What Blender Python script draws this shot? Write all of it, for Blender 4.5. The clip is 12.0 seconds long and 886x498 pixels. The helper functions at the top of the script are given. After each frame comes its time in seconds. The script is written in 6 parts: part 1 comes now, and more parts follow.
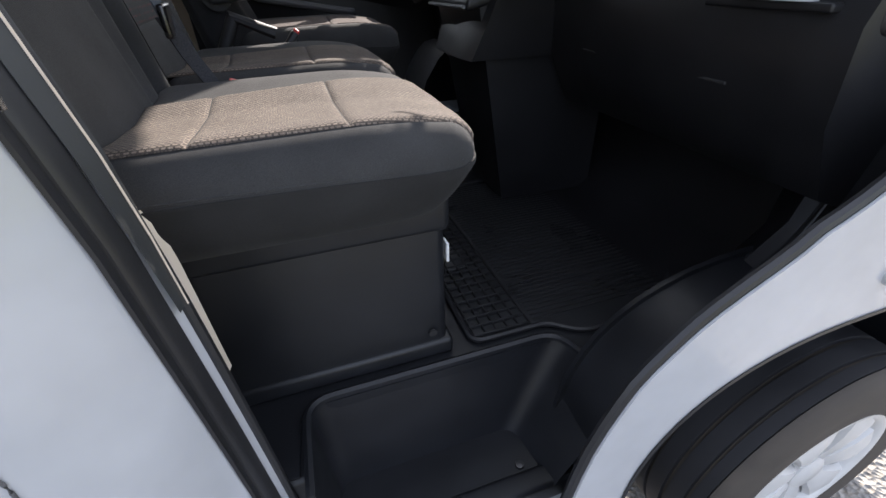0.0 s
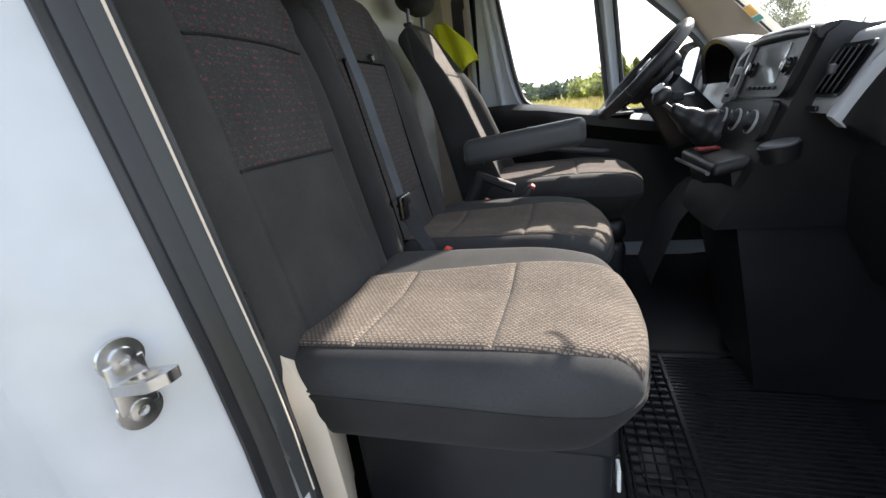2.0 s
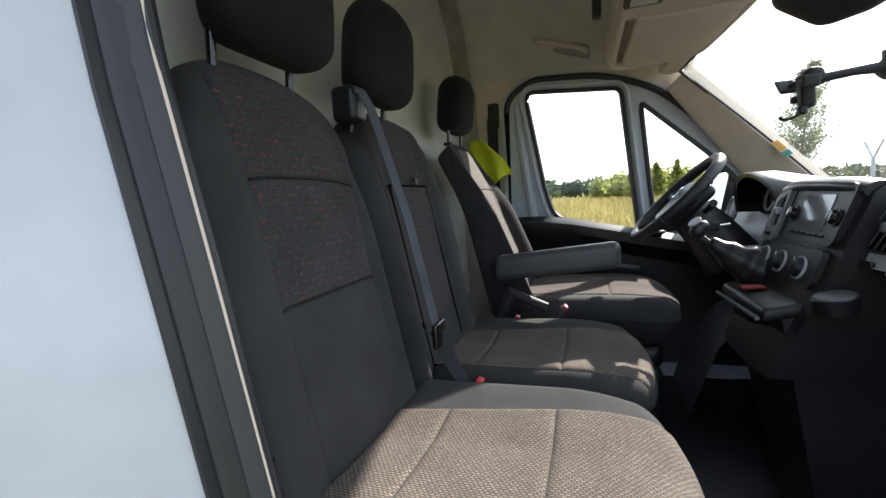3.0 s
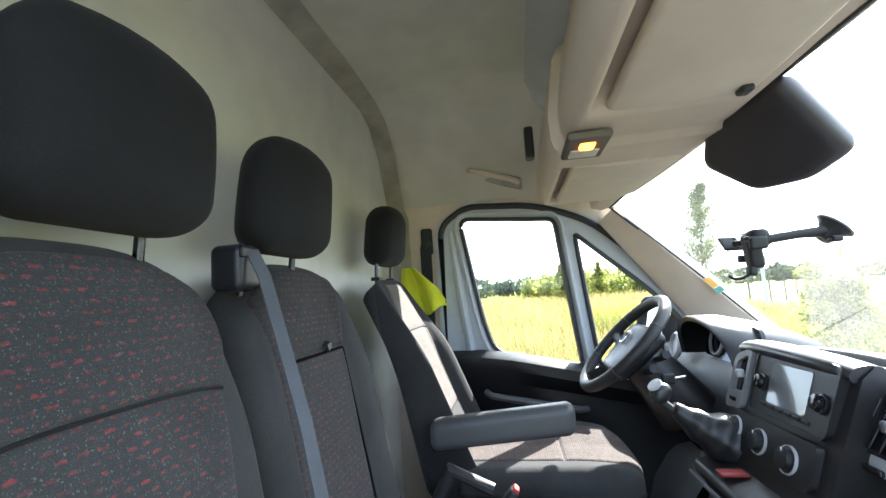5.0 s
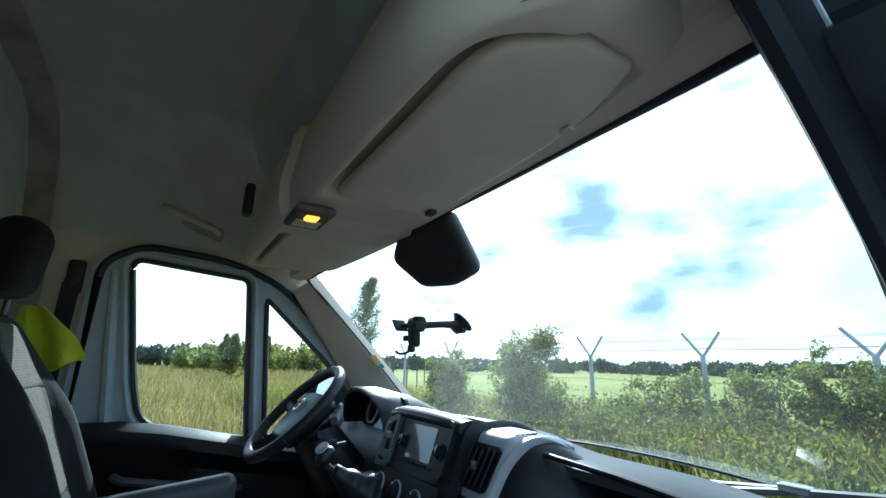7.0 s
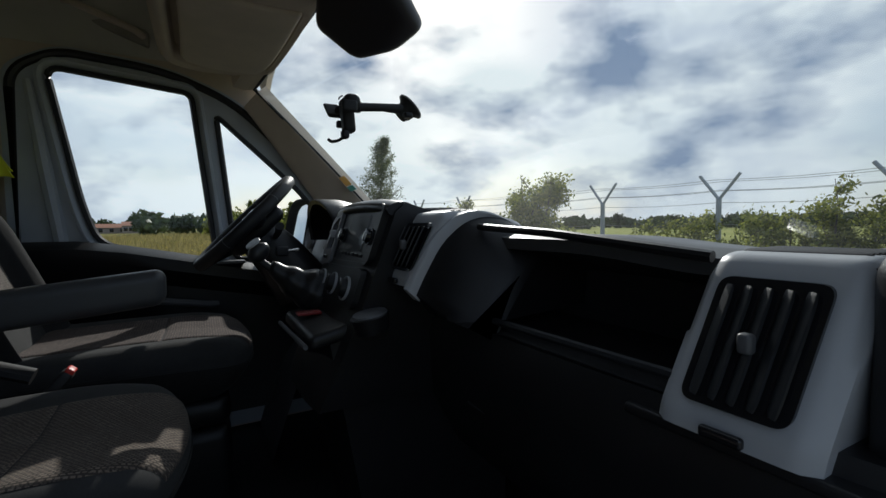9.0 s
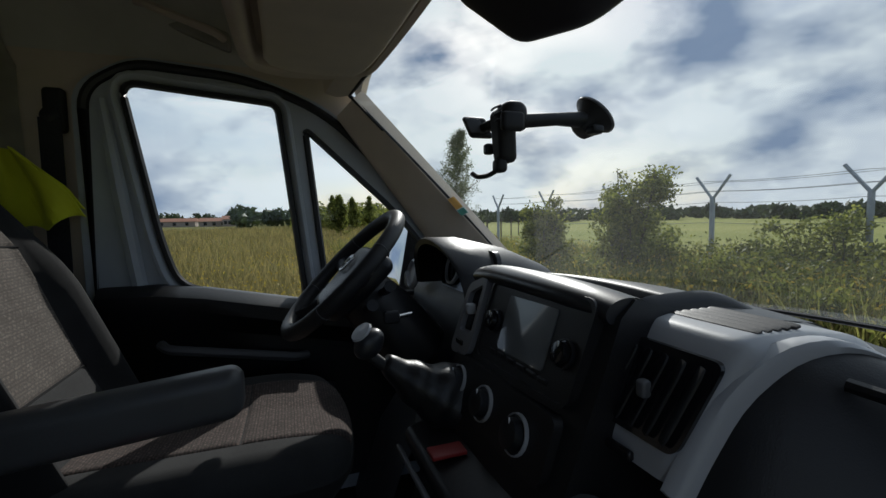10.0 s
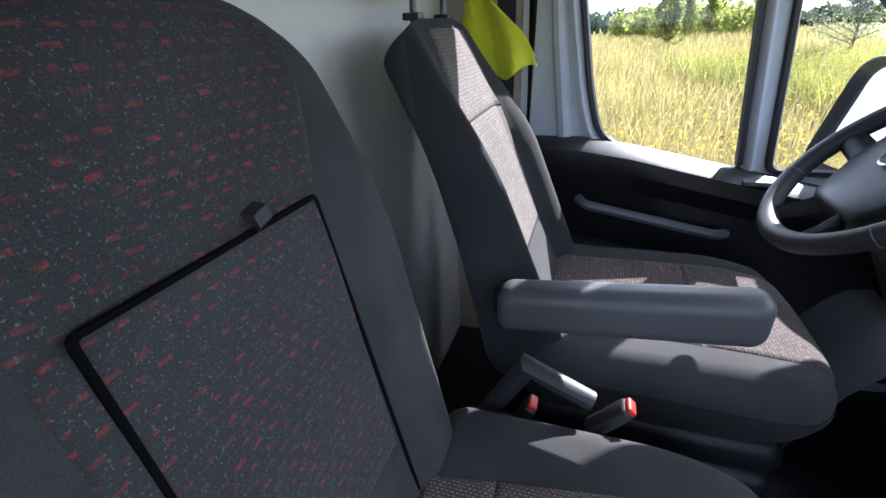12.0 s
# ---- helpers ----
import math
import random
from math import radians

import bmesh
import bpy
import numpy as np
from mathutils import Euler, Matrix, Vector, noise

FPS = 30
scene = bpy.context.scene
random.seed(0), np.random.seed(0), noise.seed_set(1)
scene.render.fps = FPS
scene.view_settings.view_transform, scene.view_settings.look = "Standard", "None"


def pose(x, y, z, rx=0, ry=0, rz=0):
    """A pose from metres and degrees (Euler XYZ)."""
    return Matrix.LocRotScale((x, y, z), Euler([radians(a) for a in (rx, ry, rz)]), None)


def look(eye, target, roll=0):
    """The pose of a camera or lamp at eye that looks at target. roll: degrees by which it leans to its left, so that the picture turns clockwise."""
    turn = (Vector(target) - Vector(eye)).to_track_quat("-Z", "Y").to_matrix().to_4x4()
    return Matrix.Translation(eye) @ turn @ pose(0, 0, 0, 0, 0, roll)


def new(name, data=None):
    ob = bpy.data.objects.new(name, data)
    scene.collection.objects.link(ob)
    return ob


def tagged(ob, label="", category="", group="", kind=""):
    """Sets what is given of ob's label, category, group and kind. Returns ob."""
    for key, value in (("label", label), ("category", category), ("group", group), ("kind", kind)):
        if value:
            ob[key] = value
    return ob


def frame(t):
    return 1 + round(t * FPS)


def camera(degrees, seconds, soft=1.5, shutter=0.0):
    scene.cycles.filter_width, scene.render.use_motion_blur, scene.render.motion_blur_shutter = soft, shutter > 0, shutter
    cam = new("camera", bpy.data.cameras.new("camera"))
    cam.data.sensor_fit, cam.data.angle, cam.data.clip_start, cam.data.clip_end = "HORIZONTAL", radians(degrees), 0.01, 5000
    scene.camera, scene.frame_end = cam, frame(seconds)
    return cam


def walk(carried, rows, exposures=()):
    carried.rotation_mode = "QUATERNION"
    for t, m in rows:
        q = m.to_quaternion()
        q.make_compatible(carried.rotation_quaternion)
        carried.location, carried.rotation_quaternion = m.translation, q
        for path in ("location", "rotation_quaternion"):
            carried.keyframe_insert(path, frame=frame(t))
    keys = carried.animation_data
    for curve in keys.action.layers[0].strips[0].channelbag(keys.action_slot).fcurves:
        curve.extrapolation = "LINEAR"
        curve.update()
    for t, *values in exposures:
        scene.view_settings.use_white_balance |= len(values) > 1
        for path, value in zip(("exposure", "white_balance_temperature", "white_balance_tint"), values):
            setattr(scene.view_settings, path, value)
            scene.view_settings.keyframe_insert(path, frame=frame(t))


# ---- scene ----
cam = camera(91.3, 12.0)
PATH = [
    (0, (-0.396, 0.018, 1.404), (0.129, 1.613, 0.319), -1.7),
    (0.5, (-0.415, 0.049, 1.331), (-0.012, 1.658, 0.213), -0.3),
    (1, (-0.332, 0.016, 1.311), (-0.144, 1.666, 0.198), -3.9),
    (1.5, (-0.268, 0.079, 1.399), (-0.495, 1.825, 0.449), -6.7),
    (2, (-0.244, 0.103, 1.523), (-0.802, 1.923, 0.91), -7.1),
    (2.5, (-0.241, 0.084, 1.581), (-0.898, 1.937, 1.218), -5.5),
    (2.7, (-0.259, 0.096, 1.594), (-0.888, 1.973, 1.31), -4.1),
    (4.3, (-0.304, 0.304, 1.622), (-1.043, 2.156, 1.476), -2.9),
    (4.5, (-0.307, 0.319, 1.654), (-1.107, 2.148, 1.53), -3.7),
    (5, (-0.303, 0.324, 1.744), (-0.624, 2.287, 1.954), -3.8),
    (5.5, (-0.289, 0.305, 1.781), (-0.203, 2.239, 2.281), -0.7),
    (6, (-0.321, 0.296, 1.825), (0.446, 2.032, 2.455), -5.0),
    (6.5, (-0.369, 0.28, 1.792), (0.566, 1.936, 2.41), -2.3),
    (7, (-0.371, 0.269, 1.713), (0.64, 1.916, 2.225), 1.1),
    (7.5, (-0.278, 0.233, 1.625), (0.741, 1.942, 1.822), 1.2),
    (7.7, (-0.237, 0.233, 1.575), (0.748, 1.972, 1.657), 1.1),
    (9.3, (-0.097, 0.443, 1.544), (0.848, 2.201, 1.416), -1.8),
    (9.5, (-0.089, 0.56, 1.561), (0.797, 2.348, 1.431), -2.4),
    (10, (-0.108, 0.757, 1.679), (0.56, 2.636, 1.533), -1.1),
    (10.5, (-0.147, 0.86, 1.729), (0.169, 2.824, 1.522), 0.4),
    (11, (-0.188, 0.896, 1.733), (-0.114, 2.869, 1.41), -1.2),
    (11.5, (-0.384, 0.982, 1.735), (-0.614, 2.865, 1.102), -3.3),
    (12, (-0.441, 0.901, 1.78), (-1.039, 2.59, 0.892), -2.9),
]
walk(cam, [(t, look(eye, target, roll)) for t, eye, target, roll in PATH],
     [(0.0, 1.6, 6600, 16), (0.5, 1.45, 6650, 14), (1.5, 2.1, 6650, 12), (2.5, 1.6, 6550, 12), (4.5, 2.35, 6080, 5), (5.0, 2.85, 6050, 8), (5.5, 2.4, 6050, 7), (6.0, 1.65, 5650, -2), (6.5, 1.2, 5250, -6),
      (7.0, 0.90, 5080, -6), (7.7, 0.32, 5620, -4), (9.3, -0.5, 6100, 8), (10.5, -0.55, 6080, 8), (11.0, -0.2, 5980, 6), (11.5, 0.6, 5850, 6), (12.0, 2.35, 5720, 17)])

# ---- world and sun ----
SUN_AZ, SUN_EL = 29.0, 29.6          # degrees from +y towards +x, and above the horizon
sun_dir = Vector((math.sin(radians(SUN_AZ)) * math.cos(radians(SUN_EL)), math.cos(radians(SUN_AZ)) * math.cos(radians(SUN_EL)), math.sin(radians(SUN_EL))))
GROUND = 0.0


def build_world():
    w = bpy.data.worlds.new("sky")
    scene.world = w
    w.use_nodes = True
    nt = w.node_tree
    nt.nodes.clear()
    out = nt.nodes.new("ShaderNodeOutputWorld")
    bg = nt.nodes.new("ShaderNodeBackground")
    bg.inputs["Strength"].default_value = 0.12
    sky = nt.nodes.new("ShaderNodeTexSky")
    sky.sky_type = "NISHITA"
    sky.sun_disc = False
    sky.sun_elevation = radians(SUN_EL)
    sky.sun_rotation = radians(SUN_AZ)
    sky.air_density, sky.dust_density, sky.ozone_density = 1.0, 1.2, 1.0
    tc = nt.nodes.new("ShaderNodeTexCoord")

    def layer(loc, zs, scale, detail, lo, hi):
        mp = nt.nodes.new("ShaderNodeMapping")
        mp.inputs["Location"].default_value = loc
        mp.inputs["Scale"].default_value = (1.0, 1.0, zs)
        n = nt.nodes.new("ShaderNodeTexNoise")
        n.inputs["Scale"].default_value, n.inputs["Detail"].default_value, n.inputs["Roughness"].default_value = scale, detail, 0.52
        r = nt.nodes.new("ShaderNodeValToRGB")
        r.color_ramp.elements[0].position, r.color_ramp.elements[1].position = lo, hi
        nt.links.new(tc.outputs["Generated"], mp.inputs["Vector"])
        nt.links.new(mp.outputs["Vector"], n.inputs["Vector"])
        nt.links.new(n.outputs[0], r.inputs[0])
        return r.outputs[0]

    def blend(fac, x, y):
        mx = nt.nodes.new("ShaderNodeMix")
        mx.data_type = "RGBA"
        if isinstance(fac, float):
            mx.inputs["Factor"].default_value = fac
        else:
            nt.links.new(fac, mx.inputs["Factor"])
        for sock, v in ((mx.inputs[6], x), (mx.inputs[7], y)):
            if isinstance(v, tuple):
                sock.default_value = (*v, 1)
            else:
                nt.links.new(v, sock)
        return mx

    # clouds are brightest towards the sun and dull on the far side of the sky
    aim = nt.nodes.new("ShaderNodeVectorMath")
    aim.operation = "DOT_PRODUCT"
    aim.inputs[1].default_value = tuple(sun_dir)
    nt.links.new(tc.outputs["Generated"], aim.inputs[0])
    glow = nt.nodes.new("ShaderNodeMapRange")
    glow.interpolation_type = "SMOOTHSTEP"
    glow.inputs["From Min"].default_value, glow.inputs["From Max"].default_value = 0.15, 1.0
    nt.links.new(aim.outputs["Value"], glow.inputs["Value"])
    white = blend(glow.outputs[0], (5.2, 5.8, 6.7), (12.5, 12.7, 12.2)).outputs[2]
    haze = blend(glow.outputs[0], (3.7, 4.3, 5.3), (7.5, 8.3, 9.0)).outputs[2]
    veil = blend(layer((3.1, 1.7, 0.35), 2.4, 2.4, 6.0, 0.38, 0.58), sky.outputs[0], white)
    soft = blend(0.42, veil.outputs[2], haze)
    banks = blend(layer((6.3, 2.2, 4.1), 2.0, 2.9, 6.0, 0.52, 0.70), soft.outputs[2], blend(glow.outputs[0], (4.2, 4.8, 5.8), (6.2, 6.9, 8.1)).outputs[2])
    mix = blend(layer((2.9, 5.2, 1.6), 2.0, 3.9, 5.0, 0.485, 0.67), banks.outputs[2], (2.6, 3.4, 4.9))
    nt.links.new(mix.outputs[2], bg.inputs["Color"])
    nt.links.new(bg.outputs[0], out.inputs[0])


build_world()
sun = new("sun", bpy.data.lights.new("sun", "SUN"))
sun.data.energy, sun.data.angle, sun.data.color = 4.2, radians(0.6), (1.0, 0.95, 0.86)
sun.matrix_world = look((0, 0, 0), tuple(-sun_dir))


# ---- materials ----
def node_mat(name):
    m = bpy.data.materials.new(name)
    m.use_nodes = True
    nt = m.node_tree
    return m, nt, nt.nodes["Principled BSDF"]


def coords(nt, scale=(1, 1, 1), rot=(0, 0, 0)):
    tc = nt.nodes.new("ShaderNodeTexCoord")
    mp = nt.nodes.new("ShaderNodeMapping")
    mp.inputs["Scale"].default_value = scale
    mp.inputs["Rotation"].default_value = rot
    nt.links.new(tc.outputs["Object"], mp.inputs["Vector"])
    return mp.outputs["Vector"]


def tex_noise(nt, vec, scale, detail=4.0, rough=0.55):
    n = nt.nodes.new("ShaderNodeTexNoise")
    n.inputs["Scale"].default_value, n.inputs["Detail"].default_value, n.inputs["Roughness"].default_value = scale, detail, rough
    nt.links.new(vec, n.inputs["Vector"])
    return n.outputs[0]


def ramp_of(nt, value, stops):
    r = nt.nodes.new("ShaderNodeValToRGB")
    while len(r.color_ramp.elements) < len(stops):
        r.color_ramp.elements.new(0.5)
    for e, (p, c) in zip(r.color_ramp.elements, stops):
        e.position, e.color = p, (c[0], c[1], c[2], 1)
    nt.links.new(value, r.inputs[0])
    return r.outputs[0]


def mixed(nt, fac, a, b, mode="MIX"):
    m = nt.nodes.new("ShaderNodeMix")
    m.data_type, m.blend_type = "RGBA", mode
    for sock, v in ((m.inputs["Factor"], fac), (m.inputs[6], a), (m.inputs[7], b)):
        if isinstance(v, (int, float)):
            sock.default_value = v
        elif isinstance(v, tuple):
            sock.default_value = (v[0], v[1], v[2], 1)
        else:
            nt.links.new(v, sock)
    return m.outputs[2]


def bump_of(nt, height, strength, distance=0.002):
    b = nt.nodes.new("ShaderNodeBump")
    b.inputs["Strength"].default_value, b.inputs["Distance"].default_value = strength, distance
    nt.links.new(height, b.inputs["Height"])
    return b.outputs[0]


def plain(name, color, rough=0.5, metal=0.0, grain=300.0, relief=0.15, vary=0.12, coat=0.0, spec=0.5, uneven=0.15):
    """A surface with fine grain, large soft variation of tone and some unevenness of gloss."""
    m, nt, p = node_mat(name)
    v = coords(nt)
    big, fine = tex_noise(nt, v, 7.0, 3.0), tex_noise(nt, v, grain, 2.0)
    lo, hi = tuple(c * (1 - vary) for c in color), tuple(min(1, c * (1 + vary)) for c in color)
    nt.links.new(ramp_of(nt, big, [(0.3, lo), (0.7, hi)]), p.inputs["Base Color"])
    nt.links.new(ramp_of(nt, big, [(0.3, (rough * (1 - uneven),) * 3), (0.7, (min(1, rough * (1 + uneven)),) * 3)]), p.inputs["Roughness"])
    p.inputs["Metallic"].default_value = metal
    p.inputs["Coat Weight"].default_value = coat
    p.inputs["Specular IOR Level"].default_value = spec
    nt.links.new(bump_of(nt, fine, relief, 0.001), p.inputs["Normal"])
    return m


def stitches(nt, vec, length, row, dash, thick, col_a, col_b, ground):
    """Rows of short stitches: dash and thick are the stitch's own size inside its cell."""
    br = nt.nodes.new("ShaderNodeTexBrick")
    br.offset, br.squash = 0.5, 1.0
    br.inputs["Scale"].default_value = 1.0
    br.inputs["Brick Width"].default_value, br.inputs["Row Height"].default_value = length, row
    br.inputs["Mortar Size"].default_value, br.inputs["Mortar Smooth"].default_value = (row - thick) / 2, 0.25
    br.inputs["Color1"].default_value, br.inputs["Color2"].default_value = (*col_a, 1), (*col_b, 1)
    br.inputs["Mortar"].default_value = (*ground, 1)
    nt.links.new(vec, br.inputs["Vector"])
    return br


def cloth(name, base, bright, bright_b, dots, swap=False, rows=(0.022, 0.0095, 0.0035), fine=(0.0075, 0.0048, 0.0022), turn=False, patchy=0.75, speck=None):
    """Woven seat cloth: fine dots and rows of longer stitches over a dark ground."""
    m, nt, p = node_mat(name)
    tc = nt.nodes.new("ShaderNodeTexCoord")
    sep = nt.nodes.new("ShaderNodeSeparateXYZ")
    com = nt.nodes.new("ShaderNodeCombineXYZ")
    nt.links.new(tc.outputs["Object"], sep.inputs[0])
    wob = tex_noise(nt, tc.outputs["Object"], 60.0, 2.0)
    add = nt.nodes.new("ShaderNodeMath")
    add.operation = "MULTIPLY_ADD"
    add.inputs[1].default_value = 0.006
    nt.links.new(wob, add.inputs[0])
    nt.links.new(sep.outputs[2 if swap else 0], add.inputs[2])
    nt.links.new(sep.outputs[1], com.inputs[1 if turn else 0])
    nt.links.new(add.outputs[0], com.inputs[0 if turn else 1])
    vec = com.outputs[0]
    b1 = stitches(nt, vec, rows[0], rows[1], 0, rows[2], bright, bright_b, base)
    b2 = stitches(nt, vec, fine[0], fine[1], 0, fine[2], dots, base, base)
    v = coords(nt)
    big, tiny, mid = tex_noise(nt, v, 9.0, 3.0), tex_noise(nt, v, 1100.0, 2.0), tex_noise(nt, v, 120.0, 2.0)
    c = mixed(nt, 1.0, b1.outputs["Color"], b2.outputs["Color"], "LIGHTEN")
    c = mixed(nt, ramp_of(nt, mid, [(0.36, (0.0,) * 3), (0.58, (patchy,) * 3)]), c, base)
    if speck:
        c = mixed(nt, ramp_of(nt, tex_noise(nt, v, 420.0, 1.0), [(0.64, (0.0,) * 3), (0.72, (1.0,) * 3)]), c, speck)
    c = mixed(nt, 1.0, c, ramp_of(nt, big, [(0.3, (0.85,) * 3), (0.7, (1.15,) * 3)]), "MULTIPLY")
    c = mixed(nt, 1.0, c, ramp_of(nt, tiny, [(0.3, (0.7,) * 3), (0.7, (1.3,) * 3)]), "MULTIPLY")
    nt.links.new(c, p.inputs["Base Color"])
    p.inputs["Roughness"].default_value = 0.95
    p.inputs["Specular IOR Level"].default_value = 0.15
    p.inputs["Sheen Weight"].default_value = 0.05
    p.inputs["Sheen Roughness"].default_value = 0.5
    nt.links.new(bump_of(nt, mixed(nt, 0.5, b1.outputs["Fac"], tiny), 0.4, -0.001), p.inputs["Normal"])
    return m


def felt(name, base, grain=1400.0):
    m, nt, p = node_mat(name)
    v = coords(nt)
    big, fine, mid = tex_noise(nt, v, 8.0, 3.0), tex_noise(nt, v, grain, 2.0), tex_noise(nt, v, 160.0, 3.0)
    c = mixed(nt, 1.0, base, ramp_of(nt, big, [(0.3, (0.8,) * 3), (0.7, (1.2,) * 3)]), "MULTIPLY")
    c = mixed(nt, 1.0, c, ramp_of(nt, fine, [(0.3, (0.65,) * 3), (0.7, (1.35,) * 3)]), "MULTIPLY")
    nt.links.new(c, p.inputs["Base Color"])
    p.inputs["Roughness"].default_value = 0.95
    p.inputs["Specular IOR Level"].default_value = 0.15
    p.inputs["Sheen Weight"].default_value = 0.05
    nt.links.new(bump_of(nt, mixed(nt, 0.5, fine, mid), 0.35, 0.0012), p.inputs["Normal"])
    return m


def glass_mat(name, tint=(1, 1, 1), rough=0.0, dust_haze=0.0, ior=1.45):
    m = bpy.data.materials.new(name)
    m.use_nodes = True
    nt = m.node_tree
    nt.nodes.clear()
    out = nt.nodes.new("ShaderNodeOutputMaterial")
    tr = nt.nodes.new("ShaderNodeBsdfTransparent")
    tr.inputs[0].default_value = (*tint, 1)
    gl = nt.nodes.new("ShaderNodeBsdfGlossy")
    gl.inputs["Roughness"].default_value = rough
    fr = nt.nodes.new("ShaderNodeFresnel")
    fr.inputs[0].default_value = ior
    mx = nt.nodes.new("ShaderNodeMixShader")
    nt.links.new(fr.outputs[0], mx.inputs[0])
    nt.links.new(tr.outputs[0], mx.inputs[1])
    nt.links.new(gl.outputs[0], mx.inputs[2])
    last = mx.outputs[0]
    # translucent dusty film, mixed in for the haze and dash reflections on the glass
    if dust_haze:
        v = coords(nt)
        df = nt.nodes.new("ShaderNodeBsdfTranslucent")
        df.inputs[0].default_value = (0.8, 0.8, 0.75, 1)
        k = ramp_of(nt, tex_noise(nt, v, 3.0, 6.0, 0.7), [(0.3, (dust_haze * 0.5,) * 3), (0.75, (dust_haze * 1.6,) * 3)])
        m2 = nt.nodes.new("ShaderNodeMixShader")
        nt.links.new(k, m2.inputs[0])
        nt.links.new(last, m2.inputs[1])
        nt.links.new(df.outputs[0], m2.inputs[2])
        last = m2.outputs[0]
    nt.links.new(last, out.inputs[0])
    return m


def foliage(name, dark, light, through_light=0.35, rough=0.6):
    m, nt, p = node_mat(name)
    geo = nt.nodes.new("ShaderNodeNewGeometry")
    v = coords(nt)
    c = ramp_of(nt, geo.outputs["Random Per Island"], [(0.0, dark), (1.0, light)])
    c = mixed(nt, 1.0, c, ramp_of(nt, tex_noise(nt, v, 0.5, 3.0), [(0.3, (0.7,) * 3), (0.7, (1.3,) * 3)]), "MULTIPLY")
    nt.links.new(c, p.inputs["Base Color"])
    p.inputs["Roughness"].default_value = rough
    tl = nt.nodes.new("ShaderNodeBsdfTranslucent")
    nt.links.new(c, tl.inputs[0])
    mx = nt.nodes.new("ShaderNodeMixShader")
    mx.inputs[0].default_value = through_light
    out = nt.nodes["Material Output"]
    nt.links.new(p.outputs[0], mx.inputs[1])
    nt.links.new(tl.outputs[0], mx.inputs[2])
    nt.links.new(mx.outputs[0], out.inputs[0])
    return m


M_WHITE = plain("white_paint", (0.47, 0.48, 0.50), 0.32, grain=25, relief=0.015, vary=0.10, coat=0.5, uneven=0.02)
M_VOID = plain("dark_gap", (0.004, 0.004, 0.004), 0.95, relief=0.0, spec=0.05)
M_BODYGREY = plain("painted_frame", (0.50, 0.53, 0.56), 0.38, grain=200, relief=0.05, vary=0.08)
M_RUBBER = plain("black_rubber", (0.018, 0.018, 0.02), 0.55, grain=400, relief=0.2)
M_PILLARBLACK = plain("matt_black_seal", (0.0075, 0.008, 0.010), 0.75, grain=300, relief=0.2, vary=0.15, spec=0.15)
M_SATIN = plain("satin_grey_plastic", (0.19, 0.195, 0.21), 0.42, grain=500, relief=0.06, vary=0.08)
M_GAITER = plain("gaiter_leather", (0.011, 0.011, 0.012), 0.42, grain=250, relief=0.4, vary=0.2)
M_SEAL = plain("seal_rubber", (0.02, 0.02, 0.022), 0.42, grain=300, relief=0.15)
M_PLASTIC = plain("dark_plastic", (0.014, 0.015, 0.018), 0.36, grain=700, relief=0.35, vary=0.25, spec=0.4)
M_DASH = plain("dash_plastic", (0.011, 0.011, 0.0125), 0.40, grain=600, relief=0.25, vary=0.15, spec=0.45)
M_BASE = plain("seat_base_plastic", (0.0145, 0.0155, 0.018), 0.40, grain=800, relief=0.3, vary=0.2)
M_SILVER = plain("silver_plastic", (0.42, 0.43, 0.45), 0.38, grain=500, relief=0.06, vary=0.06)
M_GRAPHITE = plain("graphite_plastic", (0.024, 0.025, 0.029), 0.34, grain=500, relief=0.06, vary=0.08)
M_GLOSSBLACK = plain("gloss_black", (0.012, 0.012, 0.014), 0.12, grain=100, relief=0.02)
M_TRIM = plain("beige_trim", (0.67, 0.57, 0.465), 0.75, grain=500, relief=0.3, vary=0.07, spec=0.25)
M_CREAM = plain("cream_panel", (0.71, 0.615, 0.50), 0.6, grain=300, relief=0.15, vary=0.08)
M_PANEL = plain("bulkhead_panel", (0.74, 0.73, 0.68), 0.55, grain=120, relief=0.1, vary=0.07)
M_HEAD = plain("headliner_cloth", (0.60, 0.575, 0.51), 0.95, grain=900, relief=0.4, vary=0.08, spec=0.1)
# trim tone darkened to carry the shade of the roof seam and handle recess
M_SHADETRIM = plain("shaded_trim", (0.38, 0.355, 0.30), 0.95, grain=60, relief=0.5, vary=0.25, spec=0.1)
M_PILLAR = plain("grey_pillar_plastic", (0.038, 0.040, 0.041), 0.5, grain=400, relief=0.2, vary=0.1)
M_CREASE = plain("trim_crease", (0.16, 0.145, 0.12), 0.9, grain=300, relief=0.2, vary=0.15, spec=0.1)
M_CHROME = plain("zinc_steel", (0.62, 0.62, 0.62), 0.25, 1.0, grain=100, relief=0.05)
M_BRUSHED = plain("dull_grey_plastic", (0.10, 0.102, 0.108), 0.45, grain=500, relief=0.06, vary=0.1)
M_MIRRORBACK = plain("mirror_housing_plastic", (0.030, 0.027, 0.031), 0.5, grain=500, relief=0.1, vary=0.1)
# lighter copy of the dash plastic; sunlight on the deck top is in its colour
M_SUNDECK = plain("sunlit_deck_plastic", (0.050, 0.050, 0.052), 0.40, grain=500, relief=0.10, vary=0.15, spec=0.35)
M_MATSHEET = plain("mat_sheet_rubber", (0.022, 0.023, 0.025), 0.30, grain=300, relief=0.15, vary=0.2)
M_RIB = plain("mat_rib_rubber", (0.007, 0.007, 0.008), 0.7, grain=400, relief=0.2)
M_STEELDARK = plain("post_steel", (0.075, 0.075, 0.08), 0.3, 1.0, grain=100, relief=0.05)
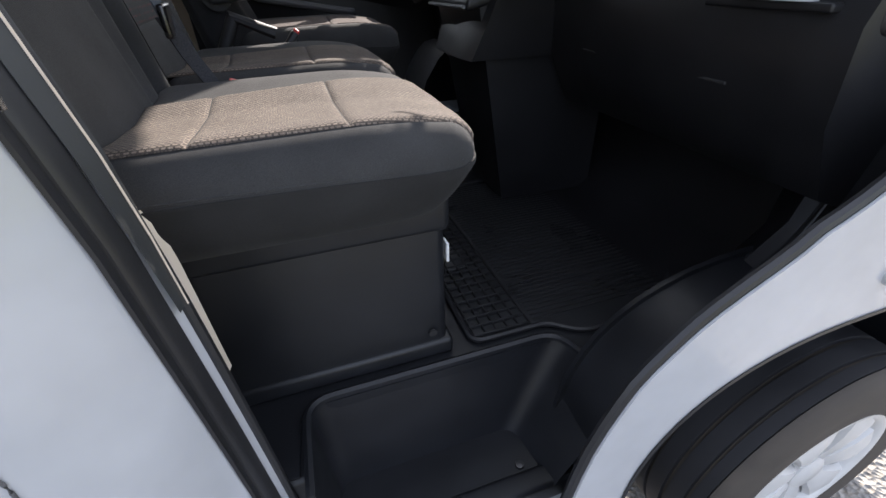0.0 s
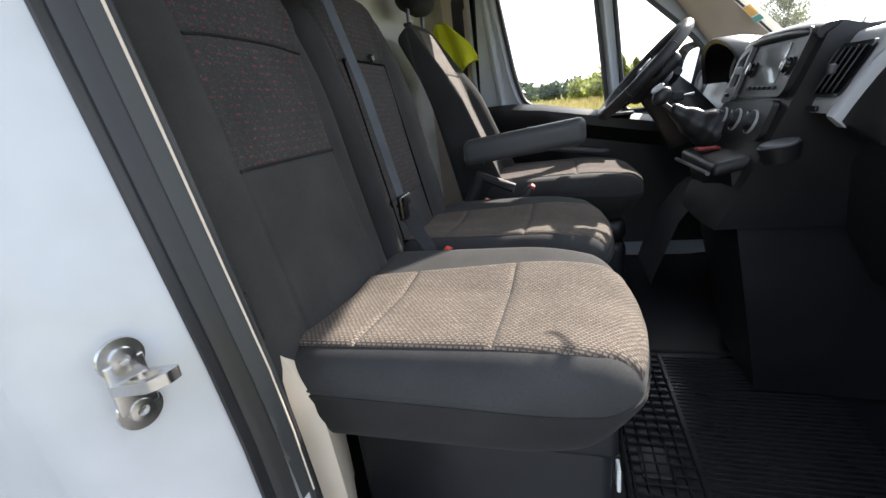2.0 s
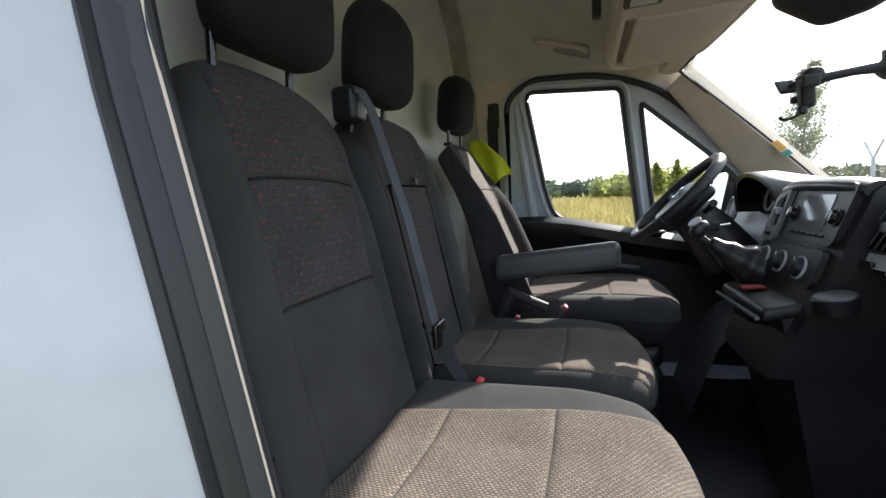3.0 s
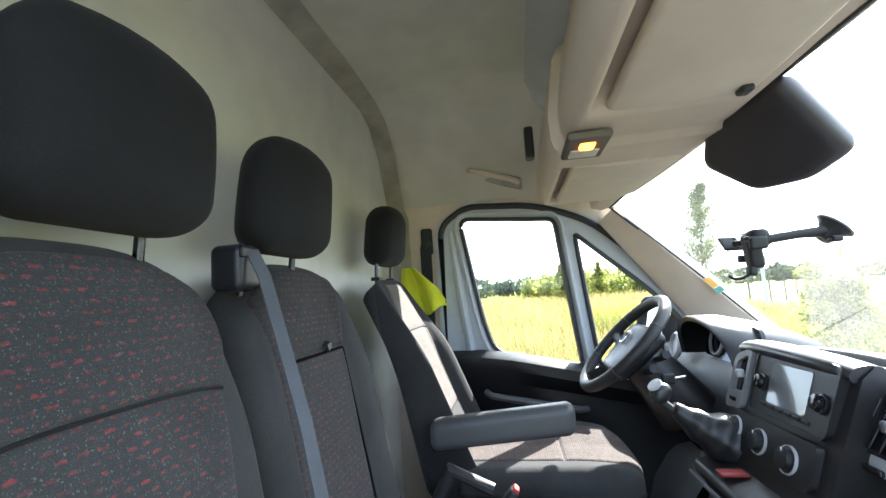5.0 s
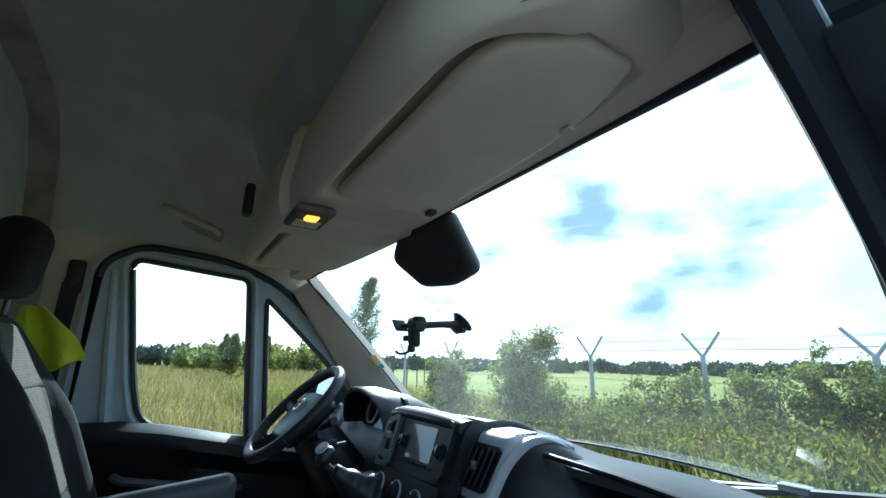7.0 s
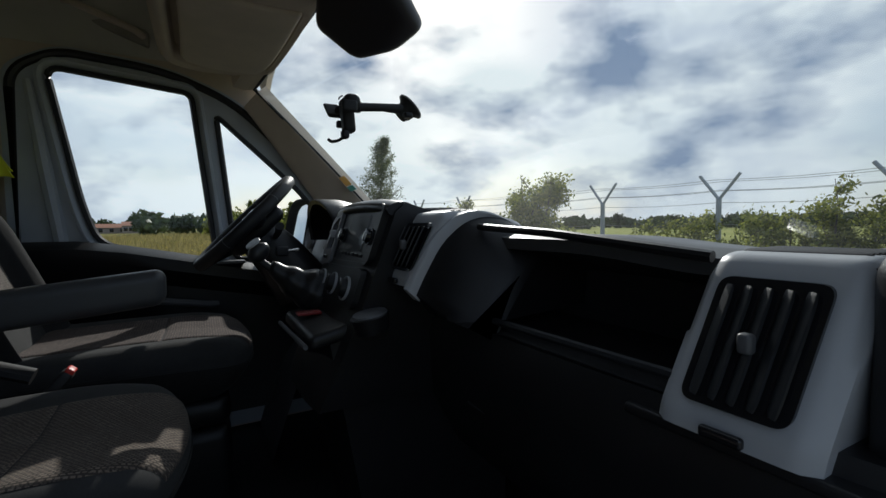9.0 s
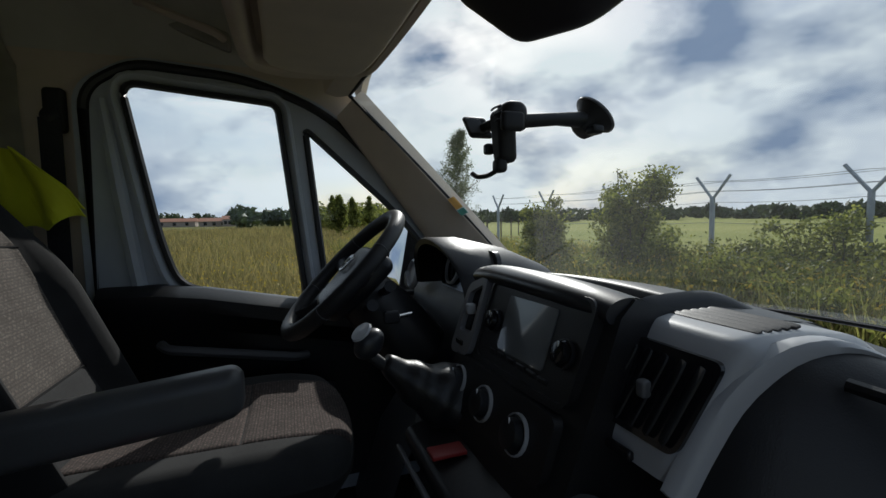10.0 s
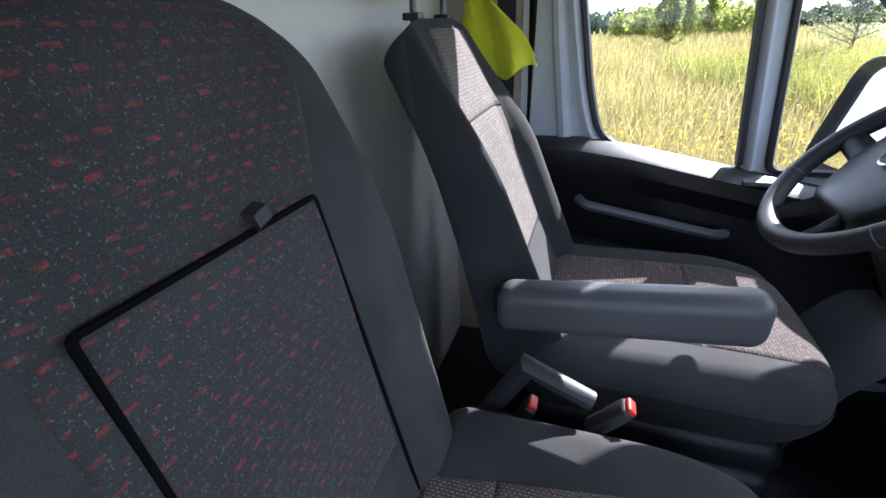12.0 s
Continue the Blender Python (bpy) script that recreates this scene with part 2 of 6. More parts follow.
M_RED = plain("red_plastic", (0.55, 0.03, 0.02), 0.4, vary=0.1)
M_DARKRED = plain("dark_red_plastic", (0.24, 0.016, 0.014), 0.45, vary=0.1)
M_VEST = plain("hivis_cloth", (0.72, 0.74, 0.03), 0.8, grain=900, relief=0.4, vary=0.12)
M_BELT = felt("belt_webbing", (0.035, 0.036, 0.04), 500.0)
M_BELTGREY = felt("belt_webbing_grey", (0.085, 0.092, 0.105), 1600.0)
M_ARM = plain("armrest_vinyl", (0.075, 0.076, 0.080), 0.45, grain=700, relief=0.25, vary=0.1)
M_FELT = felt("grey_seat_cloth", (0.042, 0.042, 0.0425))
M_SKIRT = felt("cushion_skirt_cloth", (0.024, 0.0235, 0.023))
M_DRVSIDE = felt("driver_bolster_cloth", (0.024, 0.024, 0.025))
M_FELTHEAD = felt("headrest_cloth", (0.015, 0.015, 0.016))
M_SEATIN = cloth("cushion_cloth", (0.060, 0.050, 0.044), (0.25, 0.207, 0.168), (0.19, 0.147, 0.117), (0.15, 0.126, 0.104), rows=(0.0072, 0.0050, 0.0021), fine=(0.0040, 0.0033, 0.0014), turn=True, patchy=0.3)
M_BACKIN = cloth("backrest_cloth", (0.040, 0.041, 0.042), (0.21, 0.025, 0.036), (0.10, 0.026, 0.032), (0.052, 0.058, 0.057), swap=True, rows=(0.0185, 0.0112, 0.0022), fine=(0.004, 0.0032, 0.0016), patchy=0.95, speck=(0.10, 0.116, 0.114))
M_DRVIN = cloth("driver_cloth", (0.095, 0.085, 0.076), (0.19, 0.16, 0.143), (0.165, 0.135, 0.12), (0.19, 0.17, 0.153), swap=True, rows=(0.012, 0.0065, 0.003))
M_DRVSEAT = cloth("driver_cushion_cloth", (0.06, 0.050, 0.046), (0.17, 0.13, 0.115), (0.15, 0.105, 0.095), (0.14, 0.115, 0.105), rows=(0.012, 0.0065, 0.003))
M_GLASS = glass_mat("window_glass", (0.96, 0.98, 0.97))
M_WIND = glass_mat("windscreen_glass", (0.95, 0.97, 0.96), dust_haze=0.022, ior=1.8)
M_MIRROR = plain("mirror_glass", (0.9, 0.9, 0.9), 0.02, 1.0, relief=0.0, vary=0.01)
M_TYRE = plain("dusty_tyre_rubber", (0.060, 0.050, 0.041), 0.85, grain=200, relief=0.4, vary=0.35)
M_RIM = plain("wheel_cover", (0.55, 0.54, 0.52), 0.4, grain=200, relief=0.05, vary=0.12)
M_CONCRETE = plain("painted_post", (0.42, 0.46, 0.50), 0.8, grain=60, relief=0.4, vary=0.15)
M_WIRE = plain("fence_wire", (0.30, 0.30, 0.30), 0.5, 0.8)
M_BARK = plain("bark", (0.10, 0.085, 0.07), 0.9, grain=40, relief=0.8, vary=0.3)
M_LABEL = plain("white_label", (0.75, 0.75, 0.74), 0.5, vary=0.04)
M_GREENTAG = plain("green_sticker", (0.05, 0.22, 0.16), 0.5, vary=0.15)
M_ORANGE = plain("orange_sticker", (0.55, 0.28, 0.04), 0.5, vary=0.15)
M_LAMPLENS = plain("lamp_lens", (0.55, 0.55, 0.52), 0.3, vary=0.05)


def emitter(name, color, strength):
    m, nt, p = node_mat(name)
    p.inputs["Base Color"].default_value = (*color, 1)
    p.inputs["Emission Color"].default_value = (*color, 1)
    p.inputs["Emission Strength"].default_value = strength
    return m


M_BULB = emitter("lit_bulb_lens", (1.0, 0.30, 0.03), 1.6)
# dark glossy display, its base lightened to carry the pale reflection
M_SCREEN = plain("radio_screen", (0.16, 0.17, 0.175), 0.12, vary=0.04, relief=0.0, coat=0.6)


# ---- builders ----
def link_mesh(name, bm, mat, smooth=True, angle=40.0):
    if mat not in (M_WIND, M_GLASS):
        bmesh.ops.recalc_face_normals(bm, faces=bm.faces)
    me = bpy.data.meshes.new(name)
    bm.to_mesh(me)
    bm.free()
    if smooth:
        me.shade_smooth()
        me.set_sharp_from_angle(angle=radians(angle))
    me.materials.append(mat)
    return new(name, me)


def facing(bm, inside):
    """Turns the sheet's faces so that they look at the point inside."""
    bm.normal_update()
    for f in bm.faces:
        if f.normal.dot(Vector(inside) - f.calc_center_median()) < 0:
            f.normal_flip()
    return bm


def part(name, bm, mat, parent=None, label="", smooth=True, angle=40.0):
    ob = link_mesh(name, bm, mat, smooth, angle)
    if parent is not None:
        ob.parent = parent
        ob.matrix_parent_inverse = base_matrix(parent).inverted()
    if label:
        ob["label"] = label
    return ob


def base_matrix(ob):
    m = ob.matrix_basis.copy()
    while ob.parent is not None:
        m = ob.parent.matrix_basis @ ob.matrix_parent_inverse @ m
        ob = ob.parent
    return m


def thing(name, loc, label, category, group="", kind=""):
    ob = new(name)
    ob.empty_display_size = 0.05
    ob.matrix_basis = Matrix.Translation(loc)
    return tagged(ob, label, category, group, kind)


def rbox(c, s, r=0.01, k=3, m=1, fn=None, bm=None, rot=None):
    """A box with rounded edges of radius r; fn bends each point, in the box's own frame before c is added when rot is given."""
    bm = bm or bmesh.new()
    h = [v / 2 for v in s]
    r = min(r, min(h) * 0.999)
    lists = []
    for a in range(3):
        left = [-h[a] + r * i / k for i in range(k + 1)]
        inner = [-h[a] + r + (2 * h[a] - 2 * r) * i / m for i in range(1, m)]
        lists.append(left + inner + [-x for x in reversed(left)])
    verts = {}

    def vert(p):
        key = tuple(round(v, 6) for v in p)
        if key not in verts:
            inn = Vector([max(-h[a] + r, min(h[a] - r, p[a])) for a in range(3)])
            d = Vector(p) - inn
            q = inn + d.normalized() * r if d.length > 1e-9 else inn
            if rot is not None:
                q = rot @ q
            q = q + Vector(c)
            if fn:
                q = Vector(fn(q))
            verts[key] = bm.verts.new(q)
        return verts[key]

    for a in range(3):
        b, d = (a + 1) % 3, (a + 2) % 3
        for side in (-h[a], h[a]):
            for i in range(len(lists[b]) - 1):
                for j in range(len(lists[d]) - 1):
                    quad = []
                    for u, w in ((i, j), (i + 1, j), (i + 1, j + 1), (i, j + 1)):
                        p = [0, 0, 0]
                        p[a], p[b], p[d] = side, lists[b][u], lists[d][w]
                        v = vert(p)
                        if v not in quad:
                            quad.append(v)
                    if len(quad) > 2:
                        try:
                            bm.faces.new(quad)
                        except ValueError:
                            pass
    return bm


def filleted(pts, r, n=5, closed=True):
    """2D or 3D polyline with its corners rounded to radius r (a number or one for each point)."""
    out = []
    cnt = len(pts)
    for i, p in enumerate(pts):
        p = Vector(p)
        ri = r[i] if isinstance(r, (list, tuple)) else r
        if (not closed and i in (0, cnt - 1)) or ri <= 0:
            out.append(p)
            continue
        a, b = Vector(pts[i - 1]) - p, Vector(pts[(i + 1) % cnt]) - p
        t = min(ri, a.length * 0.48, b.length * 0.48)
        p0, p1 = p + a.normalized() * t, p + b.normalized() * t
        for j in range(n + 1):
            u = j / n
            out.append(p0 * (1 - u) ** 2 + p * 2 * u * (1 - u) + p1 * u * u)
    return out


def plate(outer, holes, to3d, depth, bm=None):
    """A flat sheet with holes, extruded by the vector depth; outlines are 2D and to3d puts them in space."""
    bm = bm or bmesh.new()
    edges = []
    for loop in (outer, *holes):
        vs = [bm.verts.new(to3d(*p[:2])) for p in loop]
        edges += [bm.edges.new((vs[i], vs[(i + 1) % len(vs)])) for i in range(len(vs))]
    res = bmesh.ops.triangle_fill(bm, use_beauty=True, use_dissolve=False, edges=edges)
    faces = [g for g in res["geom"] if isinstance(g, bmesh.types.BMFace)]
    ext = bmesh.ops.extrude_face_region(bm, geom=faces)
    bmesh.ops.translate(bm, vec=Vector(depth), verts=[g for g in ext["geom"] if isinstance(g, bmesh.types.BMVert)])
    return bm


def loft(rows, closed=False, caps=False, bm=None):
    """Skin over rows of points; closed joins each row's ends."""
    bm = bm or bmesh.new()
    vs = [[bm.verts.new(p) for p in row] for row in rows]
    for a, b in zip(vs, vs[1:]):
        n = len(a)
        for i in range(n if closed else n - 1):
            bm.faces.new((a[i], a[(i + 1) % n], b[(i + 1) % n], b[i]))
    if caps:
        bm.faces.new(vs[0])
        bm.faces.new(list(reversed(vs[-1])))
    return bm


def tube(pts, r, n=8, closed=False, bm=None, flat=1.0, up=(0, 0, 1)):
    """A round (or flattened) rod along points; r may be a list."""
    bm = bm or bmesh.new()
    pts = [Vector(p) for p in pts]
    rows = []
    cnt = len(pts)
    for i, p in enumerate(pts):
        a = pts[i - 1] if (i > 0 or closed) else p
        b = pts[(i + 1) % cnt] if (i < cnt - 1 or closed) else p
        d = (b - a).normalized()
        u = Vector(up) - d * Vector(up).dot(d)
        if u.length < 1e-3:
            u = Vector((1, 0, 0)) - d * d.x
        u.normalize()
        w = d.cross(u)
        ri = r[i] if isinstance(r, (list, tuple)) else r
        rows.append([p + (u * math.cos(2 * math.pi * j / n) + w * math.sin(2 * math.pi * j / n) * flat) * ri for j in range(n)])
    if closed:
        rows.append(rows[0])
        bm2 = loft(rows, True, False, bm)
        bmesh.ops.remove_doubles(bm2, verts=bm2.verts, dist=1e-6)
        return bm2
    return loft(rows, True, True, bm)


def lathe(profile, origin, axis, n=24, bm=None):
    """Turns (radius, height) pairs round an axis through origin; a profile that keeps off the axis makes a ring."""
    bm = bm or bmesh.new()
    q = Vector(axis).normalized().to_track_quat("Z", "Y").to_matrix()
    rows = [[Vector(origin) + q @ Vector((r * math.cos(2 * math.pi * j / n), r * math.sin(2 * math.pi * j / n), h)) for j in range(n)] for r, h in profile]
    if profile[0][0] > 0 and profile[-1][0] > 0:
        return loft(rows + [rows[0]], True, False, bm)
    return loft(rows, True, True, bm)


def ribbon(pts, width, across, thick=0.0015, bm=None):
    """A flat strap along points; across gives the width's direction at each point or for all."""
    bm = bm or bmesh.new()
    rows = []
    pts = [Vector(p) for p in pts]
    for i, p in enumerate(pts):
        a = Vector(across[i] if isinstance(across, list) else across).normalized()
        d = (pts[min(i + 1, len(pts) - 1)] - pts[max(i - 1, 0)]).normalized()
        nrm = d.cross(a).normalized() * thick
        rows.append([p - a * width / 2 - nrm, p + a * width / 2 - nrm, p + a * width / 2 + nrm, p - a * width / 2 + nrm])
    return loft(rows, True, True, bm)


def grown(loop, d):
    """A closed 2D loop moved outwards by d."""
    area = sum(loop[i][0] * loop[(i + 1) % len(loop)][1] - loop[(i + 1) % len(loop)][0] * loop[i][1] for i in range(len(loop)))
    sgn = 1 if area > 0 else -1
    out = []
    for i in range(len(loop)):
        a, b = Vector(loop[i - 1][:2]), Vector(loop[(i + 1) % len(loop)][:2])
        t = (b - a).normalized()
        out.append((loop[i][0] + sgn * t.y * d, loop[i][1] - sgn * t.x * d))
    return out


# ---- cab shell ----
FLOOR, MID = 0.745, 1.264
BULK, CEIL = -0.88, 2.52


def xz(y):
    return lambda x, z: (x, y, z)


def structure(name, bm, mat, label, category, smooth=True, angle=40.0):
    return tagged(part(name, bm, mat, smooth=smooth, angle=angle), label, category, kind="structure")


APERTURE = filleted([(-0.500, 0.46), (-0.530, 0.95), (-0.552, 1.25), (-0.600, 1.52), (-0.648, 1.78), (-0.655, 2.25), (0.030, 2.280), (0.310, 2.030), (0.475, 1.760), (0.470, 1.49), (0.47, 1.12),
                     (0.42, 0.97), (0.27, 0.885), (0.09, 0.735), (0.025, 0.46)], [0.03, 0.15, 0.15, 0.12, 0.1, 0.09, 0.08, 0.1, 0.1, 0.12, 0.12, 0.1, 0.08, 0.12, 0.05])
JAMB_Y, SKIN_Y = 0.44, 0.30
ARCH = (0.46, 0.54, 0.45, 0.375)


def arch_point(a, dr=0.0):
    """A point of the squarish wheel arch at the angle a, dr further out."""
    c, s = math.cos(radians(a)), math.sin(radians(a))
    e = 2 / 2.8
    return (ARCH[0] - (ARCH[2] + dr) * math.copysign(abs(c) ** e, c), ARCH[1] + (ARCH[3] + dr) * math.copysign(abs(s) ** e, s))

WHEEL = (0.609, 0.350)


def rear_x(z):
    """The rear edge of the door aperture at a height."""
    pts = [(0.46, -0.500), (0.95, -0.530), (1.25, -0.552), (1.52, -0.600), (1.78, -0.648), (2.5, -0.655)]
    for (z0, x0), (z1, x1) in zip(pts, pts[1:]):
        if z <= z1:
            return x0 + (x1 - x0) * max(0, z - z0) / (z1 - z0)
    return -0.655


SILL = [(0.40, -0.145, 0.03), (0.46, -0.145, 0.05), (0.735, -0.155, 0.145), (0.885, -0.215, 0.130), (0.97, -0.195, 0.145), (1.12, -0.12, 0.09), (1.32, 0.03, 0.02)]


def at_sill(p):
    return p[0] > 0.0 and p[1] < 1.30


def flared(k):
    """The aperture grown outwards, further at its rear edge."""
    out = []
    for p, q in zip(APERTURE, grown(APERTURE, 1.0)):
        w = 0.055 + 0.075 * (1 if p[0] < -0.48 and p[1] < 2.0 else 0)
        d = Vector((q[0] - p[0], q[1] - p[1])) * w
        if at_sill(p):
            # the front sill and wing stand proud of the opening and hide its lower front corner
            z = p[1]
            for (z0, a0, b0), (z1, a1, b1) in zip(SILL, SILL[1:]):
                if z <= z1:
                    u = max(0.0, (z - z0) / (z1 - z0))
                    d = Vector((a0 + (a1 - a0) * u, b0 + (b1 - b0) * u))
                    break
        out.append((p[0] + d.x * k, p[1] + d.y * k))
    return out


def build_shell():
    # floor with the step well cut out of its edge
    out = [(-0.88, 0.45), (-0.50, 0.45), (-0.49, 0.575), (0.035, 0.575), (0.075, 0.43), (0.46, 0.43), (0.62, 0.43), (0.62, 2.24), (-0.88, 2.24)]
    out = filleted(out, [0, 0, 0.03, 0.05, 0, 0, 0, 0, 0])
    structure("floor", plate(out, [], lambda x, y: (x, y, FLOOR), (0, 0, -0.03)), M_PLASTIC, "black moulded plastic cab floor with a step well", "floor")
    # firewall
    bm = loft([[(0.30, y, FLOOR), (0.46, y, FLOOR + 0.02), (0.60, y, 0.90), (0.66, y, 1.15), (0.66, y, 1.45)] for y in (0.42, 0.8, 1.3, 1.8, 2.24)])
    structure("firewall", bm, M_DASH, "black carpeted footwell bulkhead under the dashboard", "wall")
    # bulkhead behind the seats, with a cove up to the roof
    rows = []
    for y in (0.30, 0.8, 1.3, 1.8, 2.30):
        rows.append([(BULK, y, FLOOR - 0.03), (BULK, y, 1.2), (BULK - 0.004, y, 1.5), (BULK, y, 1.9), (BULK, y, 2.56)])
    bm = loft(rows)
    bm.normal_update()
    bmesh.ops.solidify(bm, geom=bm.faces[:], thickness=0.02)
    structure("wall_back", bm, M_PANEL, "pale grey steel bulkhead panel behind the seats", "wall")
    # headliner edge with the seam's shade in its colour: across the roof, round its curve and down the driver's corner
    rows = []
    line = [(0.446 + (2.243 - 0.446) * i / 16, None) for i in range(17)] + [(2.237, z) for z in (2.10, 2.0, 1.9, 1.75, 1.6)]
    for i, (y, z) in enumerate(line):
        e = max(0, abs(y - MID) - 0.60) / 0.379
        zc = z if z else CEIL - 0.37 * e ** 2.6
        y -= 0 if z else 0.008 * e * (1 if y > MID else -1)
        sag = 0.003 * math.sin(i * 1.3) + 0.002 * math.sin(i * 5.1)
        if z:
            rows.append([(BULK + 0.006, y - 0.03, zc), (BULK + 0.03, y - 0.012, zc), (BULK + 0.07, y, zc), (BULK + 0.10 + sag, y, zc), (BULK + 0.115 + sag, y + 0.004, zc)])
        else:
            rows.append([(BULK + 0.004, y, zc - 0.045 + sag), (BULK + 0.022, y, zc - 0.022), (BULK + 0.055, y, zc - 0.008), (BULK + 0.082 + sag, y, zc - 0.005), (BULK + 0.092 + sag, y, zc - 0.001)])
    structure("cove", loft(rows), M_SHADETRIM, "mottled grey-brown strip between bulkhead and headliner, darkened for the seam's shade", "trim")
    # roof lining, curving down at the sides
    rows = []
    for x, dz in ((-0.90, 0), (-0.75, 0), (-0.5, 0), (-0.25, 0), (-0.06, 0), (-0.03, 0), (0.04, 0.0), (0.08, 0.02), (0.115, 0.12), (0.13, 0.34)):
        row = []
        for i in range(17):
            y = 0.446 + (2.243 - 0.446) * i / 16
            e = max(0, abs(y - MID) - 0.60) / 0.379
            row.append((x, y, CEIL - dz - (0.37 - min(dz, 0.3)) * e ** 2.6 - 0.25 * max(0, x + 0.05)))
        rows.append(row)
    bm = loft(rows)
    bm.normal_update()
    bmesh.ops.solidify(bm, geom=bm.faces[:], thickness=0.02)
    structure("ceiling", bm, M_HEAD, "grey fabric headliner", "ceiling")
    # left wall round the driver's door
    slope = [(0.10, 2.10), (0.45, 1.76), (0.75, 1.45), (0.75, 0.70), (-0.90, 0.70), (-0.90, 2.58), (-0.25, 2.58), (0.12, 2.24)]
    door = filleted([(-0.62, 2.05), (-0.50, 2.125), (-0.20, 2.105), (0.02, 2.02), (0.26, 1.79), (0.55, 1.50), (0.55, 0.86), (-0.62, 0.86)], [0.06, 0.05, 0.1, 0.1, 0.1, 0.04, 0.08, 0.08])
    structure("wall_left", plate(slope, [door], xz(2.245), (0, 0.06, 0)), M_TRIM, "beige plastic side trim round the driver's door", "wall")
    # the left skin of the van and its pillar
    rim = [Vector((p[0], 2.215, p[1])) for p in door]
    structure("trim_door_left", tube(rim, 0.014, 8, True), M_SEAL, "black rubber door seal", "trim")
    # pillars beside the windscreen
    for side, name, mat in ((1, "pillar_left", M_TRIM), (-1, "pillar_right", M_PLASTIC)):
        rows = []
        for i in range(13):
            u = i / 12
            gx, gz = 0.085 + 0.60 * u + (0.068 * (1 - 0.4 * u) if side < 0 else 0.0), 2.06 - 0.62 * u
            gy = MID + side * (0.826 + 0.03 * u)
            if side > 0:
                gy, gz = gy - 0.040 * (1 - u), gz - 0.032 * (1 - u)
            wx, wz = (gx - 0.03 - 0.13 * u, gz - 0.03 - 0.05 * u)
            wy = MID + side * 0.955
            mx, mz, my = gx * 0.4 + wx * 0.6 - 0.02, gz * 0.4 + wz * 0.6 - 0.015, MID + side * 0.885
            rows.append([(gx + 0.03, gy + side * 0.02, gz + 0.03), (gx, gy, gz), (mx, my, mz), (wx, wy - side * 0.02, wz), (wx + 0.03, wy + side * 0.02, wz + 0.03)])
        structure(name, loft(rows, True, True), mat, "moulded plastic windscreen pillar trim", "pillar")
    # outer side of the van with the open door aperture
    rear = [(-2.6, 0.34), (0.012, 0.34)] + [arch_point(a) for a in range(-6, 187, 6)] + [(1.25, 0.45), (1.25, 1.25), (0.86, 1.46), (0.44, 2.14), (0.12, 2.46), (-0.1, 2.56), (-2.6, 2.6)]
    outer = flared(1.0)
    structure("wall_right", plate(rear, [outer], xz(SKIN_Y), (0, 0.004, 0)), M_WHITE, "glossy white painted van side panel", "wall", angle=30)
    n = len(APERTURE)
    rows = []
    for k, y in ((1.0, SKIN_Y), (0.9, SKIN_Y + 0.003), (0.75, SKIN_Y + 0.012), (0.6, SKIN_Y + 0.032), (0.3, SKIN_Y + 0.08), (0.0, JAMB_Y)):
        rows.append([(p[0], y, p[1]) for p in flared(k)])
    sill = [i for i, p in enumerate(APERTURE) if at_sill(p)]
    i0, i1 = sill[0], sill[-1]
    top = [i for i, p in enumerate(APERTURE) if p[1] > 1.95]
    order = list(range(i1, n)) + list(range(0, top[0] + 1))
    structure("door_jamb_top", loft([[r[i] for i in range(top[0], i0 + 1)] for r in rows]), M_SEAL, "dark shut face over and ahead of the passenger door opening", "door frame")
    structure("door_jamb", loft([[r[i] for i in order] for r in rows]), M_WHITE, "white painted shut face of the open door aperture", "door frame")
    structure("sill_trim", loft([[r[i] for i in range(i0, i1 + 1)] for r in rows]), M_SEAL, "black rubber sill trim inside the wing", "trim")
    structure("trim_wing_seal", tube([Vector((rows[0][i][0] - 0.002, SKIN_Y + 0.012, rows[0][i][2] + 0.004)) for i in range(i0, i1 + 1)], 0.009, 8), M_SEAL, "black rubber seal along the wing edge", "trim")
    # broad black seal and grey strip on the rear shut face
    zs = [0.50 + (2.02 - 0.50) * i / 15 for i in range(16)]
    structure("trim_rear_seal", loft([[(rear_x(z) - d, JAMB_Y - e, z) for d, e in ((0.030, 0.040), (0.028, 0.0465), (0.024, 0.046), (0.022, 0.037), (0.019, 0.037), (0.016, 0.034), (0.013, 0.028), (0.008, 0.019))] for z in zs]), M_SEAL, "broad ribbed black seal on the rear door pillar", "trim")
    zs = [1.12 + (2.02 - 1.12) * i / 11 for i in range(12)]
    structure("trim_pillar_strip", loft([[(rear_x(z) - d * min(1, (z - 1.10) / 0.16), JAMB_Y - e, z) for d, e in ((0.009, 0.018), (0.007, 0.021), (-0.003, 0.006), (-0.006, 0.000))] for z in zs]), M_PILLAR, "grey plastic strip on the rear door pillar", "trim")
    # beige rod paints the sun's glint along the strip's edge, broader upwards
    structure("trim_edge_glint", tube([(rear_x(z) + 0.004, JAMB_Y - 0.006, z) for z in zs], [0.0010 + 0.0014 * (i / 11) ** 1.5 for i in range(12)], 6), M_TRIM, "pale line standing in for the sunlit glint on the pillar trim", "trim")
    structure("trim_door_right", tube([Vector((p[0], JAMB_Y - 0.002, p[1])) for p in grown(APERTURE, 0.000)], 0.006, 8, True), M_SEAL, "black rubber door seal", "trim")
    structure("trim_seal_lip", tube([Vector((p[0], JAMB_Y - 0.022, p[1])) for p in grown(APERTURE, 0.018)], 0.007, 6, True), M_SEAL, "outer lip of the black door seal", "trim")
    # pillar trim behind the seal: cream below, dark above
    rows = []
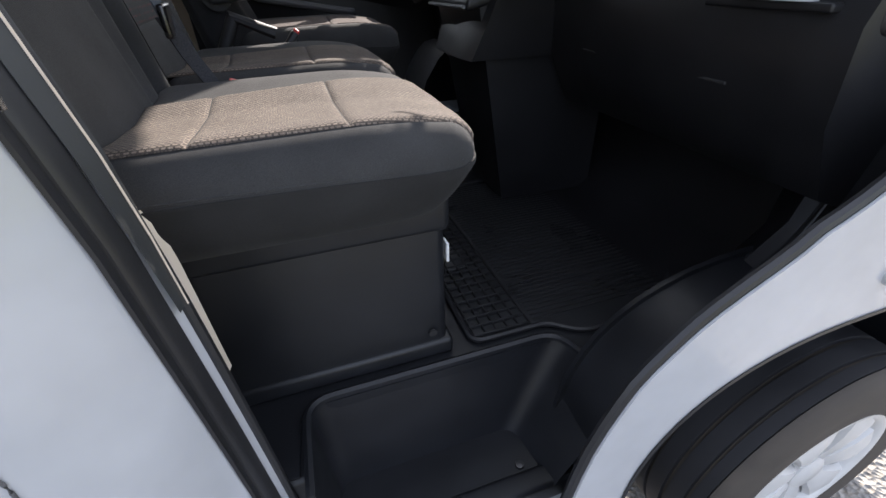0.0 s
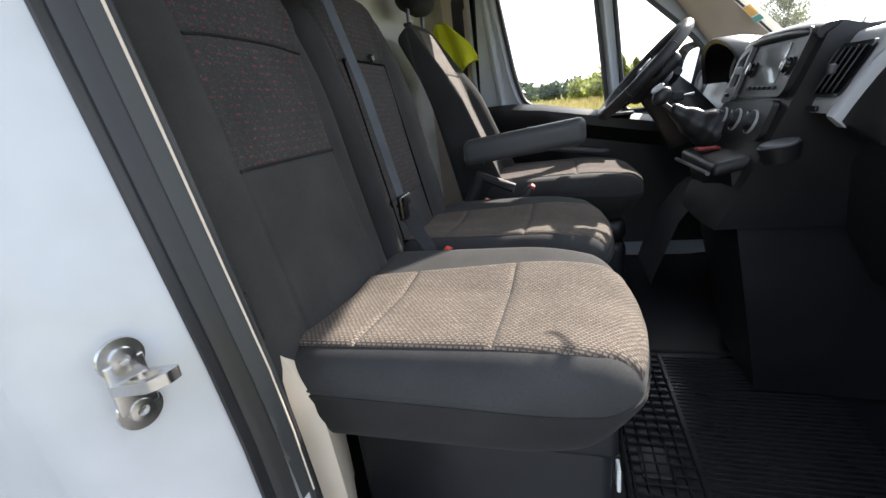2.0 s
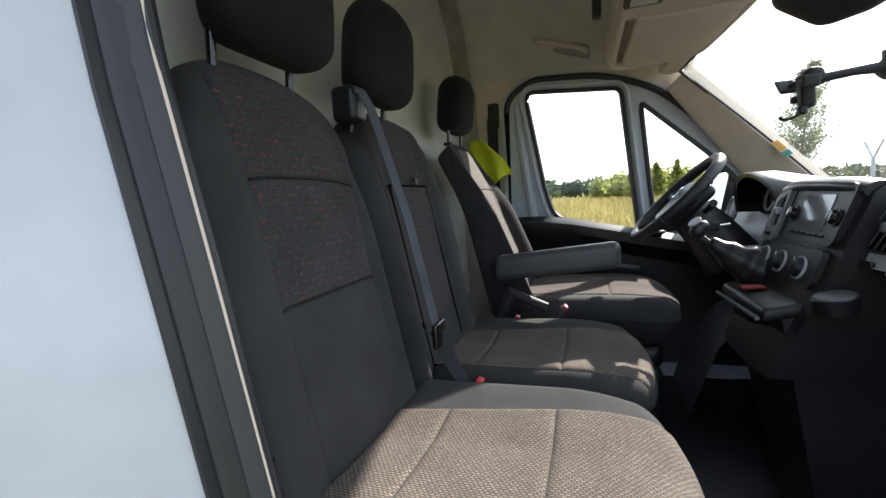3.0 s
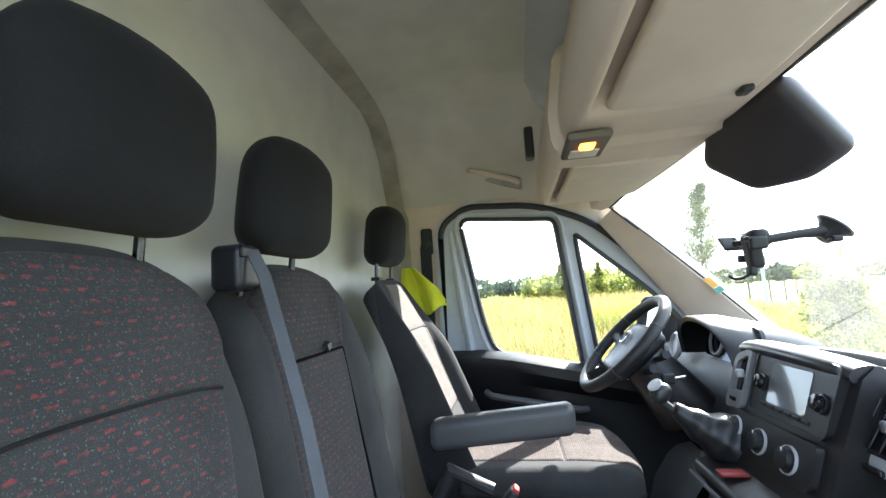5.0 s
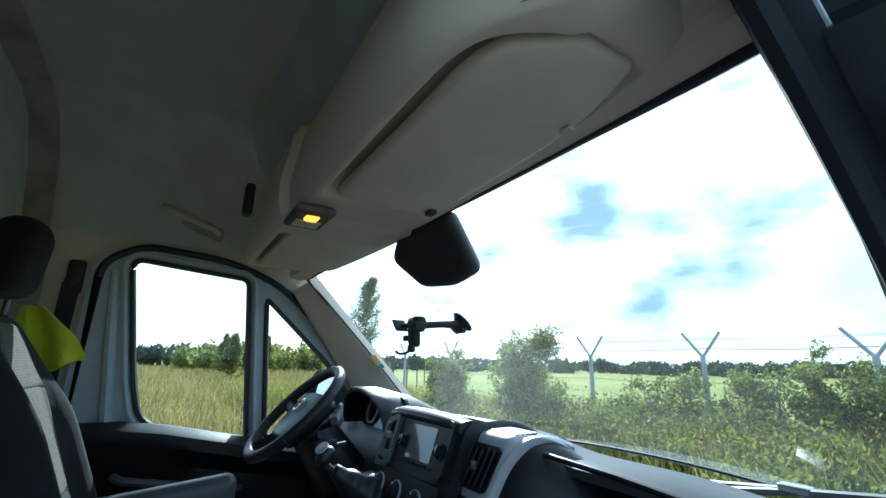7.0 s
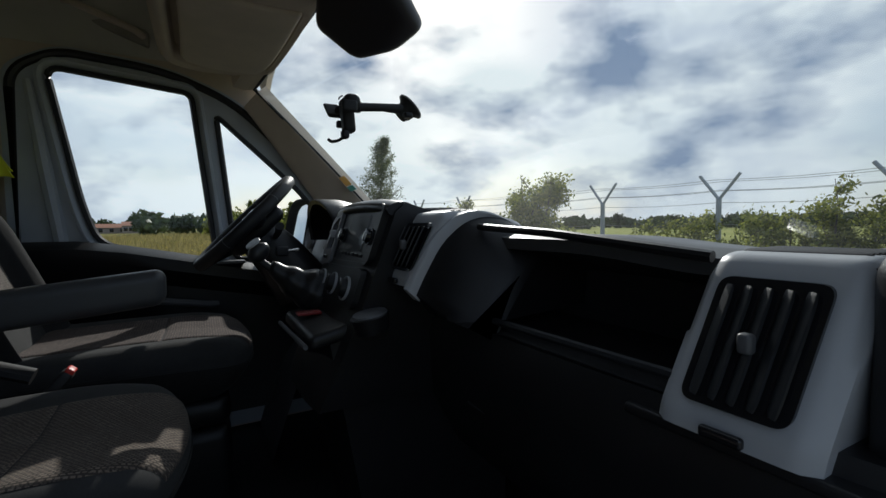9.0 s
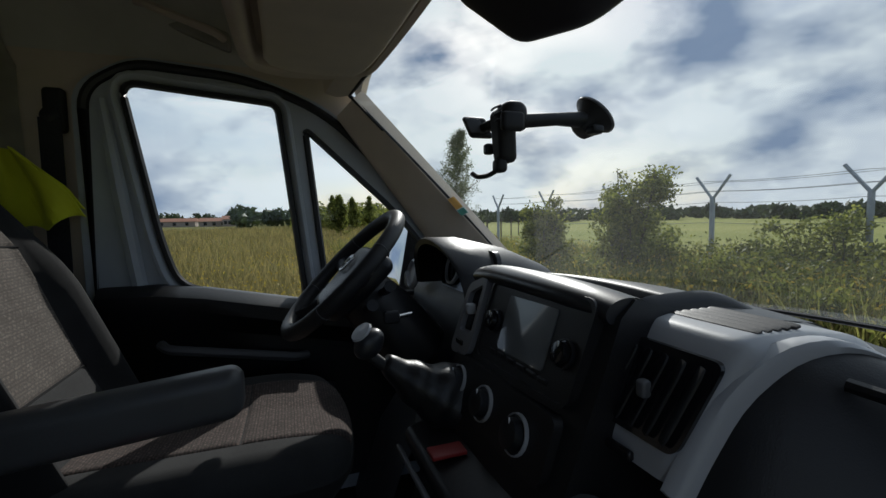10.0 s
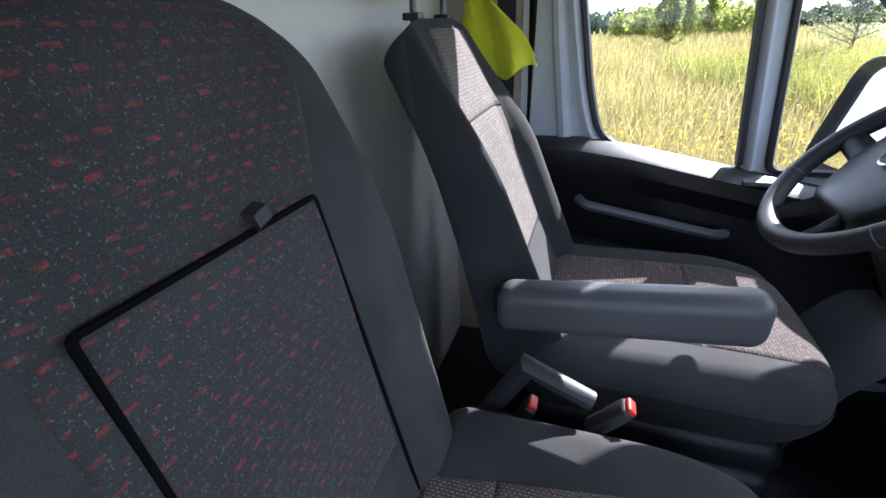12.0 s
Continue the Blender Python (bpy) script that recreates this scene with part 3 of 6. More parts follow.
    for i in range(8):
        z = 0.90 + (1.30 - 0.90) * i / 7
        xr = rear_x(z)
        edge = -0.575 + 0.031 * min(1, (z - 0.90) / 0.05) - 0.012 * max(0, (z - 0.95) / 0.25) - 0.062 * max(0, (z - 1.18) / 0.12)
        rows.append([(xr - 0.03, JAMB_Y + 0.004, z), (-0.62, 0.478, z), (edge - 0.014, 0.492, z), (edge, 0.503, z), (edge - 0.010, 0.53, z), (-0.64, 0.66, z)])
    bm = loft(rows)
    bm.normal_update()
    bmesh.ops.solidify(bm, geom=bm.faces[:], thickness=0.006)
    structure("pillar_trim_lower", bm, M_CREAM, "cream plastic pillar trim beside the passenger seat", "pillar")
    rows = []
    for i in range(4):
        z = 1.305 + (1.36 - 1.305) * i / 3
        xr = rear_x(z)
        rows.append([(xr + 0.002, JAMB_Y + 0.004, z), (xr - 0.010, JAMB_Y + 0.020, z), (xr - 0.05, JAMB_Y + 0.032, z), (-0.66, JAMB_Y + 0.028, z)])
    structure("pillar_trim_middle", loft(rows), M_PLASTIC, "dark plastic pillar trim beside the backrest", "pillar")
    rows = []
    for i in range(8):
        z = 1.365 + (2.45 - 1.365) * i / 7
        xr = rear_x(z)
        rows.append([(xr + 0.002, JAMB_Y + 0.001, z), (xr - 0.012, JAMB_Y - 0.001, z), (xr - 0.03, JAMB_Y - 0.010, z), (BULK - 0.01, 0.31, z)])
    structure("pillar_trim_upper", loft(rows), M_PLASTIC, "dark plastic upper pillar trim", "pillar")
    # front door pillar that leans back over the opening: black seal, pale painted edge, dark shut face
    def lean(z, dx, dy):
        v = z - 1.9
        return (0.092 - 0.724 * v - 0.58 * v * v + dx, 0.392 + 0.056 * v + dy, z)
    zs = [1.40 + 0.92 * i / 23 for i in range(24)]
    for nm, mat, cols, label in (("trim_front_seal", M_PILLARBLACK, ((0.16, 0.032), (0.02, 0.004), (0.0, 0.0), (0.008, -0.010), (0.055, -0.016), (0.066, -0.008), (0.074, -0.014), (0.140, -0.026), (0.156, -0.024)), "thick black seal on the front door pillar"),
                                 ("trim_front_edge", M_WHITE, ((0.154, -0.020), (0.157, -0.027), (0.162, -0.028), (0.165, -0.022)), "pale painted edge of the front door pillar"),
                                 ("pillar_front", M_PILLARBLACK, ((0.163, -0.020), (0.19, -0.012), (0.25, -0.030), (0.31, -0.060)), "dark shut face of the front door pillar")):
        structure(nm, loft([[lean(z, dx, dy) for dx, dy in cols] for z in zs]), mat, label, "pillar")
    # closing wall over and ahead of the aperture inside
    hole = grown(APERTURE, 0.002)
    inner = [(-0.67, 0.40), (-0.67, 2.50), (-0.1, 2.54), (0.42, 2.120), (0.760, 1.50), (0.715, 0.40)]
    structure("wall_right_inner", plate(inner, [hole], xz(JAMB_Y), (0, 0.01, 0)), M_PLASTIC, "dark inner lining round the passenger door", "wall")
    # roof skin and nose that close the cab against daylight
    rows = [[(x, y, z) for y in (0.29, 0.6, 1.264, 1.93, 2.31)] for x, z in ((-2.6, 2.62), (-0.3, 2.60), (0.02, 2.30), (0.13, 2.12))]
    structure("roof_skin", loft(rows), M_WHITE, "white painted van roof", "roof")
    rows = [[(x, y, z) for y in (0.33, 0.6, 1.264, 1.93, 2.22)] for x, z in ((0.66, 1.41), (0.98, 1.385), (1.25, 1.20), (1.4, 0.9), (1.42, 0.45))]
    structure("bonnet", loft(rows), M_WHITE, "white painted van bonnet", "bonnet")
    # plain outer walls that close the van on its far side and behind
    far = [(-2.6, 0.34), (1.25, 0.45), (1.25, 1.20), (0.70, 1.42), (0.66, 1.46), (0.10, 2.08), (-0.2, 2.50), (-2.6, 2.60)]
    structure("wall_left_outer", plate(far, [grown(door, 0.012)], xz(2.306), (0, 0.004, 0)), M_WHITE, "glossy white painted far side of the van", "wall")
    structure("wall_rear", rbox((-2.6, 1.305, 1.48), (0.02, 2.0, 2.28), 0.008), M_WHITE, "plain white rear end of the van", "wall")
    # step well
    def u_path(a, b, c, d, y0, y1, r):
        return filleted([(a, y0), (b, y1), (c, y1), (d, y0)], [0, r, r, 0], 6, closed=False)
    levels = [(0.0, FLOOR + 0.012, 0.0), (0.04, FLOOR - 0.004, 0.0), (0.9, 0.545, 0), (0.97, 0.528, 0), (1.0, 0.522, 0)]
    top = u_path(-0.485, -0.480, 0.035, 0.080, 0.40, 0.578, 0.05)
    bot = u_path(-0.462, -0.455, -0.070, -0.050, 0.40, 0.552, 0.035)
    rows = []
    for u, z, _ in levels:
        k = u if u < 0.95 else u
        rows.append([(a[0] * (1 - k) + b[0] * k, a[1] * (1 - k) + b[1] * k, z) for a, b in zip(top, bot)])
    bm = loft(rows)
    last = [v for v in bm.verts if abs(v.co.z - 0.522) < 1e-6]
    bm.faces.new(last)
    step = structure("step", bm, M_PLASTIC, "black plastic entry step well with a ribbed tread", "step")
    lip = [(a[0], a[1] + 0.004, FLOOR + 0.008) for a in top]
    part("lip", tube(lip, 0.008, 6), M_PLASTIC, step)
    for x, y in ((-0.094, 0.463), (-0.385, 0.478)):
        part("screw", lathe([(0.0, 0.0), (0.010, 0.0), (0.009, 0.003), (0.0, 0.0035)], (x, y, 0.523), (0, 0, 1), 12), M_STEELDARK, step, "small steel screw")
    part("side_panel", rbox((-0.547, 0.530, 0.575), (0.130, 0.174, 0.332), 0.01), M_PLASTIC, step)
    part("sill", rbox((-0.22, 0.425, 0.50), (0.55, 0.05, 0.06), 0.012), M_PLASTIC, step)
    # front quarter of the floor edge that rises to the pillar
    rows = []
    for x, z in ((0.15, 0.77), (0.20, 0.81), (0.27, 0.865), (0.38, 0.93), (0.46, 1.00), (0.50, 1.15), (0.50, 1.40)):
        rows.append([(x, JAMB_Y, z), (x - 0.02, JAMB_Y + 0.04, z - 0.01), (x + 0.02, JAMB_Y + 0.10, z - 0.05), (x + 0.06, JAMB_Y + 0.16, FLOOR)])
    rows2 = [[(x, y, z) for y in (1.86, 1.95, 2.04, 2.13, 2.21)] for x, z in ((0.30, 1.13), (0.25, 1.12), (0.215, 1.09), (0.16, 1.01), (0.12, 0.90), (0.085, 0.80), (0.07, 0.75))]
    structure("kick_panel_left", loft(rows2), M_BRUSHED, "grey plastic panel beside the driver's footwell", "trim")
    structure("kick_panel", loft(rows), M_PLASTIC, "black plastic kick panel beside the footwell", "trim")


build_shell()


def build_windscreen():
    rows = []
    for i in range(13):
        u = i / 12
        row = []
        for j in range(21):
            s = -1 + 2 * j / 20
            half = 0.835 + 0.03 * u
            x = 0.075 + 0.62 * u + 0.072 * (1 - 0.4 * u) * (1 - s) / 2 + (0.056 + 0.22 * u) * (1 - s * s) + 0.012 * math.sin(math.pi * u)
            k = max(0.0, s) ** 3 * (1 - u)
            row.append((x, MID + s * half - 0.045 * k, 2.07 - 0.64 * u + 0.012 * (1 - s * s) - 0.034 * k))
        rows.append(row)
    bm = facing(loft(rows), (-0.3, MID, 1.6))
    ob = structure("window_1", bm, M_WIND, "large raked windscreen with a thin dusty film standing in for haze and reflections", "windscreen")
    ob.visible_shadow = False
    edge = rows[0] + [r[-1] for r in rows[1:]] + rows[-1][::-1][1:] + [r[0] for r in rows[::-1]][1:-1]
    structure("trim_windscreen", tube([Vector(p) for p in edge], 0.006, 6, True), M_SEAL, "black windscreen seal", "trim")
    # header between windscreen and shelf
    rows2 = [[(p[0] - d, p[1], p[2] + dz) for p in rows[0]] for d, dz in ((0.0, 0.0), (0.035, -0.008), (0.07, 0.0), (0.08, 0.08), (0.02, 0.12), (0.0, 0.03))]
    structure("windscreen_header", loft(rows2, False), M_TRIM, "beige padded header over the windscreen", "trim")
    # beige corner between the shelf's end and the pillar, and the seal that broadens towards it
    top = rows[0]
    inner = filleted([(-0.14, 0.66, 2.46), (-0.060, 0.60, 2.24), (-0.050, 0.510, 2.135), (0.02, 0.515, 2.100), (top[2][0] - 0.055, top[2][1], top[2][2] + 0.012)], [0, 0.05, 0.05, 0.04, 0], 4, False)
    outer = (Vector((-0.36, 0.420, 2.46)), Vector((top[0][0] - 0.055, top[0][1] - 0.002, top[0][2] + 0.010)))
    rows3 = []
    for i, p in enumerate(inner):
        w = (inner[0][2] - p[2]) / (inner[0][2] - inner[-1][2])
        q = outer[0].lerp(outer[1], w)
        rows3.append([Vector(p).lerp(q, u) + Vector((-0.004, 0, 0.022)) * math.sin(math.pi * u) * (1 - w) * (0.3 + w) for u in (0, 0.12, 0.25, 0.4, 0.6, 0.8, 1.0)])
    structure("header_corner", loft(rows3), M_TRIM, "beige moulded trim between the shelf and the pillar", "trim", angle=70)
    structure("trim_header_seal", tube([Vector((p[0] - 0.006, p[1] - 0.004, p[2] - 0.004)) for p in top[:9]], [0.011, 0.010, 0.008, 0.006, 0.005, 0.005, 0.004, 0.004, 0.004], 8), M_SEAL, "black seal along the windscreen header", "trim")
    # wiper resting on the glass
    wiper = thing("wiper", (0.95, 0.9, 1.45), "black windscreen wiper parked along the base of the glass", "wiper")
    part("arm", tube([(0.96, 1.20, 1.41), (0.87, 0.95, 1.428), (0.80, 0.735, 1.468)], 0.008, 6), M_STEELDARK, wiper)
    part("blade", tube([(0.83, 0.91, 1.428), (0.80, 0.73, 1.466), (0.73, 0.50, 1.510)], 0.008, 6), M_BRUSHED, wiper, "dull grey blade carrier")
    part("joint", rbox((0.80, 0.735, 1.472), (0.03, 0.06, 0.016), 0.005), M_CHROME, wiper)


build_windscreen()


def build_door():
    Y = 2.215
    def skew(x, z):
        return (x, Y + 0.0, z)
    door = thing("driver_door", (-0.05, Y, 0.85), "closed driver's door with pale painted window frame and black trim panel", "door")
    outer = filleted([(-0.645, 2.06), (-0.50, 2.145), (-0.20, 2.125), (0.03, 2.04), (0.27, 1.81), (0.57, 1.51), (0.57, 0.76), (-0.645, 0.76)], [0.06, 0.05, 0.1, 0.1, 0.1, 0.04, 0.08, 0.08])
    win = filleted([(-0.530, 2.070), (-0.125, 2.035), (-0.062, 1.415), (-0.415, 1.488), (-0.455, 1.62)], [0.045, 0.03, 0.02, 0.06, 0.15])
    qtr = filleted([(-0.045, 1.965), (0.24, 1.70), (0.40, 1.50), (0.40, 1.42), (0.005, 1.42)], [0.02, 0.08, 0.05, 0.05, 0.03])
    part("window_frame", plate(outer, [win, qtr], skew, (0, 0.028, 0)), M_BODYGREY, door, "pale blue-grey painted steel frame")
    for nm, loop in (("window_seal", win), ("quarter_seal", qtr)):
        part(nm, tube([Vector((p[0], Y - 0.004, p[1])) for p in loop], 0.010, 6, True), M_SEAL, door, "black rubber glazing seal")
    for nm, loop in (("pane", win), ("quarter_pane", qtr)):
        bm = bmesh.new()
        bm.faces.new([bm.verts.new((p[0], Y + 0.02, p[1])) for p in loop])
        pane = part(nm, facing(bm, (-0.2, 1.2, 1.7)), M_GLASS, door, "clear window glass")
        pane.visible_shadow = False
    rows = [[(p[0], Y - dy, p[1]) for p in grown(win, d)] for d, dy in ((0.011, 0.0), (0.018, 0.012), (0.026, 0.017), (0.034, 0.014), (0.036, -0.004))]
    part("frame_return", loft(rows, True), M_BODYGREY, door, "rounded painted return of the window frame")
    # raised inner edge of the frame beside the window
    part("frame_edge", tube([Vector((-0.575, Y - 0.006, 2.02)), Vector((-0.545, Y - 0.008, 1.75)), Vector((-0.515, Y - 0.008, 1.50))], [0.012, 0.02, 0.02], 8), M_BODYGREY, door)
    # trim panel with ledge, armrest and grab bar
    ledge = []
    for i in range(9):
        x = -0.60 + 1.05 * i / 8
        z = 1.500 - 0.205 * (x + 0.42) if x > -0.42 else 1.500
        w = 0.085 + 0.02 * math.sin(i / 8 * 3.1)
        ledge.append([(x, Y + 0.0, z), (x, Y - w * 0.6, z + 0.004), (x, Y - w, z - 0.02), (x, Y - w, z - 0.06), (x, Y - 0.05, z - 0.12), (x, Y - 0.045, 1.0), (x, Y - 0.06, 0.84), (x, Y, 0.84)])
    part("trim_panel", loft(ledge, True, True), M_DASH, door, "black moulded plastic trim panel")
    part("grab_bar", tube(filleted([(-0.46, Y - 0.06, 1.335), (-0.44, Y - 0.085, 1.325), (-0.10, Y - 0.09, 1.265), (-0.07, Y - 0.06, 1.26)], 0.03, 4, False), 0.014, 8, up=(0, 1, 0)), M_BRUSHED, door, "grey plastic grab bar")
    part("armrest", rbox((-0.25, Y - 0.075, 1.16), (0.55, 0.09, 0.06), 0.025, fn=lambda p: (p.x, p.y, p.z - 0.12 * (p.x + 0.25))), M_PLASTIC, door)
    part("switch_panel", rbox((-0.02, Y - 0.085, 1.415), (0.10, 0.05, 0.012), 0.004), M_BRUSHED, door, "small grey window switch panel")
    # mirror outside
    mir = thing("door_mirror", (0.26, 2.36, 1.45), "black exterior door mirror reflecting the sky", "mirror")
    loop = filleted([(2.345, 1.345), (2.600, 1.340), (2.575, 1.672), (2.350, 1.680)], [0.05, 0.07, 0.07, 0.06], 6)

    def ring(scale, deep):
        return [(0.297 - 0.22 * (2.46 + (y - 2.46) * scale - 2.345) + 0.20 * (z - 1.51) * scale + deep, 2.46 + (y - 2.46) * scale, 1.51 + (z - 1.51) * scale) for y, z in loop]
    part("housing", loft([ring(k, w) for k, w in ((0.87, 0.032), (0.91, 0.004), (0.95, 0.0), (0.99, 0.004), (1.0, 0.012), (1.02, 0.05), (0.98, 0.09), (0.82, 0.125), (0.5, 0.145))], True, True), M_PILLARBLACK, mir, angle=60)
    part("glass", loft([ring(0.86, 0.026), ring(0.6, 0.022), ring(0.3, 0.020)], True, True), M_MIRROR, mir, "convex mirror glass", angle=60)
    part("bracket", rbox((0.33, 2.29, 1.45), (0.07, 0.12, 0.07), 0.02), M_RUBBER, mir)


build_door()


def build_shelf():
    sh = thing("overhead_shelf", (0.0, MID, 2.05), "beige moulded overhead shelf with sun visors and a lit courtesy lamp", "shelf")
    # body: lip, rounded rear edge, underside with two recesses that take the visors
    spans = ((0.520, 1.125), (1.40, 1.915))

    def step(v):
        v = min(1.0, max(0.0, v))
        return v * v * (3 - 2 * v)

    def recess(y):
        return max(step((y - a) / 0.035) * step((b - y) / 0.05) for a, b in spans)

    def cutback(y):
        """How far the outer rear corner of a recess is cut back."""
        for y0, y1 in ((0.532, 1.108), (1.415, 1.905)):
            if y0 - 0.02 <= y <= y1 + 0.02:
                return 0.052 * min(1.0, max(0.0, (y0 + 0.07 - y) / 0.07) if y0 < 1 else max(0.0, (y - y1 + 0.07) / 0.07)) ** 2.0
        return 0.0

    def under(y):
        s = (y - MID) / 0.80
        e = max(0.0, abs(s) - 0.72) / 0.28
        return (-0.185 + 0.13 * e ** 2.5 - (0.02 if s > 0 else 0.0) * (1 - e), 2.045 + 0.03 * e ** 2 + (0.0 if s < 0 else -0.012 * (1 - e)), 0.06 + 0.05 * (1 - s * s), e)
    rows = []
    for i in range(129):
        y = MID + 0.806 * (-1 + 2 * i / 128)
        xr, zb, xf, e = under(y)
        zb += 0.030 * max(0.0, (abs(y - MID) - 0.755) / 0.051) ** 2
        r = recess(y)
        c = cutback(y)
        rows.append([(xr + 0.055, y, 2.285 - 0.03 * e), (xr + 0.035, y, 2.28 - 0.03 * e), (xr + 0.02, y, 2.25 - 0.02 * e), (xr, y, 2.12), (xr + 0.002, y, zb + 0.035), (xr + 0.008, y, zb + 0.014), (xr + 0.018, y, zb + 0.002), (xr + 0.028, y, zb),
                     (xr + 0.036 + c, y, zb + 0.004 * r), (xr + 0.042 + c, y, zb + 0.026 * r), (xr + 0.048 + c, y, zb + 0.046 * r), (xf - 0.03, y, zb + 0.004 + 0.028 * r), (xf + 0.004, y, zb + 0.006 + 0.022 * r), (xf + 0.014, y, zb + 0.008 + 0.004 * r), (xf + 0.03, y, zb + 0.012), (xf + 0.035, y, zb + 0.06), (xr + 0.08, y, zb + 0.07), (xr + 0.06, y, 2.26)])
    part("tray", loft(rows, True, True), M_TRIM, sh, "beige textured plastic tray", angle=50)
    # visors folded up into the recesses: padded, their outer rear corner cut back in a curve
    for y0, y1 in ((0.532, 1.108), (1.415, 1.905)):
        def shape(p, y0=y0, y1=y1):
            xr, zb, xf, e = under(p.y)
            u = (p.x + 0.11) / 0.22
            a = max(0.0, (y0 + 0.22 - p.y) / 0.22) if y0 < 1 else max(0.0, (p.y - y1 + 0.22) / 0.22)
            rear = xr + 0.064 - 0.006 * a + cutback(p.y)
            front = xf + 0.008 - 0.02 * a ** 3
            return (rear + (front - rear) * u, p.y, zb + 0.0145 + (p.z - 2.0) - 0.004 * (1 - (2 * u - 1) ** 2))
        v = part("visor", rbox((0.0, (y0 + y1) / 2, 2.0), (0.22, y1 - y0, 0.024), 0.010, 4, 14, fn=shape), M_CREAM, sh, "cream vinyl sun visor folded up")
        inner = y1 - 0.035 if y0 < 1 else y0 + 0.035
        outer = y0 + 0.12 if y0 < 1 else y1 - 0.12
        part("clip", rbox((0.088, inner, 2.042), (0.020, 0.028, 0.012), 0.005), M_RUBBER, v)
        part("hinge_clip", rbox((0.070, outer, 2.040), (0.014, 0.020, 0.008), 0.0035), M_TRIM, v)
    # hair cracks in the rounded end of the tray
    for pts in ([(-0.1275, 0.5265, 2.098), (-0.1295, 0.531, 2.088), (-0.1305, 0.535, 2.078)], [(-0.101, 0.504, 2.085), (-0.1065, 0.513, 2.0735), (-0.1115, 0.522, 2.068), (-0.1225, 0.534, 2.065)]):
        part("crack", tube(filleted(pts, 0.004, 3, False), 0.0005, 5), M_CREASE, sh, "dark hair crack")
    # lamp
    lamp = part("lamp_housing", rbox((-0.140, 1.235, 2.032), (0.085, 0.14, 0.016), 0.006), M_CREASE, sh, "dark lamp surround")
    part("lens", rbox((-0.140, 1.262, 2.026), (0.06, 0.05, 0.010), 0.004), M_LAMPLENS, lamp)
    part("lit_lens", rbox((-0.140, 1.212, 2.024), (0.030, 0.034, 0.012), 0.0055), M_BULB, lamp, "glowing orange lamp lens")
    part("rail", rbox((-0.232, 1.61, 2.175), (0.026, 0.05, 0.095), 0.008), M_RUBBER, sh, "black rubber end stop")
    grab = thing("grab_handle", (-0.37, 2.17, 2.24), "beige fold-up grab handle above the driver's door", "handle")
    # recess drawn in the darkened trim tone, so its shade is painted
    part("recess", rbox((-0.37, 2.205, 2.243), (0.25, 0.02, 0.052), 0.009, fn=lambda p: (p.x, p.y + 0.5 * (2.243 - p.z) * 0.5, p.z - 0.34 * (p.x + 0.37))), M_SHADETRIM, grab, "shallow recess behind the handle, its shade put into a darker tone")
    part("grip", tube(filleted([(-0.475, 2.195, 2.282), (-0.46, 2.165, 2.274), (-0.28, 2.165, 2.214), (-0.262, 2.195, 2.208)], 0.03, 4, False), 0.012, 8, up=(0, 1, 0)), M_TRIM, grab)
    # interior mirror hanging on the glass
    mi = thing("rear_view_mirror", (0.15, 1.2, 2.05), "black plastic mirror housing hanging below the header", "mirror")
    P = [Vector(p) for p in ((0.150, 1.100, 2.066), (0.285, 1.160, 1.940), (0.245, 1.215, 1.906), (0.195, 1.300, 1.908), (0.120, 1.358, 1.988), (0.115, 1.310, 2.060))]
    off = Vector((0.055, 0.035, 0.035))
    rows = []
    for k, sc in ((0.0, 0.70), (0.03, 0.84), (0.10, 0.94), (0.25, 0.99), (0.45, 1.0), (0.75, 0.95), (0.92, 0.85), (1.0, 0.7)):
        cen = sum(P, Vector()) / 6
        loop = filleted([tuple(cen + (p - cen) * sc + off * k) for p in P], 0.022, 4)
        rows.append(loop)
    part("housing", loft(rows, True, True), M_MIRRORBACK, mi, "smooth dark grey housing", angle=75)
    part("stem", tube([(0.16, 1.2, 2.075), (0.18, 1.21, 2.03)], 0.016, 8), M_PLASTIC, mi)


build_shelf()


# ---- seats ----
def headrest(parent, x, y, z, w=0.29, h=0.215, off=0.0, back=0.025):
    def shape(p):
        u = (p.z - (z - h / 2)) / h
        k = 1 - 0.16 * max(0, u - 0.35) ** 2 / 0.42 - 0.10 * max(0, 0.3 - u) ** 2 / 0.09
        s = (p.y - y) / (w / 2)
        f = (p.x - (x - 0.05)) / 0.1
        k *= 0.80 + 0.20 * min(1, max(0, f))
        return (p.x + 0.02 * u - 0.018 * s * s * max(0, f) + 0.012 * s * s * (1 - f), y + off + (p.y - y) * k, p.z - 0.018 * s * s * u)
    hr = part("headrest", rbox((x, y, z), (0.115, w, h), 0.050, 5, 6, fn=shape), M_FELTHEAD, parent, "dark grey cloth headrest")
    for d in (-0.082, 0.082):
        part("post", tube([(x - 0.005 - back, y + d, z - h / 2 - 0.11), (x - 0.7 * back, y + d, z - h / 2 + 0.03)], 0.0065, 10), M_STEELDARK, hr, "steel headrest post")
        part("collar", rbox((x - 0.003 - back, y + d, z - h / 2 - 0.046), (0.030, 0.032, 0.012), 0.003), M_PLASTIC, hr)


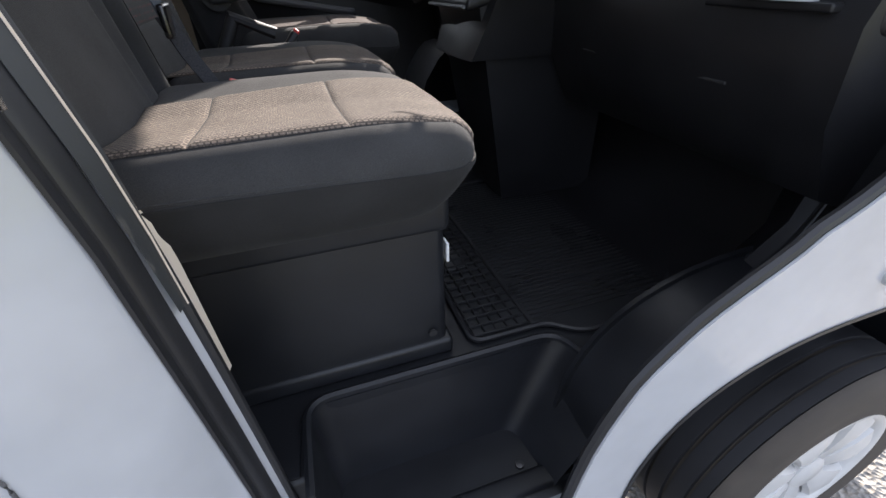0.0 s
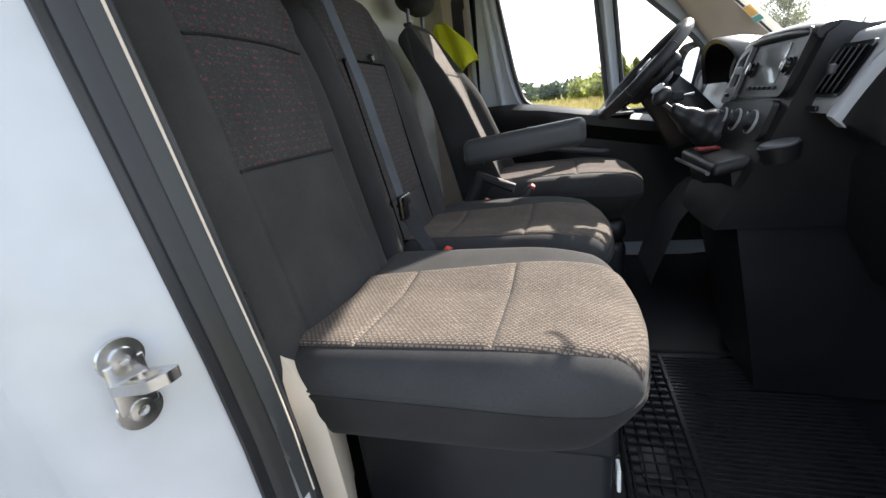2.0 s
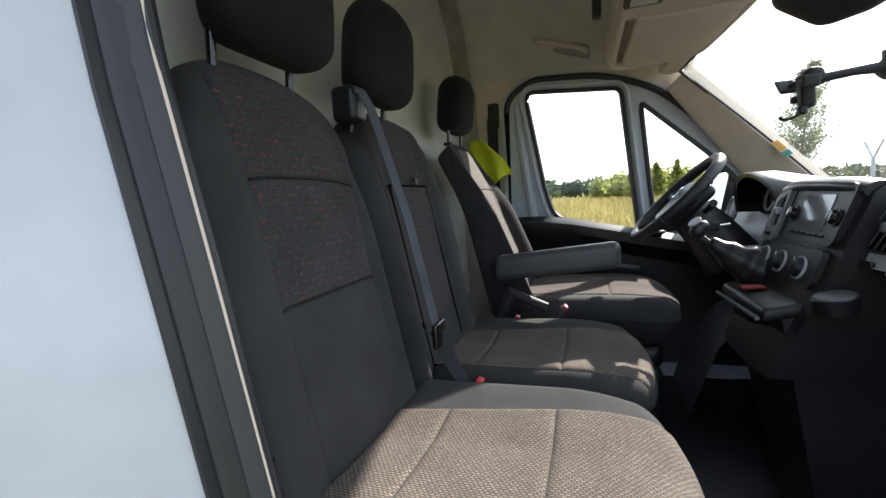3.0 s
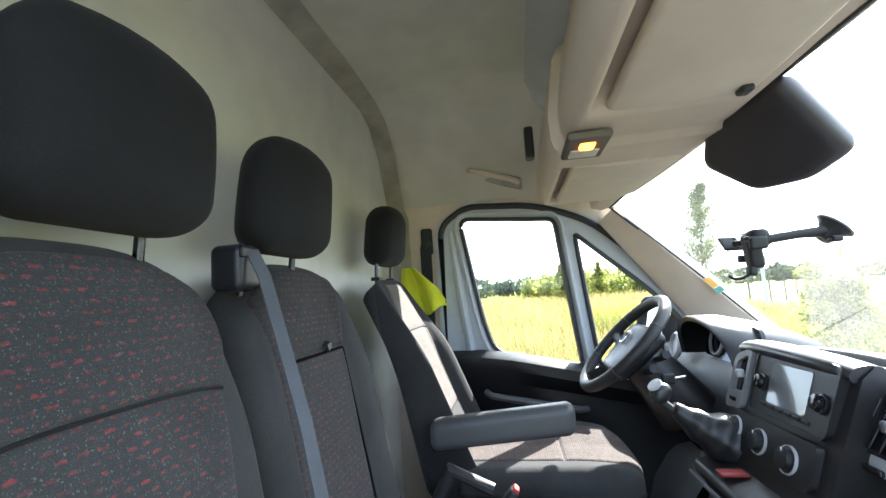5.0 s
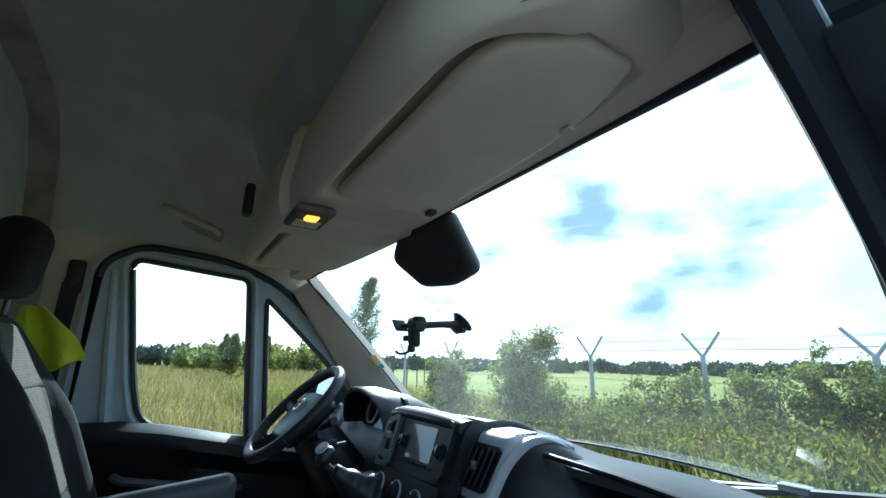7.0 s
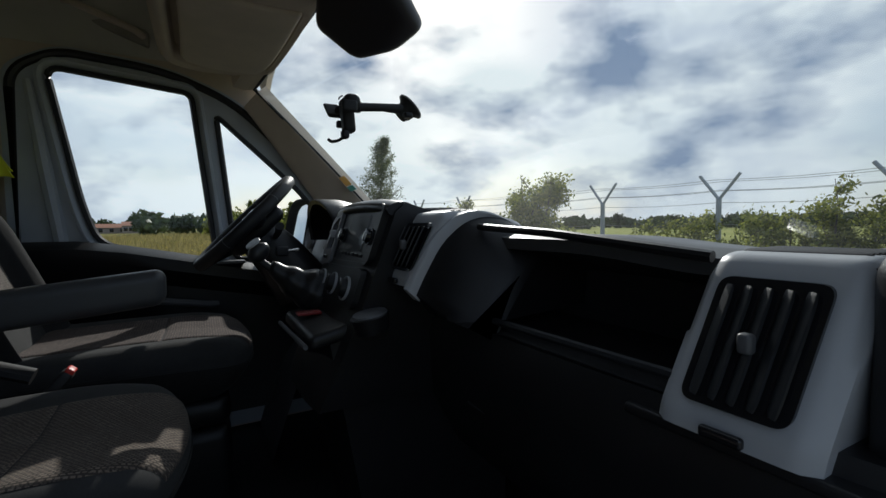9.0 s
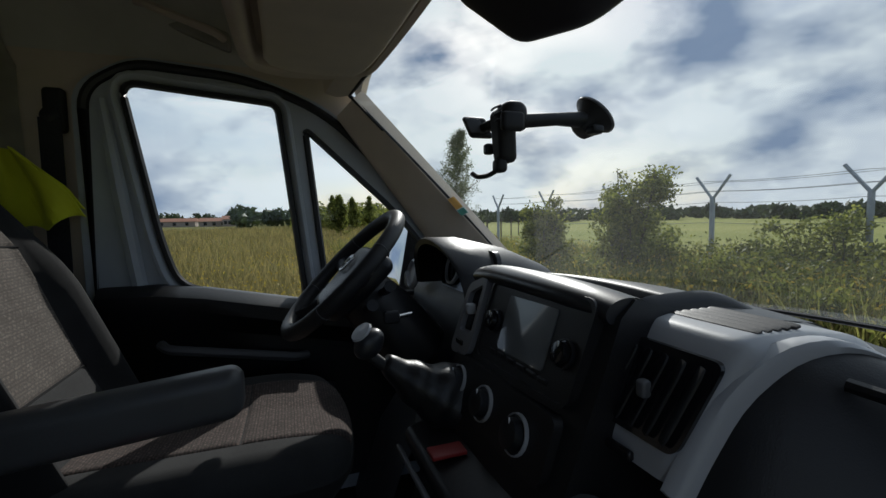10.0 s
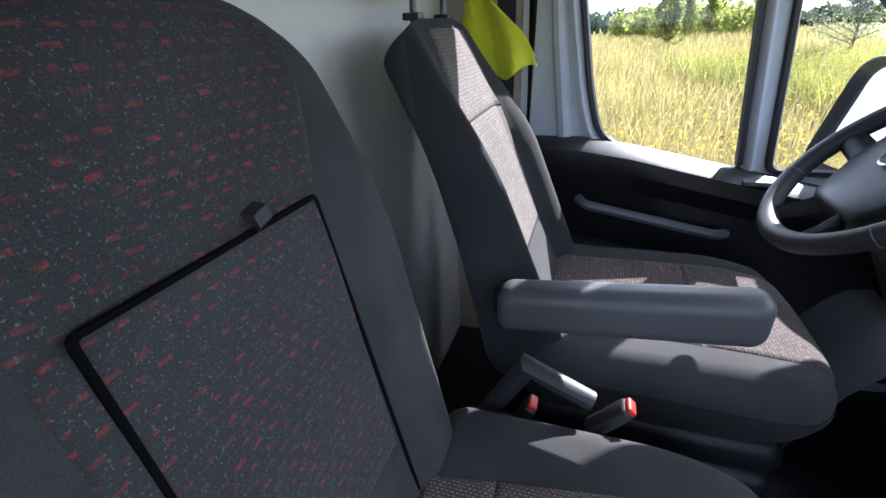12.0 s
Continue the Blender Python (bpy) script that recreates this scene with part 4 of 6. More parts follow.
def pillow(name, length, surface, span, mat, parent, label, cells=(26, 18)):
    """A padded cloth panel on a curved surface: surface(a, b) gives point and normal, span(a) the panel's two sides at a; its border sinks into the body."""
    rows = []
    nb, na = cells
    for i in range(na + 1):
        ta = 0.5 - 0.5 * math.cos(math.pi * i / na)
        a = length[0] + (length[1] - length[0]) * ta
        lo, hi = span(a)
        row = []
        for k in range(nb + 1):
            tb = 0.5 - 0.5 * math.cos(math.pi * k / nb)
            b = lo + (hi - lo) * tb
            d = min(ta, 1 - ta) * abs(length[1] - length[0])
            d = min(d, min(tb, 1 - tb) * (hi - lo))
            v = min(1.0, d / 0.010)
            p, n = surface(a, b)
            row.append(p + n * (-0.0008 + 0.0050 * v * (2 - v)))
        rows.append(row)
    return part(name, loft(rows), mat, parent, label, angle=80)


def backrest(parent, y, w, z0, z1, insert, x0, front, back, ins_y, ins_w, seams, deep=0.022, spread=(0.03, 0.05), near=(0.15, 0.115), body=None, seamed=True):
    """front and back: how far each face leans backwards per metre of height above 1.2 m."""
    zc, hh = (z0 + z1) / 2, (z1 - z0)
    xb = x0 - 0.13
    R = 0.055

    def slant(x, z):
        k = min(1, max(0, (x - xb) / (x0 - xb)))
        return x - (z - 1.2) * (front * k + back * (1 - k))

    def shape(p):
        u = max(0, (p.z - (z1 - 0.26)) / 0.26)
        s = abs(p.y - y) / (w / 2)
        side = p.y < y
        yy = y + (p.y - y) * (1 - (near[0] if side else 0.09) * u ** 2.2 + 0.13 * max(0, 1.60 - p.z) ** 2)
        k = min(1, max(0, (p.x - xb) / (x0 - xb)))
        t = abs(p.y - ins_y) / (ins_w / 2)
        v = min(1, max(0, t - 0.85) / 0.45)
        dx = deep * v * v * (3 - 2 * v) * (1 - 0.8 * u * u * (3 - 2 * u)) - 0.008
        if s > 0.8:
            dx -= deep * 1.6 * ((s - 0.8) / 0.2) ** 2
        return (slant(p.x, p.z) + dx * k - 0.015 * u * u * k, yy, p.z + 0.012 * u - (near[1] * u * s ** 2.8 if side else 0.075 * u * s ** 3.6))
    b = part("backrest", rbox(((x0 + xb) / 2, y, zc), (x0 - xb, w, hh), R, 6, 16, fn=shape), body or M_FELT, parent, "dark grey cloth backrest bolsters")

    def surface(a, v):
        """a runs up the front face and over the rounded top edge."""
        if a <= z1 - R:
            return Vector(shape(Vector((x0, v, a)))), Vector((1, 0, front)).normalized()
        q = (a - (z1 - R)) / R
        return Vector(shape(Vector((x0 - R + R * math.cos(q), v, z1 - R + R * math.sin(q))))), Vector((math.cos(q), 0, math.sin(q) + front)).normalized()
    half = ins_w / 2
    low, top = seams

    def mid_span(a):
        u = (a - low) / (top - low)
        return ins_y - half * (1.0 - 0.02 * u), ins_y + half * (0.93 + 0.07 * u)

    def top_span(a):
        u = (a - top) / (z1 - top)
        return ins_y - half * 0.98 - spread[0] * min(1, u * 1.3), ins_y + half + spread[1] * min(1, u * 1.3)

    def low_span(a):
        u = (low - a) / (low - z0)
        return ins_y - half * (1.0 - 0.05 * u), ins_y + half * (0.93 + 0.10 * u)
    for a, span in ((low, mid_span), (top, mid_span)) if seamed else ():
        v0, v1 = span(a)
        line = []
        for i in range(17):
            p, n = surface(a, v0 + (v1 - v0) * i / 16)
            line.append(p + n * 0.0012)
        # dark rod laid along the seam paints the shade of the crease
        part("seam", tube(line, 0.0024, 6), M_FELTHEAD, b, "seam drawn as a dark rod for the crease's shade")
    pillow("insert", (z0 + 0.06, low), surface, low_span, M_FELT, b, "plain grey lumbar panel")
    pillow("insert", (low, top), surface, mid_span, insert, b, "patterned cloth backrest insert")
    pillow("insert", (top, z1 - R + 0.8 * R), surface, top_span, insert, b, "patterned cloth upper insert")
    return b


def cushion(parent, y, w, x0, x1, z0, z1, insert, cuts, sides):
    """cuts: where the cross seams lie; sides: the insert's two sides at the back and at the front, from the middle."""
    xc, zc = (x0 + x1) / 2, (z0 + z1) / 2
    R = 0.050

    def shape(p):
        u = max(0, (p.x - (x1 - 0.20)) / 0.20)
        k = 1 - 0.13 * u ** 2.4
        yy = y + (p.y - y) * k
        s = abs(p.y - y) / (w / 2)
        z = p.z
        if p.z > zc:
            v = min(1, (p.z - zc) / (z1 - zc))
            z += v * (0.012 * max(0, s - 0.5) - 0.012 * max(0, 1 - s * 1.4) - 0.026 * u * u + 0.01 * (p.x - xc))
        else:
            yy = y + (yy - y) * (1.0 - 0.10 * ((zc - p.z) / (zc - z0)) ** 1.5)
        return (p.x - 0.035 * u * s * s - (0.05 * u * max(0, (zc - p.z) / (zc - z0))), yy, z)
    b = part("cushion", rbox((xc, y, zc), (x1 - x0, w, z1 - z0), R, 6, 12, fn=shape), M_FELT, parent, "grey cloth seat cushion sides")

    def surface(a, v):
        if a <= x1 - R:
            return Vector(shape(Vector((a, v, z1)))), Vector((0, 0, 1))
        q = (a - (x1 - R)) / R
        return Vector(shape(Vector((x1 - R + R * math.sin(q), v, z1 - R + R * math.cos(q))))), Vector((math.sin(q), 0, math.cos(q)))
    (bl, bh), (fl, fh) = sides

    def span(a):
        u = min(1, max(0, (a - x0) / (x1 - x0)))
        return y + bl + (fl - bl) * u, y + bh + (fh - bh) * u
    edges = [x0 + 0.02, *cuts, x1 - R + 1.25 * R]
    for a, c in zip(edges, edges[1:]):
        pillow("insert", (a, c), surface, span, insert, b, "patterned cloth cushion insert")
    # darker skirt below the piping
    def skirt(p):
        q = shape(Vector((p.x, p.y, min(p.z, zc + 0.024 - 0.014 * max(0.0, (p.x - x0) / (x1 - x0)) ** 2))))
        return (q[0] + (0.002 if p.x > xc else -0.002), q[1] + (0.002 if p.y > y else -0.002), q[2])
    part("skirt", rbox((xc, y, zc), (x1 - x0, w, z1 - z0), R, 6, 12, fn=skirt), M_SKIRT, b, "darker cloth skirt of the cushion")
    # piping along the side seam
    pts = []
    for i in range(25):
        x = x0 + 0.02 + (x1 - x0 - 0.045) * i / 24
        q = shape(Vector((x, y - w / 2, zc + 0.012)))
        pts.append((q[0], q[1] + 0.001 + 0.004 * (i / 24) ** 6, zc + 0.03 - 0.012 * (i / 24) ** 2))
    part("piping", tube(pts, 0.0022, 6), M_FELT, b)
    return b


def buckle(parent, loc, tilt=0.0, red=True):
    st = part("buckle", rbox(loc, (0.022, 0.035, 0.085), 0.008, rot=Matrix.Rotation(radians(tilt), 3, "Y")), M_RUBBER, parent, "black seat belt buckle")
    top = Vector(loc) + Matrix.Rotation(radians(tilt), 3, "Y") @ Vector((0, 0, 0.043))
    part("button", rbox(top, (0.016, 0.028, 0.012), 0.004, rot=Matrix.Rotation(radians(tilt), 3, "Y")), M_RED if red else M_RUBBER, st, "red release button")


def build_bench():
    b = thing("passenger_bench", (-0.4, 1.0, FLOOR), "two-seat passenger bench in dark grey cloth with red-flecked inserts", "seat")
    base = part("base", rbox((-0.395, 1.020, 0.915), (0.405, 0.80, 0.345), 0.018, 3, 2), M_BASE, b, "dark grey plastic seat base")
    part("ledge", rbox((-0.395, 1.018, 1.072), (0.418, 0.815, 0.075), 0.012), M_BASE, base)
    part("skirt", rbox((-0.392, 1.018, 0.765), (0.418, 0.812, 0.04), 0.010), M_BASE, base)
    part("screw", lathe([(0.0, 0.0), (0.009, 0.0), (0.008, 0.003), (0.0, 0.003)], (-0.225, 0.616, 0.81), (0, -1, 0), 12), M_RUBBER, base)
    part("label_tag", rbox((-0.183, 0.650, 0.972), (0.006, 0.026, 0.040), 0.002), M_LABEL, base, "white paper tag on the base")
    for y, by, bw, bi, hy in ((0.728, 0.680, 0.450, 0.715, 0.702), (1.188, 1.143, 0.475, 1.110, 1.070)):
        cushion(b, y, 0.452, -0.63, -0.14, 1.10, 1.245, M_SEATIN, (-0.515, -0.335), ((-0.190, 0.075), (-0.185, 0.145)))
        back = backrest(b, by, bw, 1.14, 1.815, M_BACKIN, -0.600, 0.19, 0.17, bi, 0.262, (1.475 if y < 1.0 else 1.33, 1.648), near=(0.24, 0.15) if y < 1.0 else (0.15, 0.115), seamed=y < 1.0)
        if y > 1.0:
            # the middle of this backrest folds down as a table: dark gap round it and a pull strap
            def on_face(v, z):
                return (-0.6045 - (z - 1.2) * 0.19, v, z)
            gap = [on_face(bi - 0.105, 1.24), on_face(bi - 0.100, 1.646), on_face(bi + 0.127, 1.646), on_face(bi + 0.129, 1.24)]
            part("table_gap", tube(filleted(gap, 0.005, 3, False), 0.0030, 8), M_VOID, back, "dark gap round the fold-down table")
            q = Vector(on_face(bi + 0.045, 1.652))
            part("pull_strap", ribbon([q + Vector((-0.008, 0.0, 0.012)), q + Vector((0.006, 0.003, 0.009)), q + Vector((0.007, 0.005, 0.0)), q + Vector((0.000, 0.007, -0.006))], 0.017, (0.0, 1.0, 0.25), 0.002), M_RUBBER, back, "black webbing pull strap")
        headrest(b, -0.735, hy, 1.945, 0.285, 0.215, 0.015)
    g = part("belt_guide", rbox((-0.720, 0.918, 1.804), (0.054, 0.054, 0.070), 0.013), M_PLASTIC, b, "grey plastic belt outlet")
    part("slot", rbox((-0.694, 0.914, 1.826), (0.008, 0.042, 0.016), 0.003), M_RUBBER, g)
    buckle(b, (-0.505, 0.945, 1.195), 18)
    belt = thing("seat_belt", (-0.70, 0.92, 1.83), "black webbing seat belt crossing down to its buckle", "seat belt")
    part("webbing", ribbon([(-0.715, 0.916, 1.832), (-0.690, 0.915, 1.828), (-0.670, 0.913, 1.79), (-0.61, 0.91, 1.58), (-0.563, 0.908, 1.351)], 0.021, (0.5, 1, 0)), M_BELTGREY, belt, "grey-black webbing")
    part("lap_webbing", ribbon([(-0.563, 0.908, 1.351), (-0.545, 0.92, 1.29), (-0.525, 0.935, 1.24)], 0.030, (0.7, 0.7, 0)), M_BELT, belt)
    part("tongue", rbox((-0.560, 0.910, 1.345), (0.012, 0.055, 0.05), 0.005), M_STEELDARK, belt, "steel belt tongue")
    buckle(b, (-0.507, 1.438, 1.192), 25)
    # belt of the outer seat on the pillar
    pb = thing("pillar_belt", (-0.65, 0.51, 1.0), "black seat belt hanging beside the pillar", "seat belt")
    part("anchor", rbox((-0.745, 0.468, 2.0), (0.04, 0.02, 0.06), 0.008), M_RUBBER, pb)
    part("webbing", ribbon([(-0.745, 0.470, 2.0), (-0.742, 0.468, 1.6), (-0.690, 0.470, 1.38), (-0.615, 0.486, 1.15), (-0.585, 0.49, 0.95)], 0.024, (0.5, -0.87, 0)), M_BELT, pb)


build_bench()


def build_driver_seat():
    y = 1.778
    s = thing("driver_armchair", (-0.25, y, FLOOR), "driver's seat in grey and beige cloth with folding armrest", "seat")
    base = part("base", rbox((-0.27, y, 0.89), (0.42, 0.44, 0.29), 0.03), M_BASE, s, "dark plastic seat pedestal")
    part("side_trim", rbox((-0.28, y, 1.075), (0.44, 0.44, 0.075), 0.03), M_DASH, base)
    cushion(s, y, 0.50, -0.52, 0.012, 1.105, 1.262, M_DRVSEAT, (-0.21,), ((-0.15, 0.15), (-0.165, 0.165)))
    backrest(s, y, 0.485, 1.16, 1.795, M_DRVIN, -0.470, 0.40, 0.22, y - 0.012, 0.285, (1.37, 1.632), 0.050, (-0.045, -0.02), (0.10, 0.02), M_DRVSIDE)
    headrest(s, -0.750, y - 0.006, 1.958, 0.27, 0.205, 0.0, 0.0)
    arm = part("armrest", rbox((-0.372, 1.497, 1.395), (0.375, 0.062, 0.080), 0.024, 4, 3, fn=lambda p: (p.x, p.y, p.z + 0.10 * (p.x + 0.372))), M_ARM, s, "grey vinyl padded armrest")
    part("pivot", lathe([(0.0, 0.0), (0.040, 0.0), (0.040, 0.02), (0.0, 0.022)], (-0.535, 1.522, 1.36), (0, 1, 0), 16), M_PLASTIC, arm)
    buckle(s, (-0.373, 1.433, 1.234), 40)
    hb = thing("handbrake", (-0.45, 1.43, 1.1), "black handbrake lever beside the driver's seat", "lever")
    part("lever", tube([(-0.58, 1.44, 1.16), (-0.50, 1.435, 1.31), (-0.40, 1.432, 1.265)], [0.018, 0.02, 0.016], 10), M_RUBBER, hb)
    part("boot", rbox((-0.56, 1.44, 1.10), (0.12, 0.08, 0.14), 0.03), M_RUBBER, hb)
    # high-visibility vest hung behind the headrest
    vest = thing("safety_vest", (-0.70, 2.11, 1.68), "folded fluorescent yellow safety vest hanging behind the headrest", "vest")
    for nm, dy, dz, sc in (("front_panel", 0.0, 0.0, 1.0), ("back_panel", 0.016, 0.02, 0.93)):
        rows = []
        for i in range(13):
            u = i / 12
            z = 1.865 - (0.190 - dz) * u
            w = (0.035 + 0.055 * min(1, u * 1.6)) * sc
            xc = -0.752 + 0.075 * u
            row = []
            for j in range(17):
                v = -1 + 2 * j / 16
                fold = 0.012 * math.sin(v * 7 + u * 2.5) * (0.3 + 0.7 * u)
                row.append((xc + v * w, 2.11 + dy + 0.02 * math.sin(v * 4 + u * 3) - 0.03 * v + fold, z + 0.02 * v * u - (0.012 * math.sin(v * 5 + 1) if i == 12 else 0)))
            rows.append(row)
        bm = loft(rows)
        bm.normal_update()
        bmesh.ops.solidify(bm, geom=bm.faces[:], thickness=0.003)
        part(nm, bm, M_VEST, vest)
    # belt on the driver's pillar
    db = thing("driver_belt", (-0.70, 2.22, 1.0), "black seat belt and height adjuster on the driver's pillar", "seat belt")
    part("adjuster", rbox((-0.685, 2.225, 1.985), (0.05, 0.03, 0.12), 0.012), M_RUBBER, db)
    part("anchor", lathe([(0, 0), (0.022, 0), (0.022, 0.025), (0, 0.03)], (-0.685, 2.215, 1.965), (0, -1, 0), 14), M_RUBBER, db)
    part("webbing", ribbon([(-0.685, 2.19, 1.96), (-0.69, 2.20, 1.5), (-0.69, 2.21, 0.9)], 0.05, (1, 0, 0)), M_BELT, db)


build_driver_seat()


# ---- dashboard ----
def slats(parent, origin, ax_u, ax_v, n, length, gap, thick, tilt_vec, mat, name="slat"):
    me = None
    for i in range(n):
        o = Vector(origin) + Vector(ax_v) * gap * (i - (n - 1) / 2)
        if me is None:
            bm = rbox((0, 0, 0), (1, 1, 1), 0.2, 2)
            bm2 = bmesh.new()
            u, v = Vector(ax_u).normalized(), Vector(tilt_vec).normalized()
            w = u.cross(v)
            for vert in bm.verts:
                c = vert.co
                vert.co = u * c.x * length + v * c.y * gap * 0.75 + w * c.z * thick
            bm2.free()
            ob = part(name, bm, mat, parent)
            me = ob.data
            ob.matrix_basis = Matrix.Translation(o)
        else:
            ob = new(name, me)
            ob.parent = parent
            ob.matrix_parent_inverse = base_matrix(parent).inverted()
            ob.matrix_basis = Matrix.Translation(o)


def vent(parent, y0, y1, x0, z0, z1, shear, depth, label, band=0.02, side_band=0.03):
    """A vent pod whose raked face rolls over into a slatted top: silver skin, recessed dark opening, slats, thumb wheel."""
    h = z1 - z0
    prof = [(x0 - 0.002, z0 - 0.016), (x0, z0), (x0 + 0.22 * h, z0 + 0.5 * h), (x0 + 0.40 * h, z1 - 0.012), (x0 + 0.40 * h + 0.008, z1), (x0 + 0.40 * h + 0.03, z1 + 0.004), (x0 + 0.40 * h + 0.09, z1 + 0.002), (x0 + depth, z1 - 0.016), (x0 + depth + 0.01, z0 - 0.016)]

    def at(x, y, z):
        return (x, y + (z1 - z) * shear, z)
    rows = []
    n = 12
    for i in range(n + 1):
        y = y0 + (y1 - y0) * i / n
        e = max(0, abs(i - n / 2) / (n / 2) - 0.75) / 0.25
        rows.append([at(x + 0.010 * e * e, y, z - (0.012 * e * e if z > z0 + 0.5 * h else 0)) for x, z in filleted(prof, [0, 0.02, 0.02, 0.02, 0.02, 0.02, 0.03, 0.03, 0], 3)])
    pod = part("vent_pod", loft(rows, True, True), M_SILVER, parent, label, angle=50)

    def face(y, z, lift=0.0):
        u = (z - z0) / h
        return at(x0 + 0.42 * h * u - lift, y, z)
    a, b2 = y0 + side_band, y1 - band
    loop = filleted([(a, z0 + 0.012), (b2, z0 + 0.012), (b2, z1 - 0.018), (a, z1 - 0.018)], 0.012)
    part("opening", plate(loop, [], lambda y, z: face(y, z, 0.006), (0.005, 0, 0)), M_GLOSSBLACK, pod, "black vent opening")
    zc, yc = (z0 + z1) / 2, (a + b2) / 2
    slats(pod, face(yc, zc - 0.003, 0.009), (0.42, -shear, 1), (0, 1, 0), 5, (h - 0.04) * 1.05, (b2 - a) / 5.6, 0.003, (0.6, 1, 0), M_PLASTIC)
    part("thumb_wheel", rbox(face(yc, zc, 0.016), (0.012, 0.012, 0.018), 0.004), M_BRUSHED, pod, "grey vent adjuster")
    part("lower_tab", rbox(face((a + b2) / 2, z0 - 0.008, 0.004), (0.008, 0.035, 0.010), 0.003), M_GLOSSBLACK, pod)
    slats(pod, (x0 + 0.40 * h + 0.062, yc, z1 + 0.0035), (0, 1, 0), (1, 0, 0), 5, (y1 - y0) * 0.72, 0.013, 0.004, (1, 0, 0.25), M_RUBBER)
    return pod


def knob(parent, loc, axis, r, depth, mat=None):
    k = part("knob", lathe([(0, 0), (r * 1.1, 0), (r * 1.1, depth * 0.25), (r * 0.92, depth * 0.3), (r * 0.85, depth * 0.95), (r * 0.7, depth), (0, depth)], loc, axis, 20), mat or M_PLASTIC, parent)
    a = Vector(axis).normalized()
    part("ring", lathe([(r * 1.12, -0.001), (r * 1.20, 0.001), (r * 1.19, depth * 0.35), (r * 1.11, depth * 0.36)], loc, axis, 20), M_GRAPHITE if mat else M_SILVER, k)
    part("pointer", rbox(Vector(loc) + a * (depth + 0.0006) + Vector((0.25 * r, 0, 0.55 * r)), (0.002, 0.0025, r * 0.6), 0.0008), M_LABEL, k)


def build_dash():
    d = thing("dashboard", (0.4, MID, 1.1), "black moulded dashboard with silver vents, radio and dials", "dashboard")
    # upper deck running under the windscreen
    rows = []
    for i in range(41):
        y = 0.40 + 1.76 * i / 40
        s = (y - MID) / 0.88
        mid_w = math.exp(-((y - 1.25) / 0.22) ** 4)
        hood = math.exp(-((y - 1.78) / 0.25) ** 4)
        zt = 1.515 + 0.038 * mid_w + 0.022 * hood + 0.014 * math.exp(-((y - 0.86) / 0.20) ** 4)
        xr = 0.335 - 0.03 * mid_w
        xf = 0.70 + 0.265 * (1 - s * s)
        rows.append([(xf + 0.03, y, 1.385), (xf, y, 1.405), (0.60, y, 1.452 + 0.4 * (zt - 1.515)), (0.48, y, zt - 0.004), (xr + 0.03, y, zt), (xr, y, zt - 0.008), (xr, y, zt - 0.026), (xr + 0.06, y, zt - 0.034), (0.60, y, 1.42)])
    part("upper_deck", loft(rows, True, True), M_SUNDECK, d, angle=60)
    # bin on the passenger side
    part("bin_back", rbox((0.50, 0.77, 1.43), (0.02, 0.44, 0.14), 0.006), M_RUBBER, d)
    part("bin_floor", rbox((0.40, 0.77, 1.365), (0.22, 0.46, 0.016), 0.006), M_RUBBER, d)
    part("bin_lip", tube([(0.292, 0.58, 1.392), (0.290, 0.8, 1.391), (0.285, 1.0, 1.391)], 0.006, 8), M_PLASTIC, d)
    part("top_lip", tube([(0.322, 0.585, 1.510), (0.312, 0.80, 1.531), (0.305, 0.965, 1.540)], 0.006, 8), M_DASH, d)
    rows = []
    for i in range(13):
        y = 0.41 + 0.72 * i / 12
        bulge = 0.02 * math.sin(math.pi * i / 12)
        rows.append([(0.30 - bulge, y, 1.372), (0.285 - bulge, y, 1.33), (0.30 - bulge, y, 1.20), (0.36, y, 1.08), (0.52, y, 1.02), (0.56, y, 1.36)])
    part("glovebox_front", loft(rows, True, True), M_DASH, d)
    part("glovebox_seam", rbox((0.283, 0.77, 1.235), (0.006, 0.40, 0.006), 0.002), M_RUBBER, d)
    # ends
    part("end_cap", rbox((0.42, 0.435, 1.42), (0.23, 0.07, 0.22), 0.03, 4, 2), M_DASH, d)
    vent(d, 0.462, 0.592, 0.268, 1.372, 1.512, 0.10, 0.22, "silver vent frame", 0.022, 0.022)
    # silver rib that runs up beside the middle vent and over the top
    prof = filleted([(0.198, 1.430, 1.036), (0.214, 1.465, 1.032), (0.245, 1.525, 1.022), (0.285, 1.562, 1.006), (0.325, 1.570, 0.992), (0.37, 1.556, 0.980), (0.42, 1.520, 0.970)], 0.03, 3, False)
    rows = []
    for x, z, y in prof:
        rows.append([(x + 0.02, y - 0.011, z - 0.020), (x + 0.003, y - 0.011, z - 0.004), (x - 0.002, y - 0.006, z + 0.001), (x - 0.002, y + 0.007, z + 0.002), (x + 0.004, y + 0.013, z - 0.004), (x + 0.02, y + 0.013, z - 0.020)])
    prof_rib = [tuple(q) for q in prof]
    part("silver_rib", loft(rows, True, True), M_SILVER, d, "silver rib beside the middle vent", angle=50)
    vent(d, 1.006, 1.136, 0.205, 1.450, 1.566, 0.22, 0.24, "silver vent frame", 0.012, 0.008)
    part("vent_underside", rbox((0.380, 0.545, 1.350), (0.22, 0.200, 0.012), 0.004), M_DASH, d)
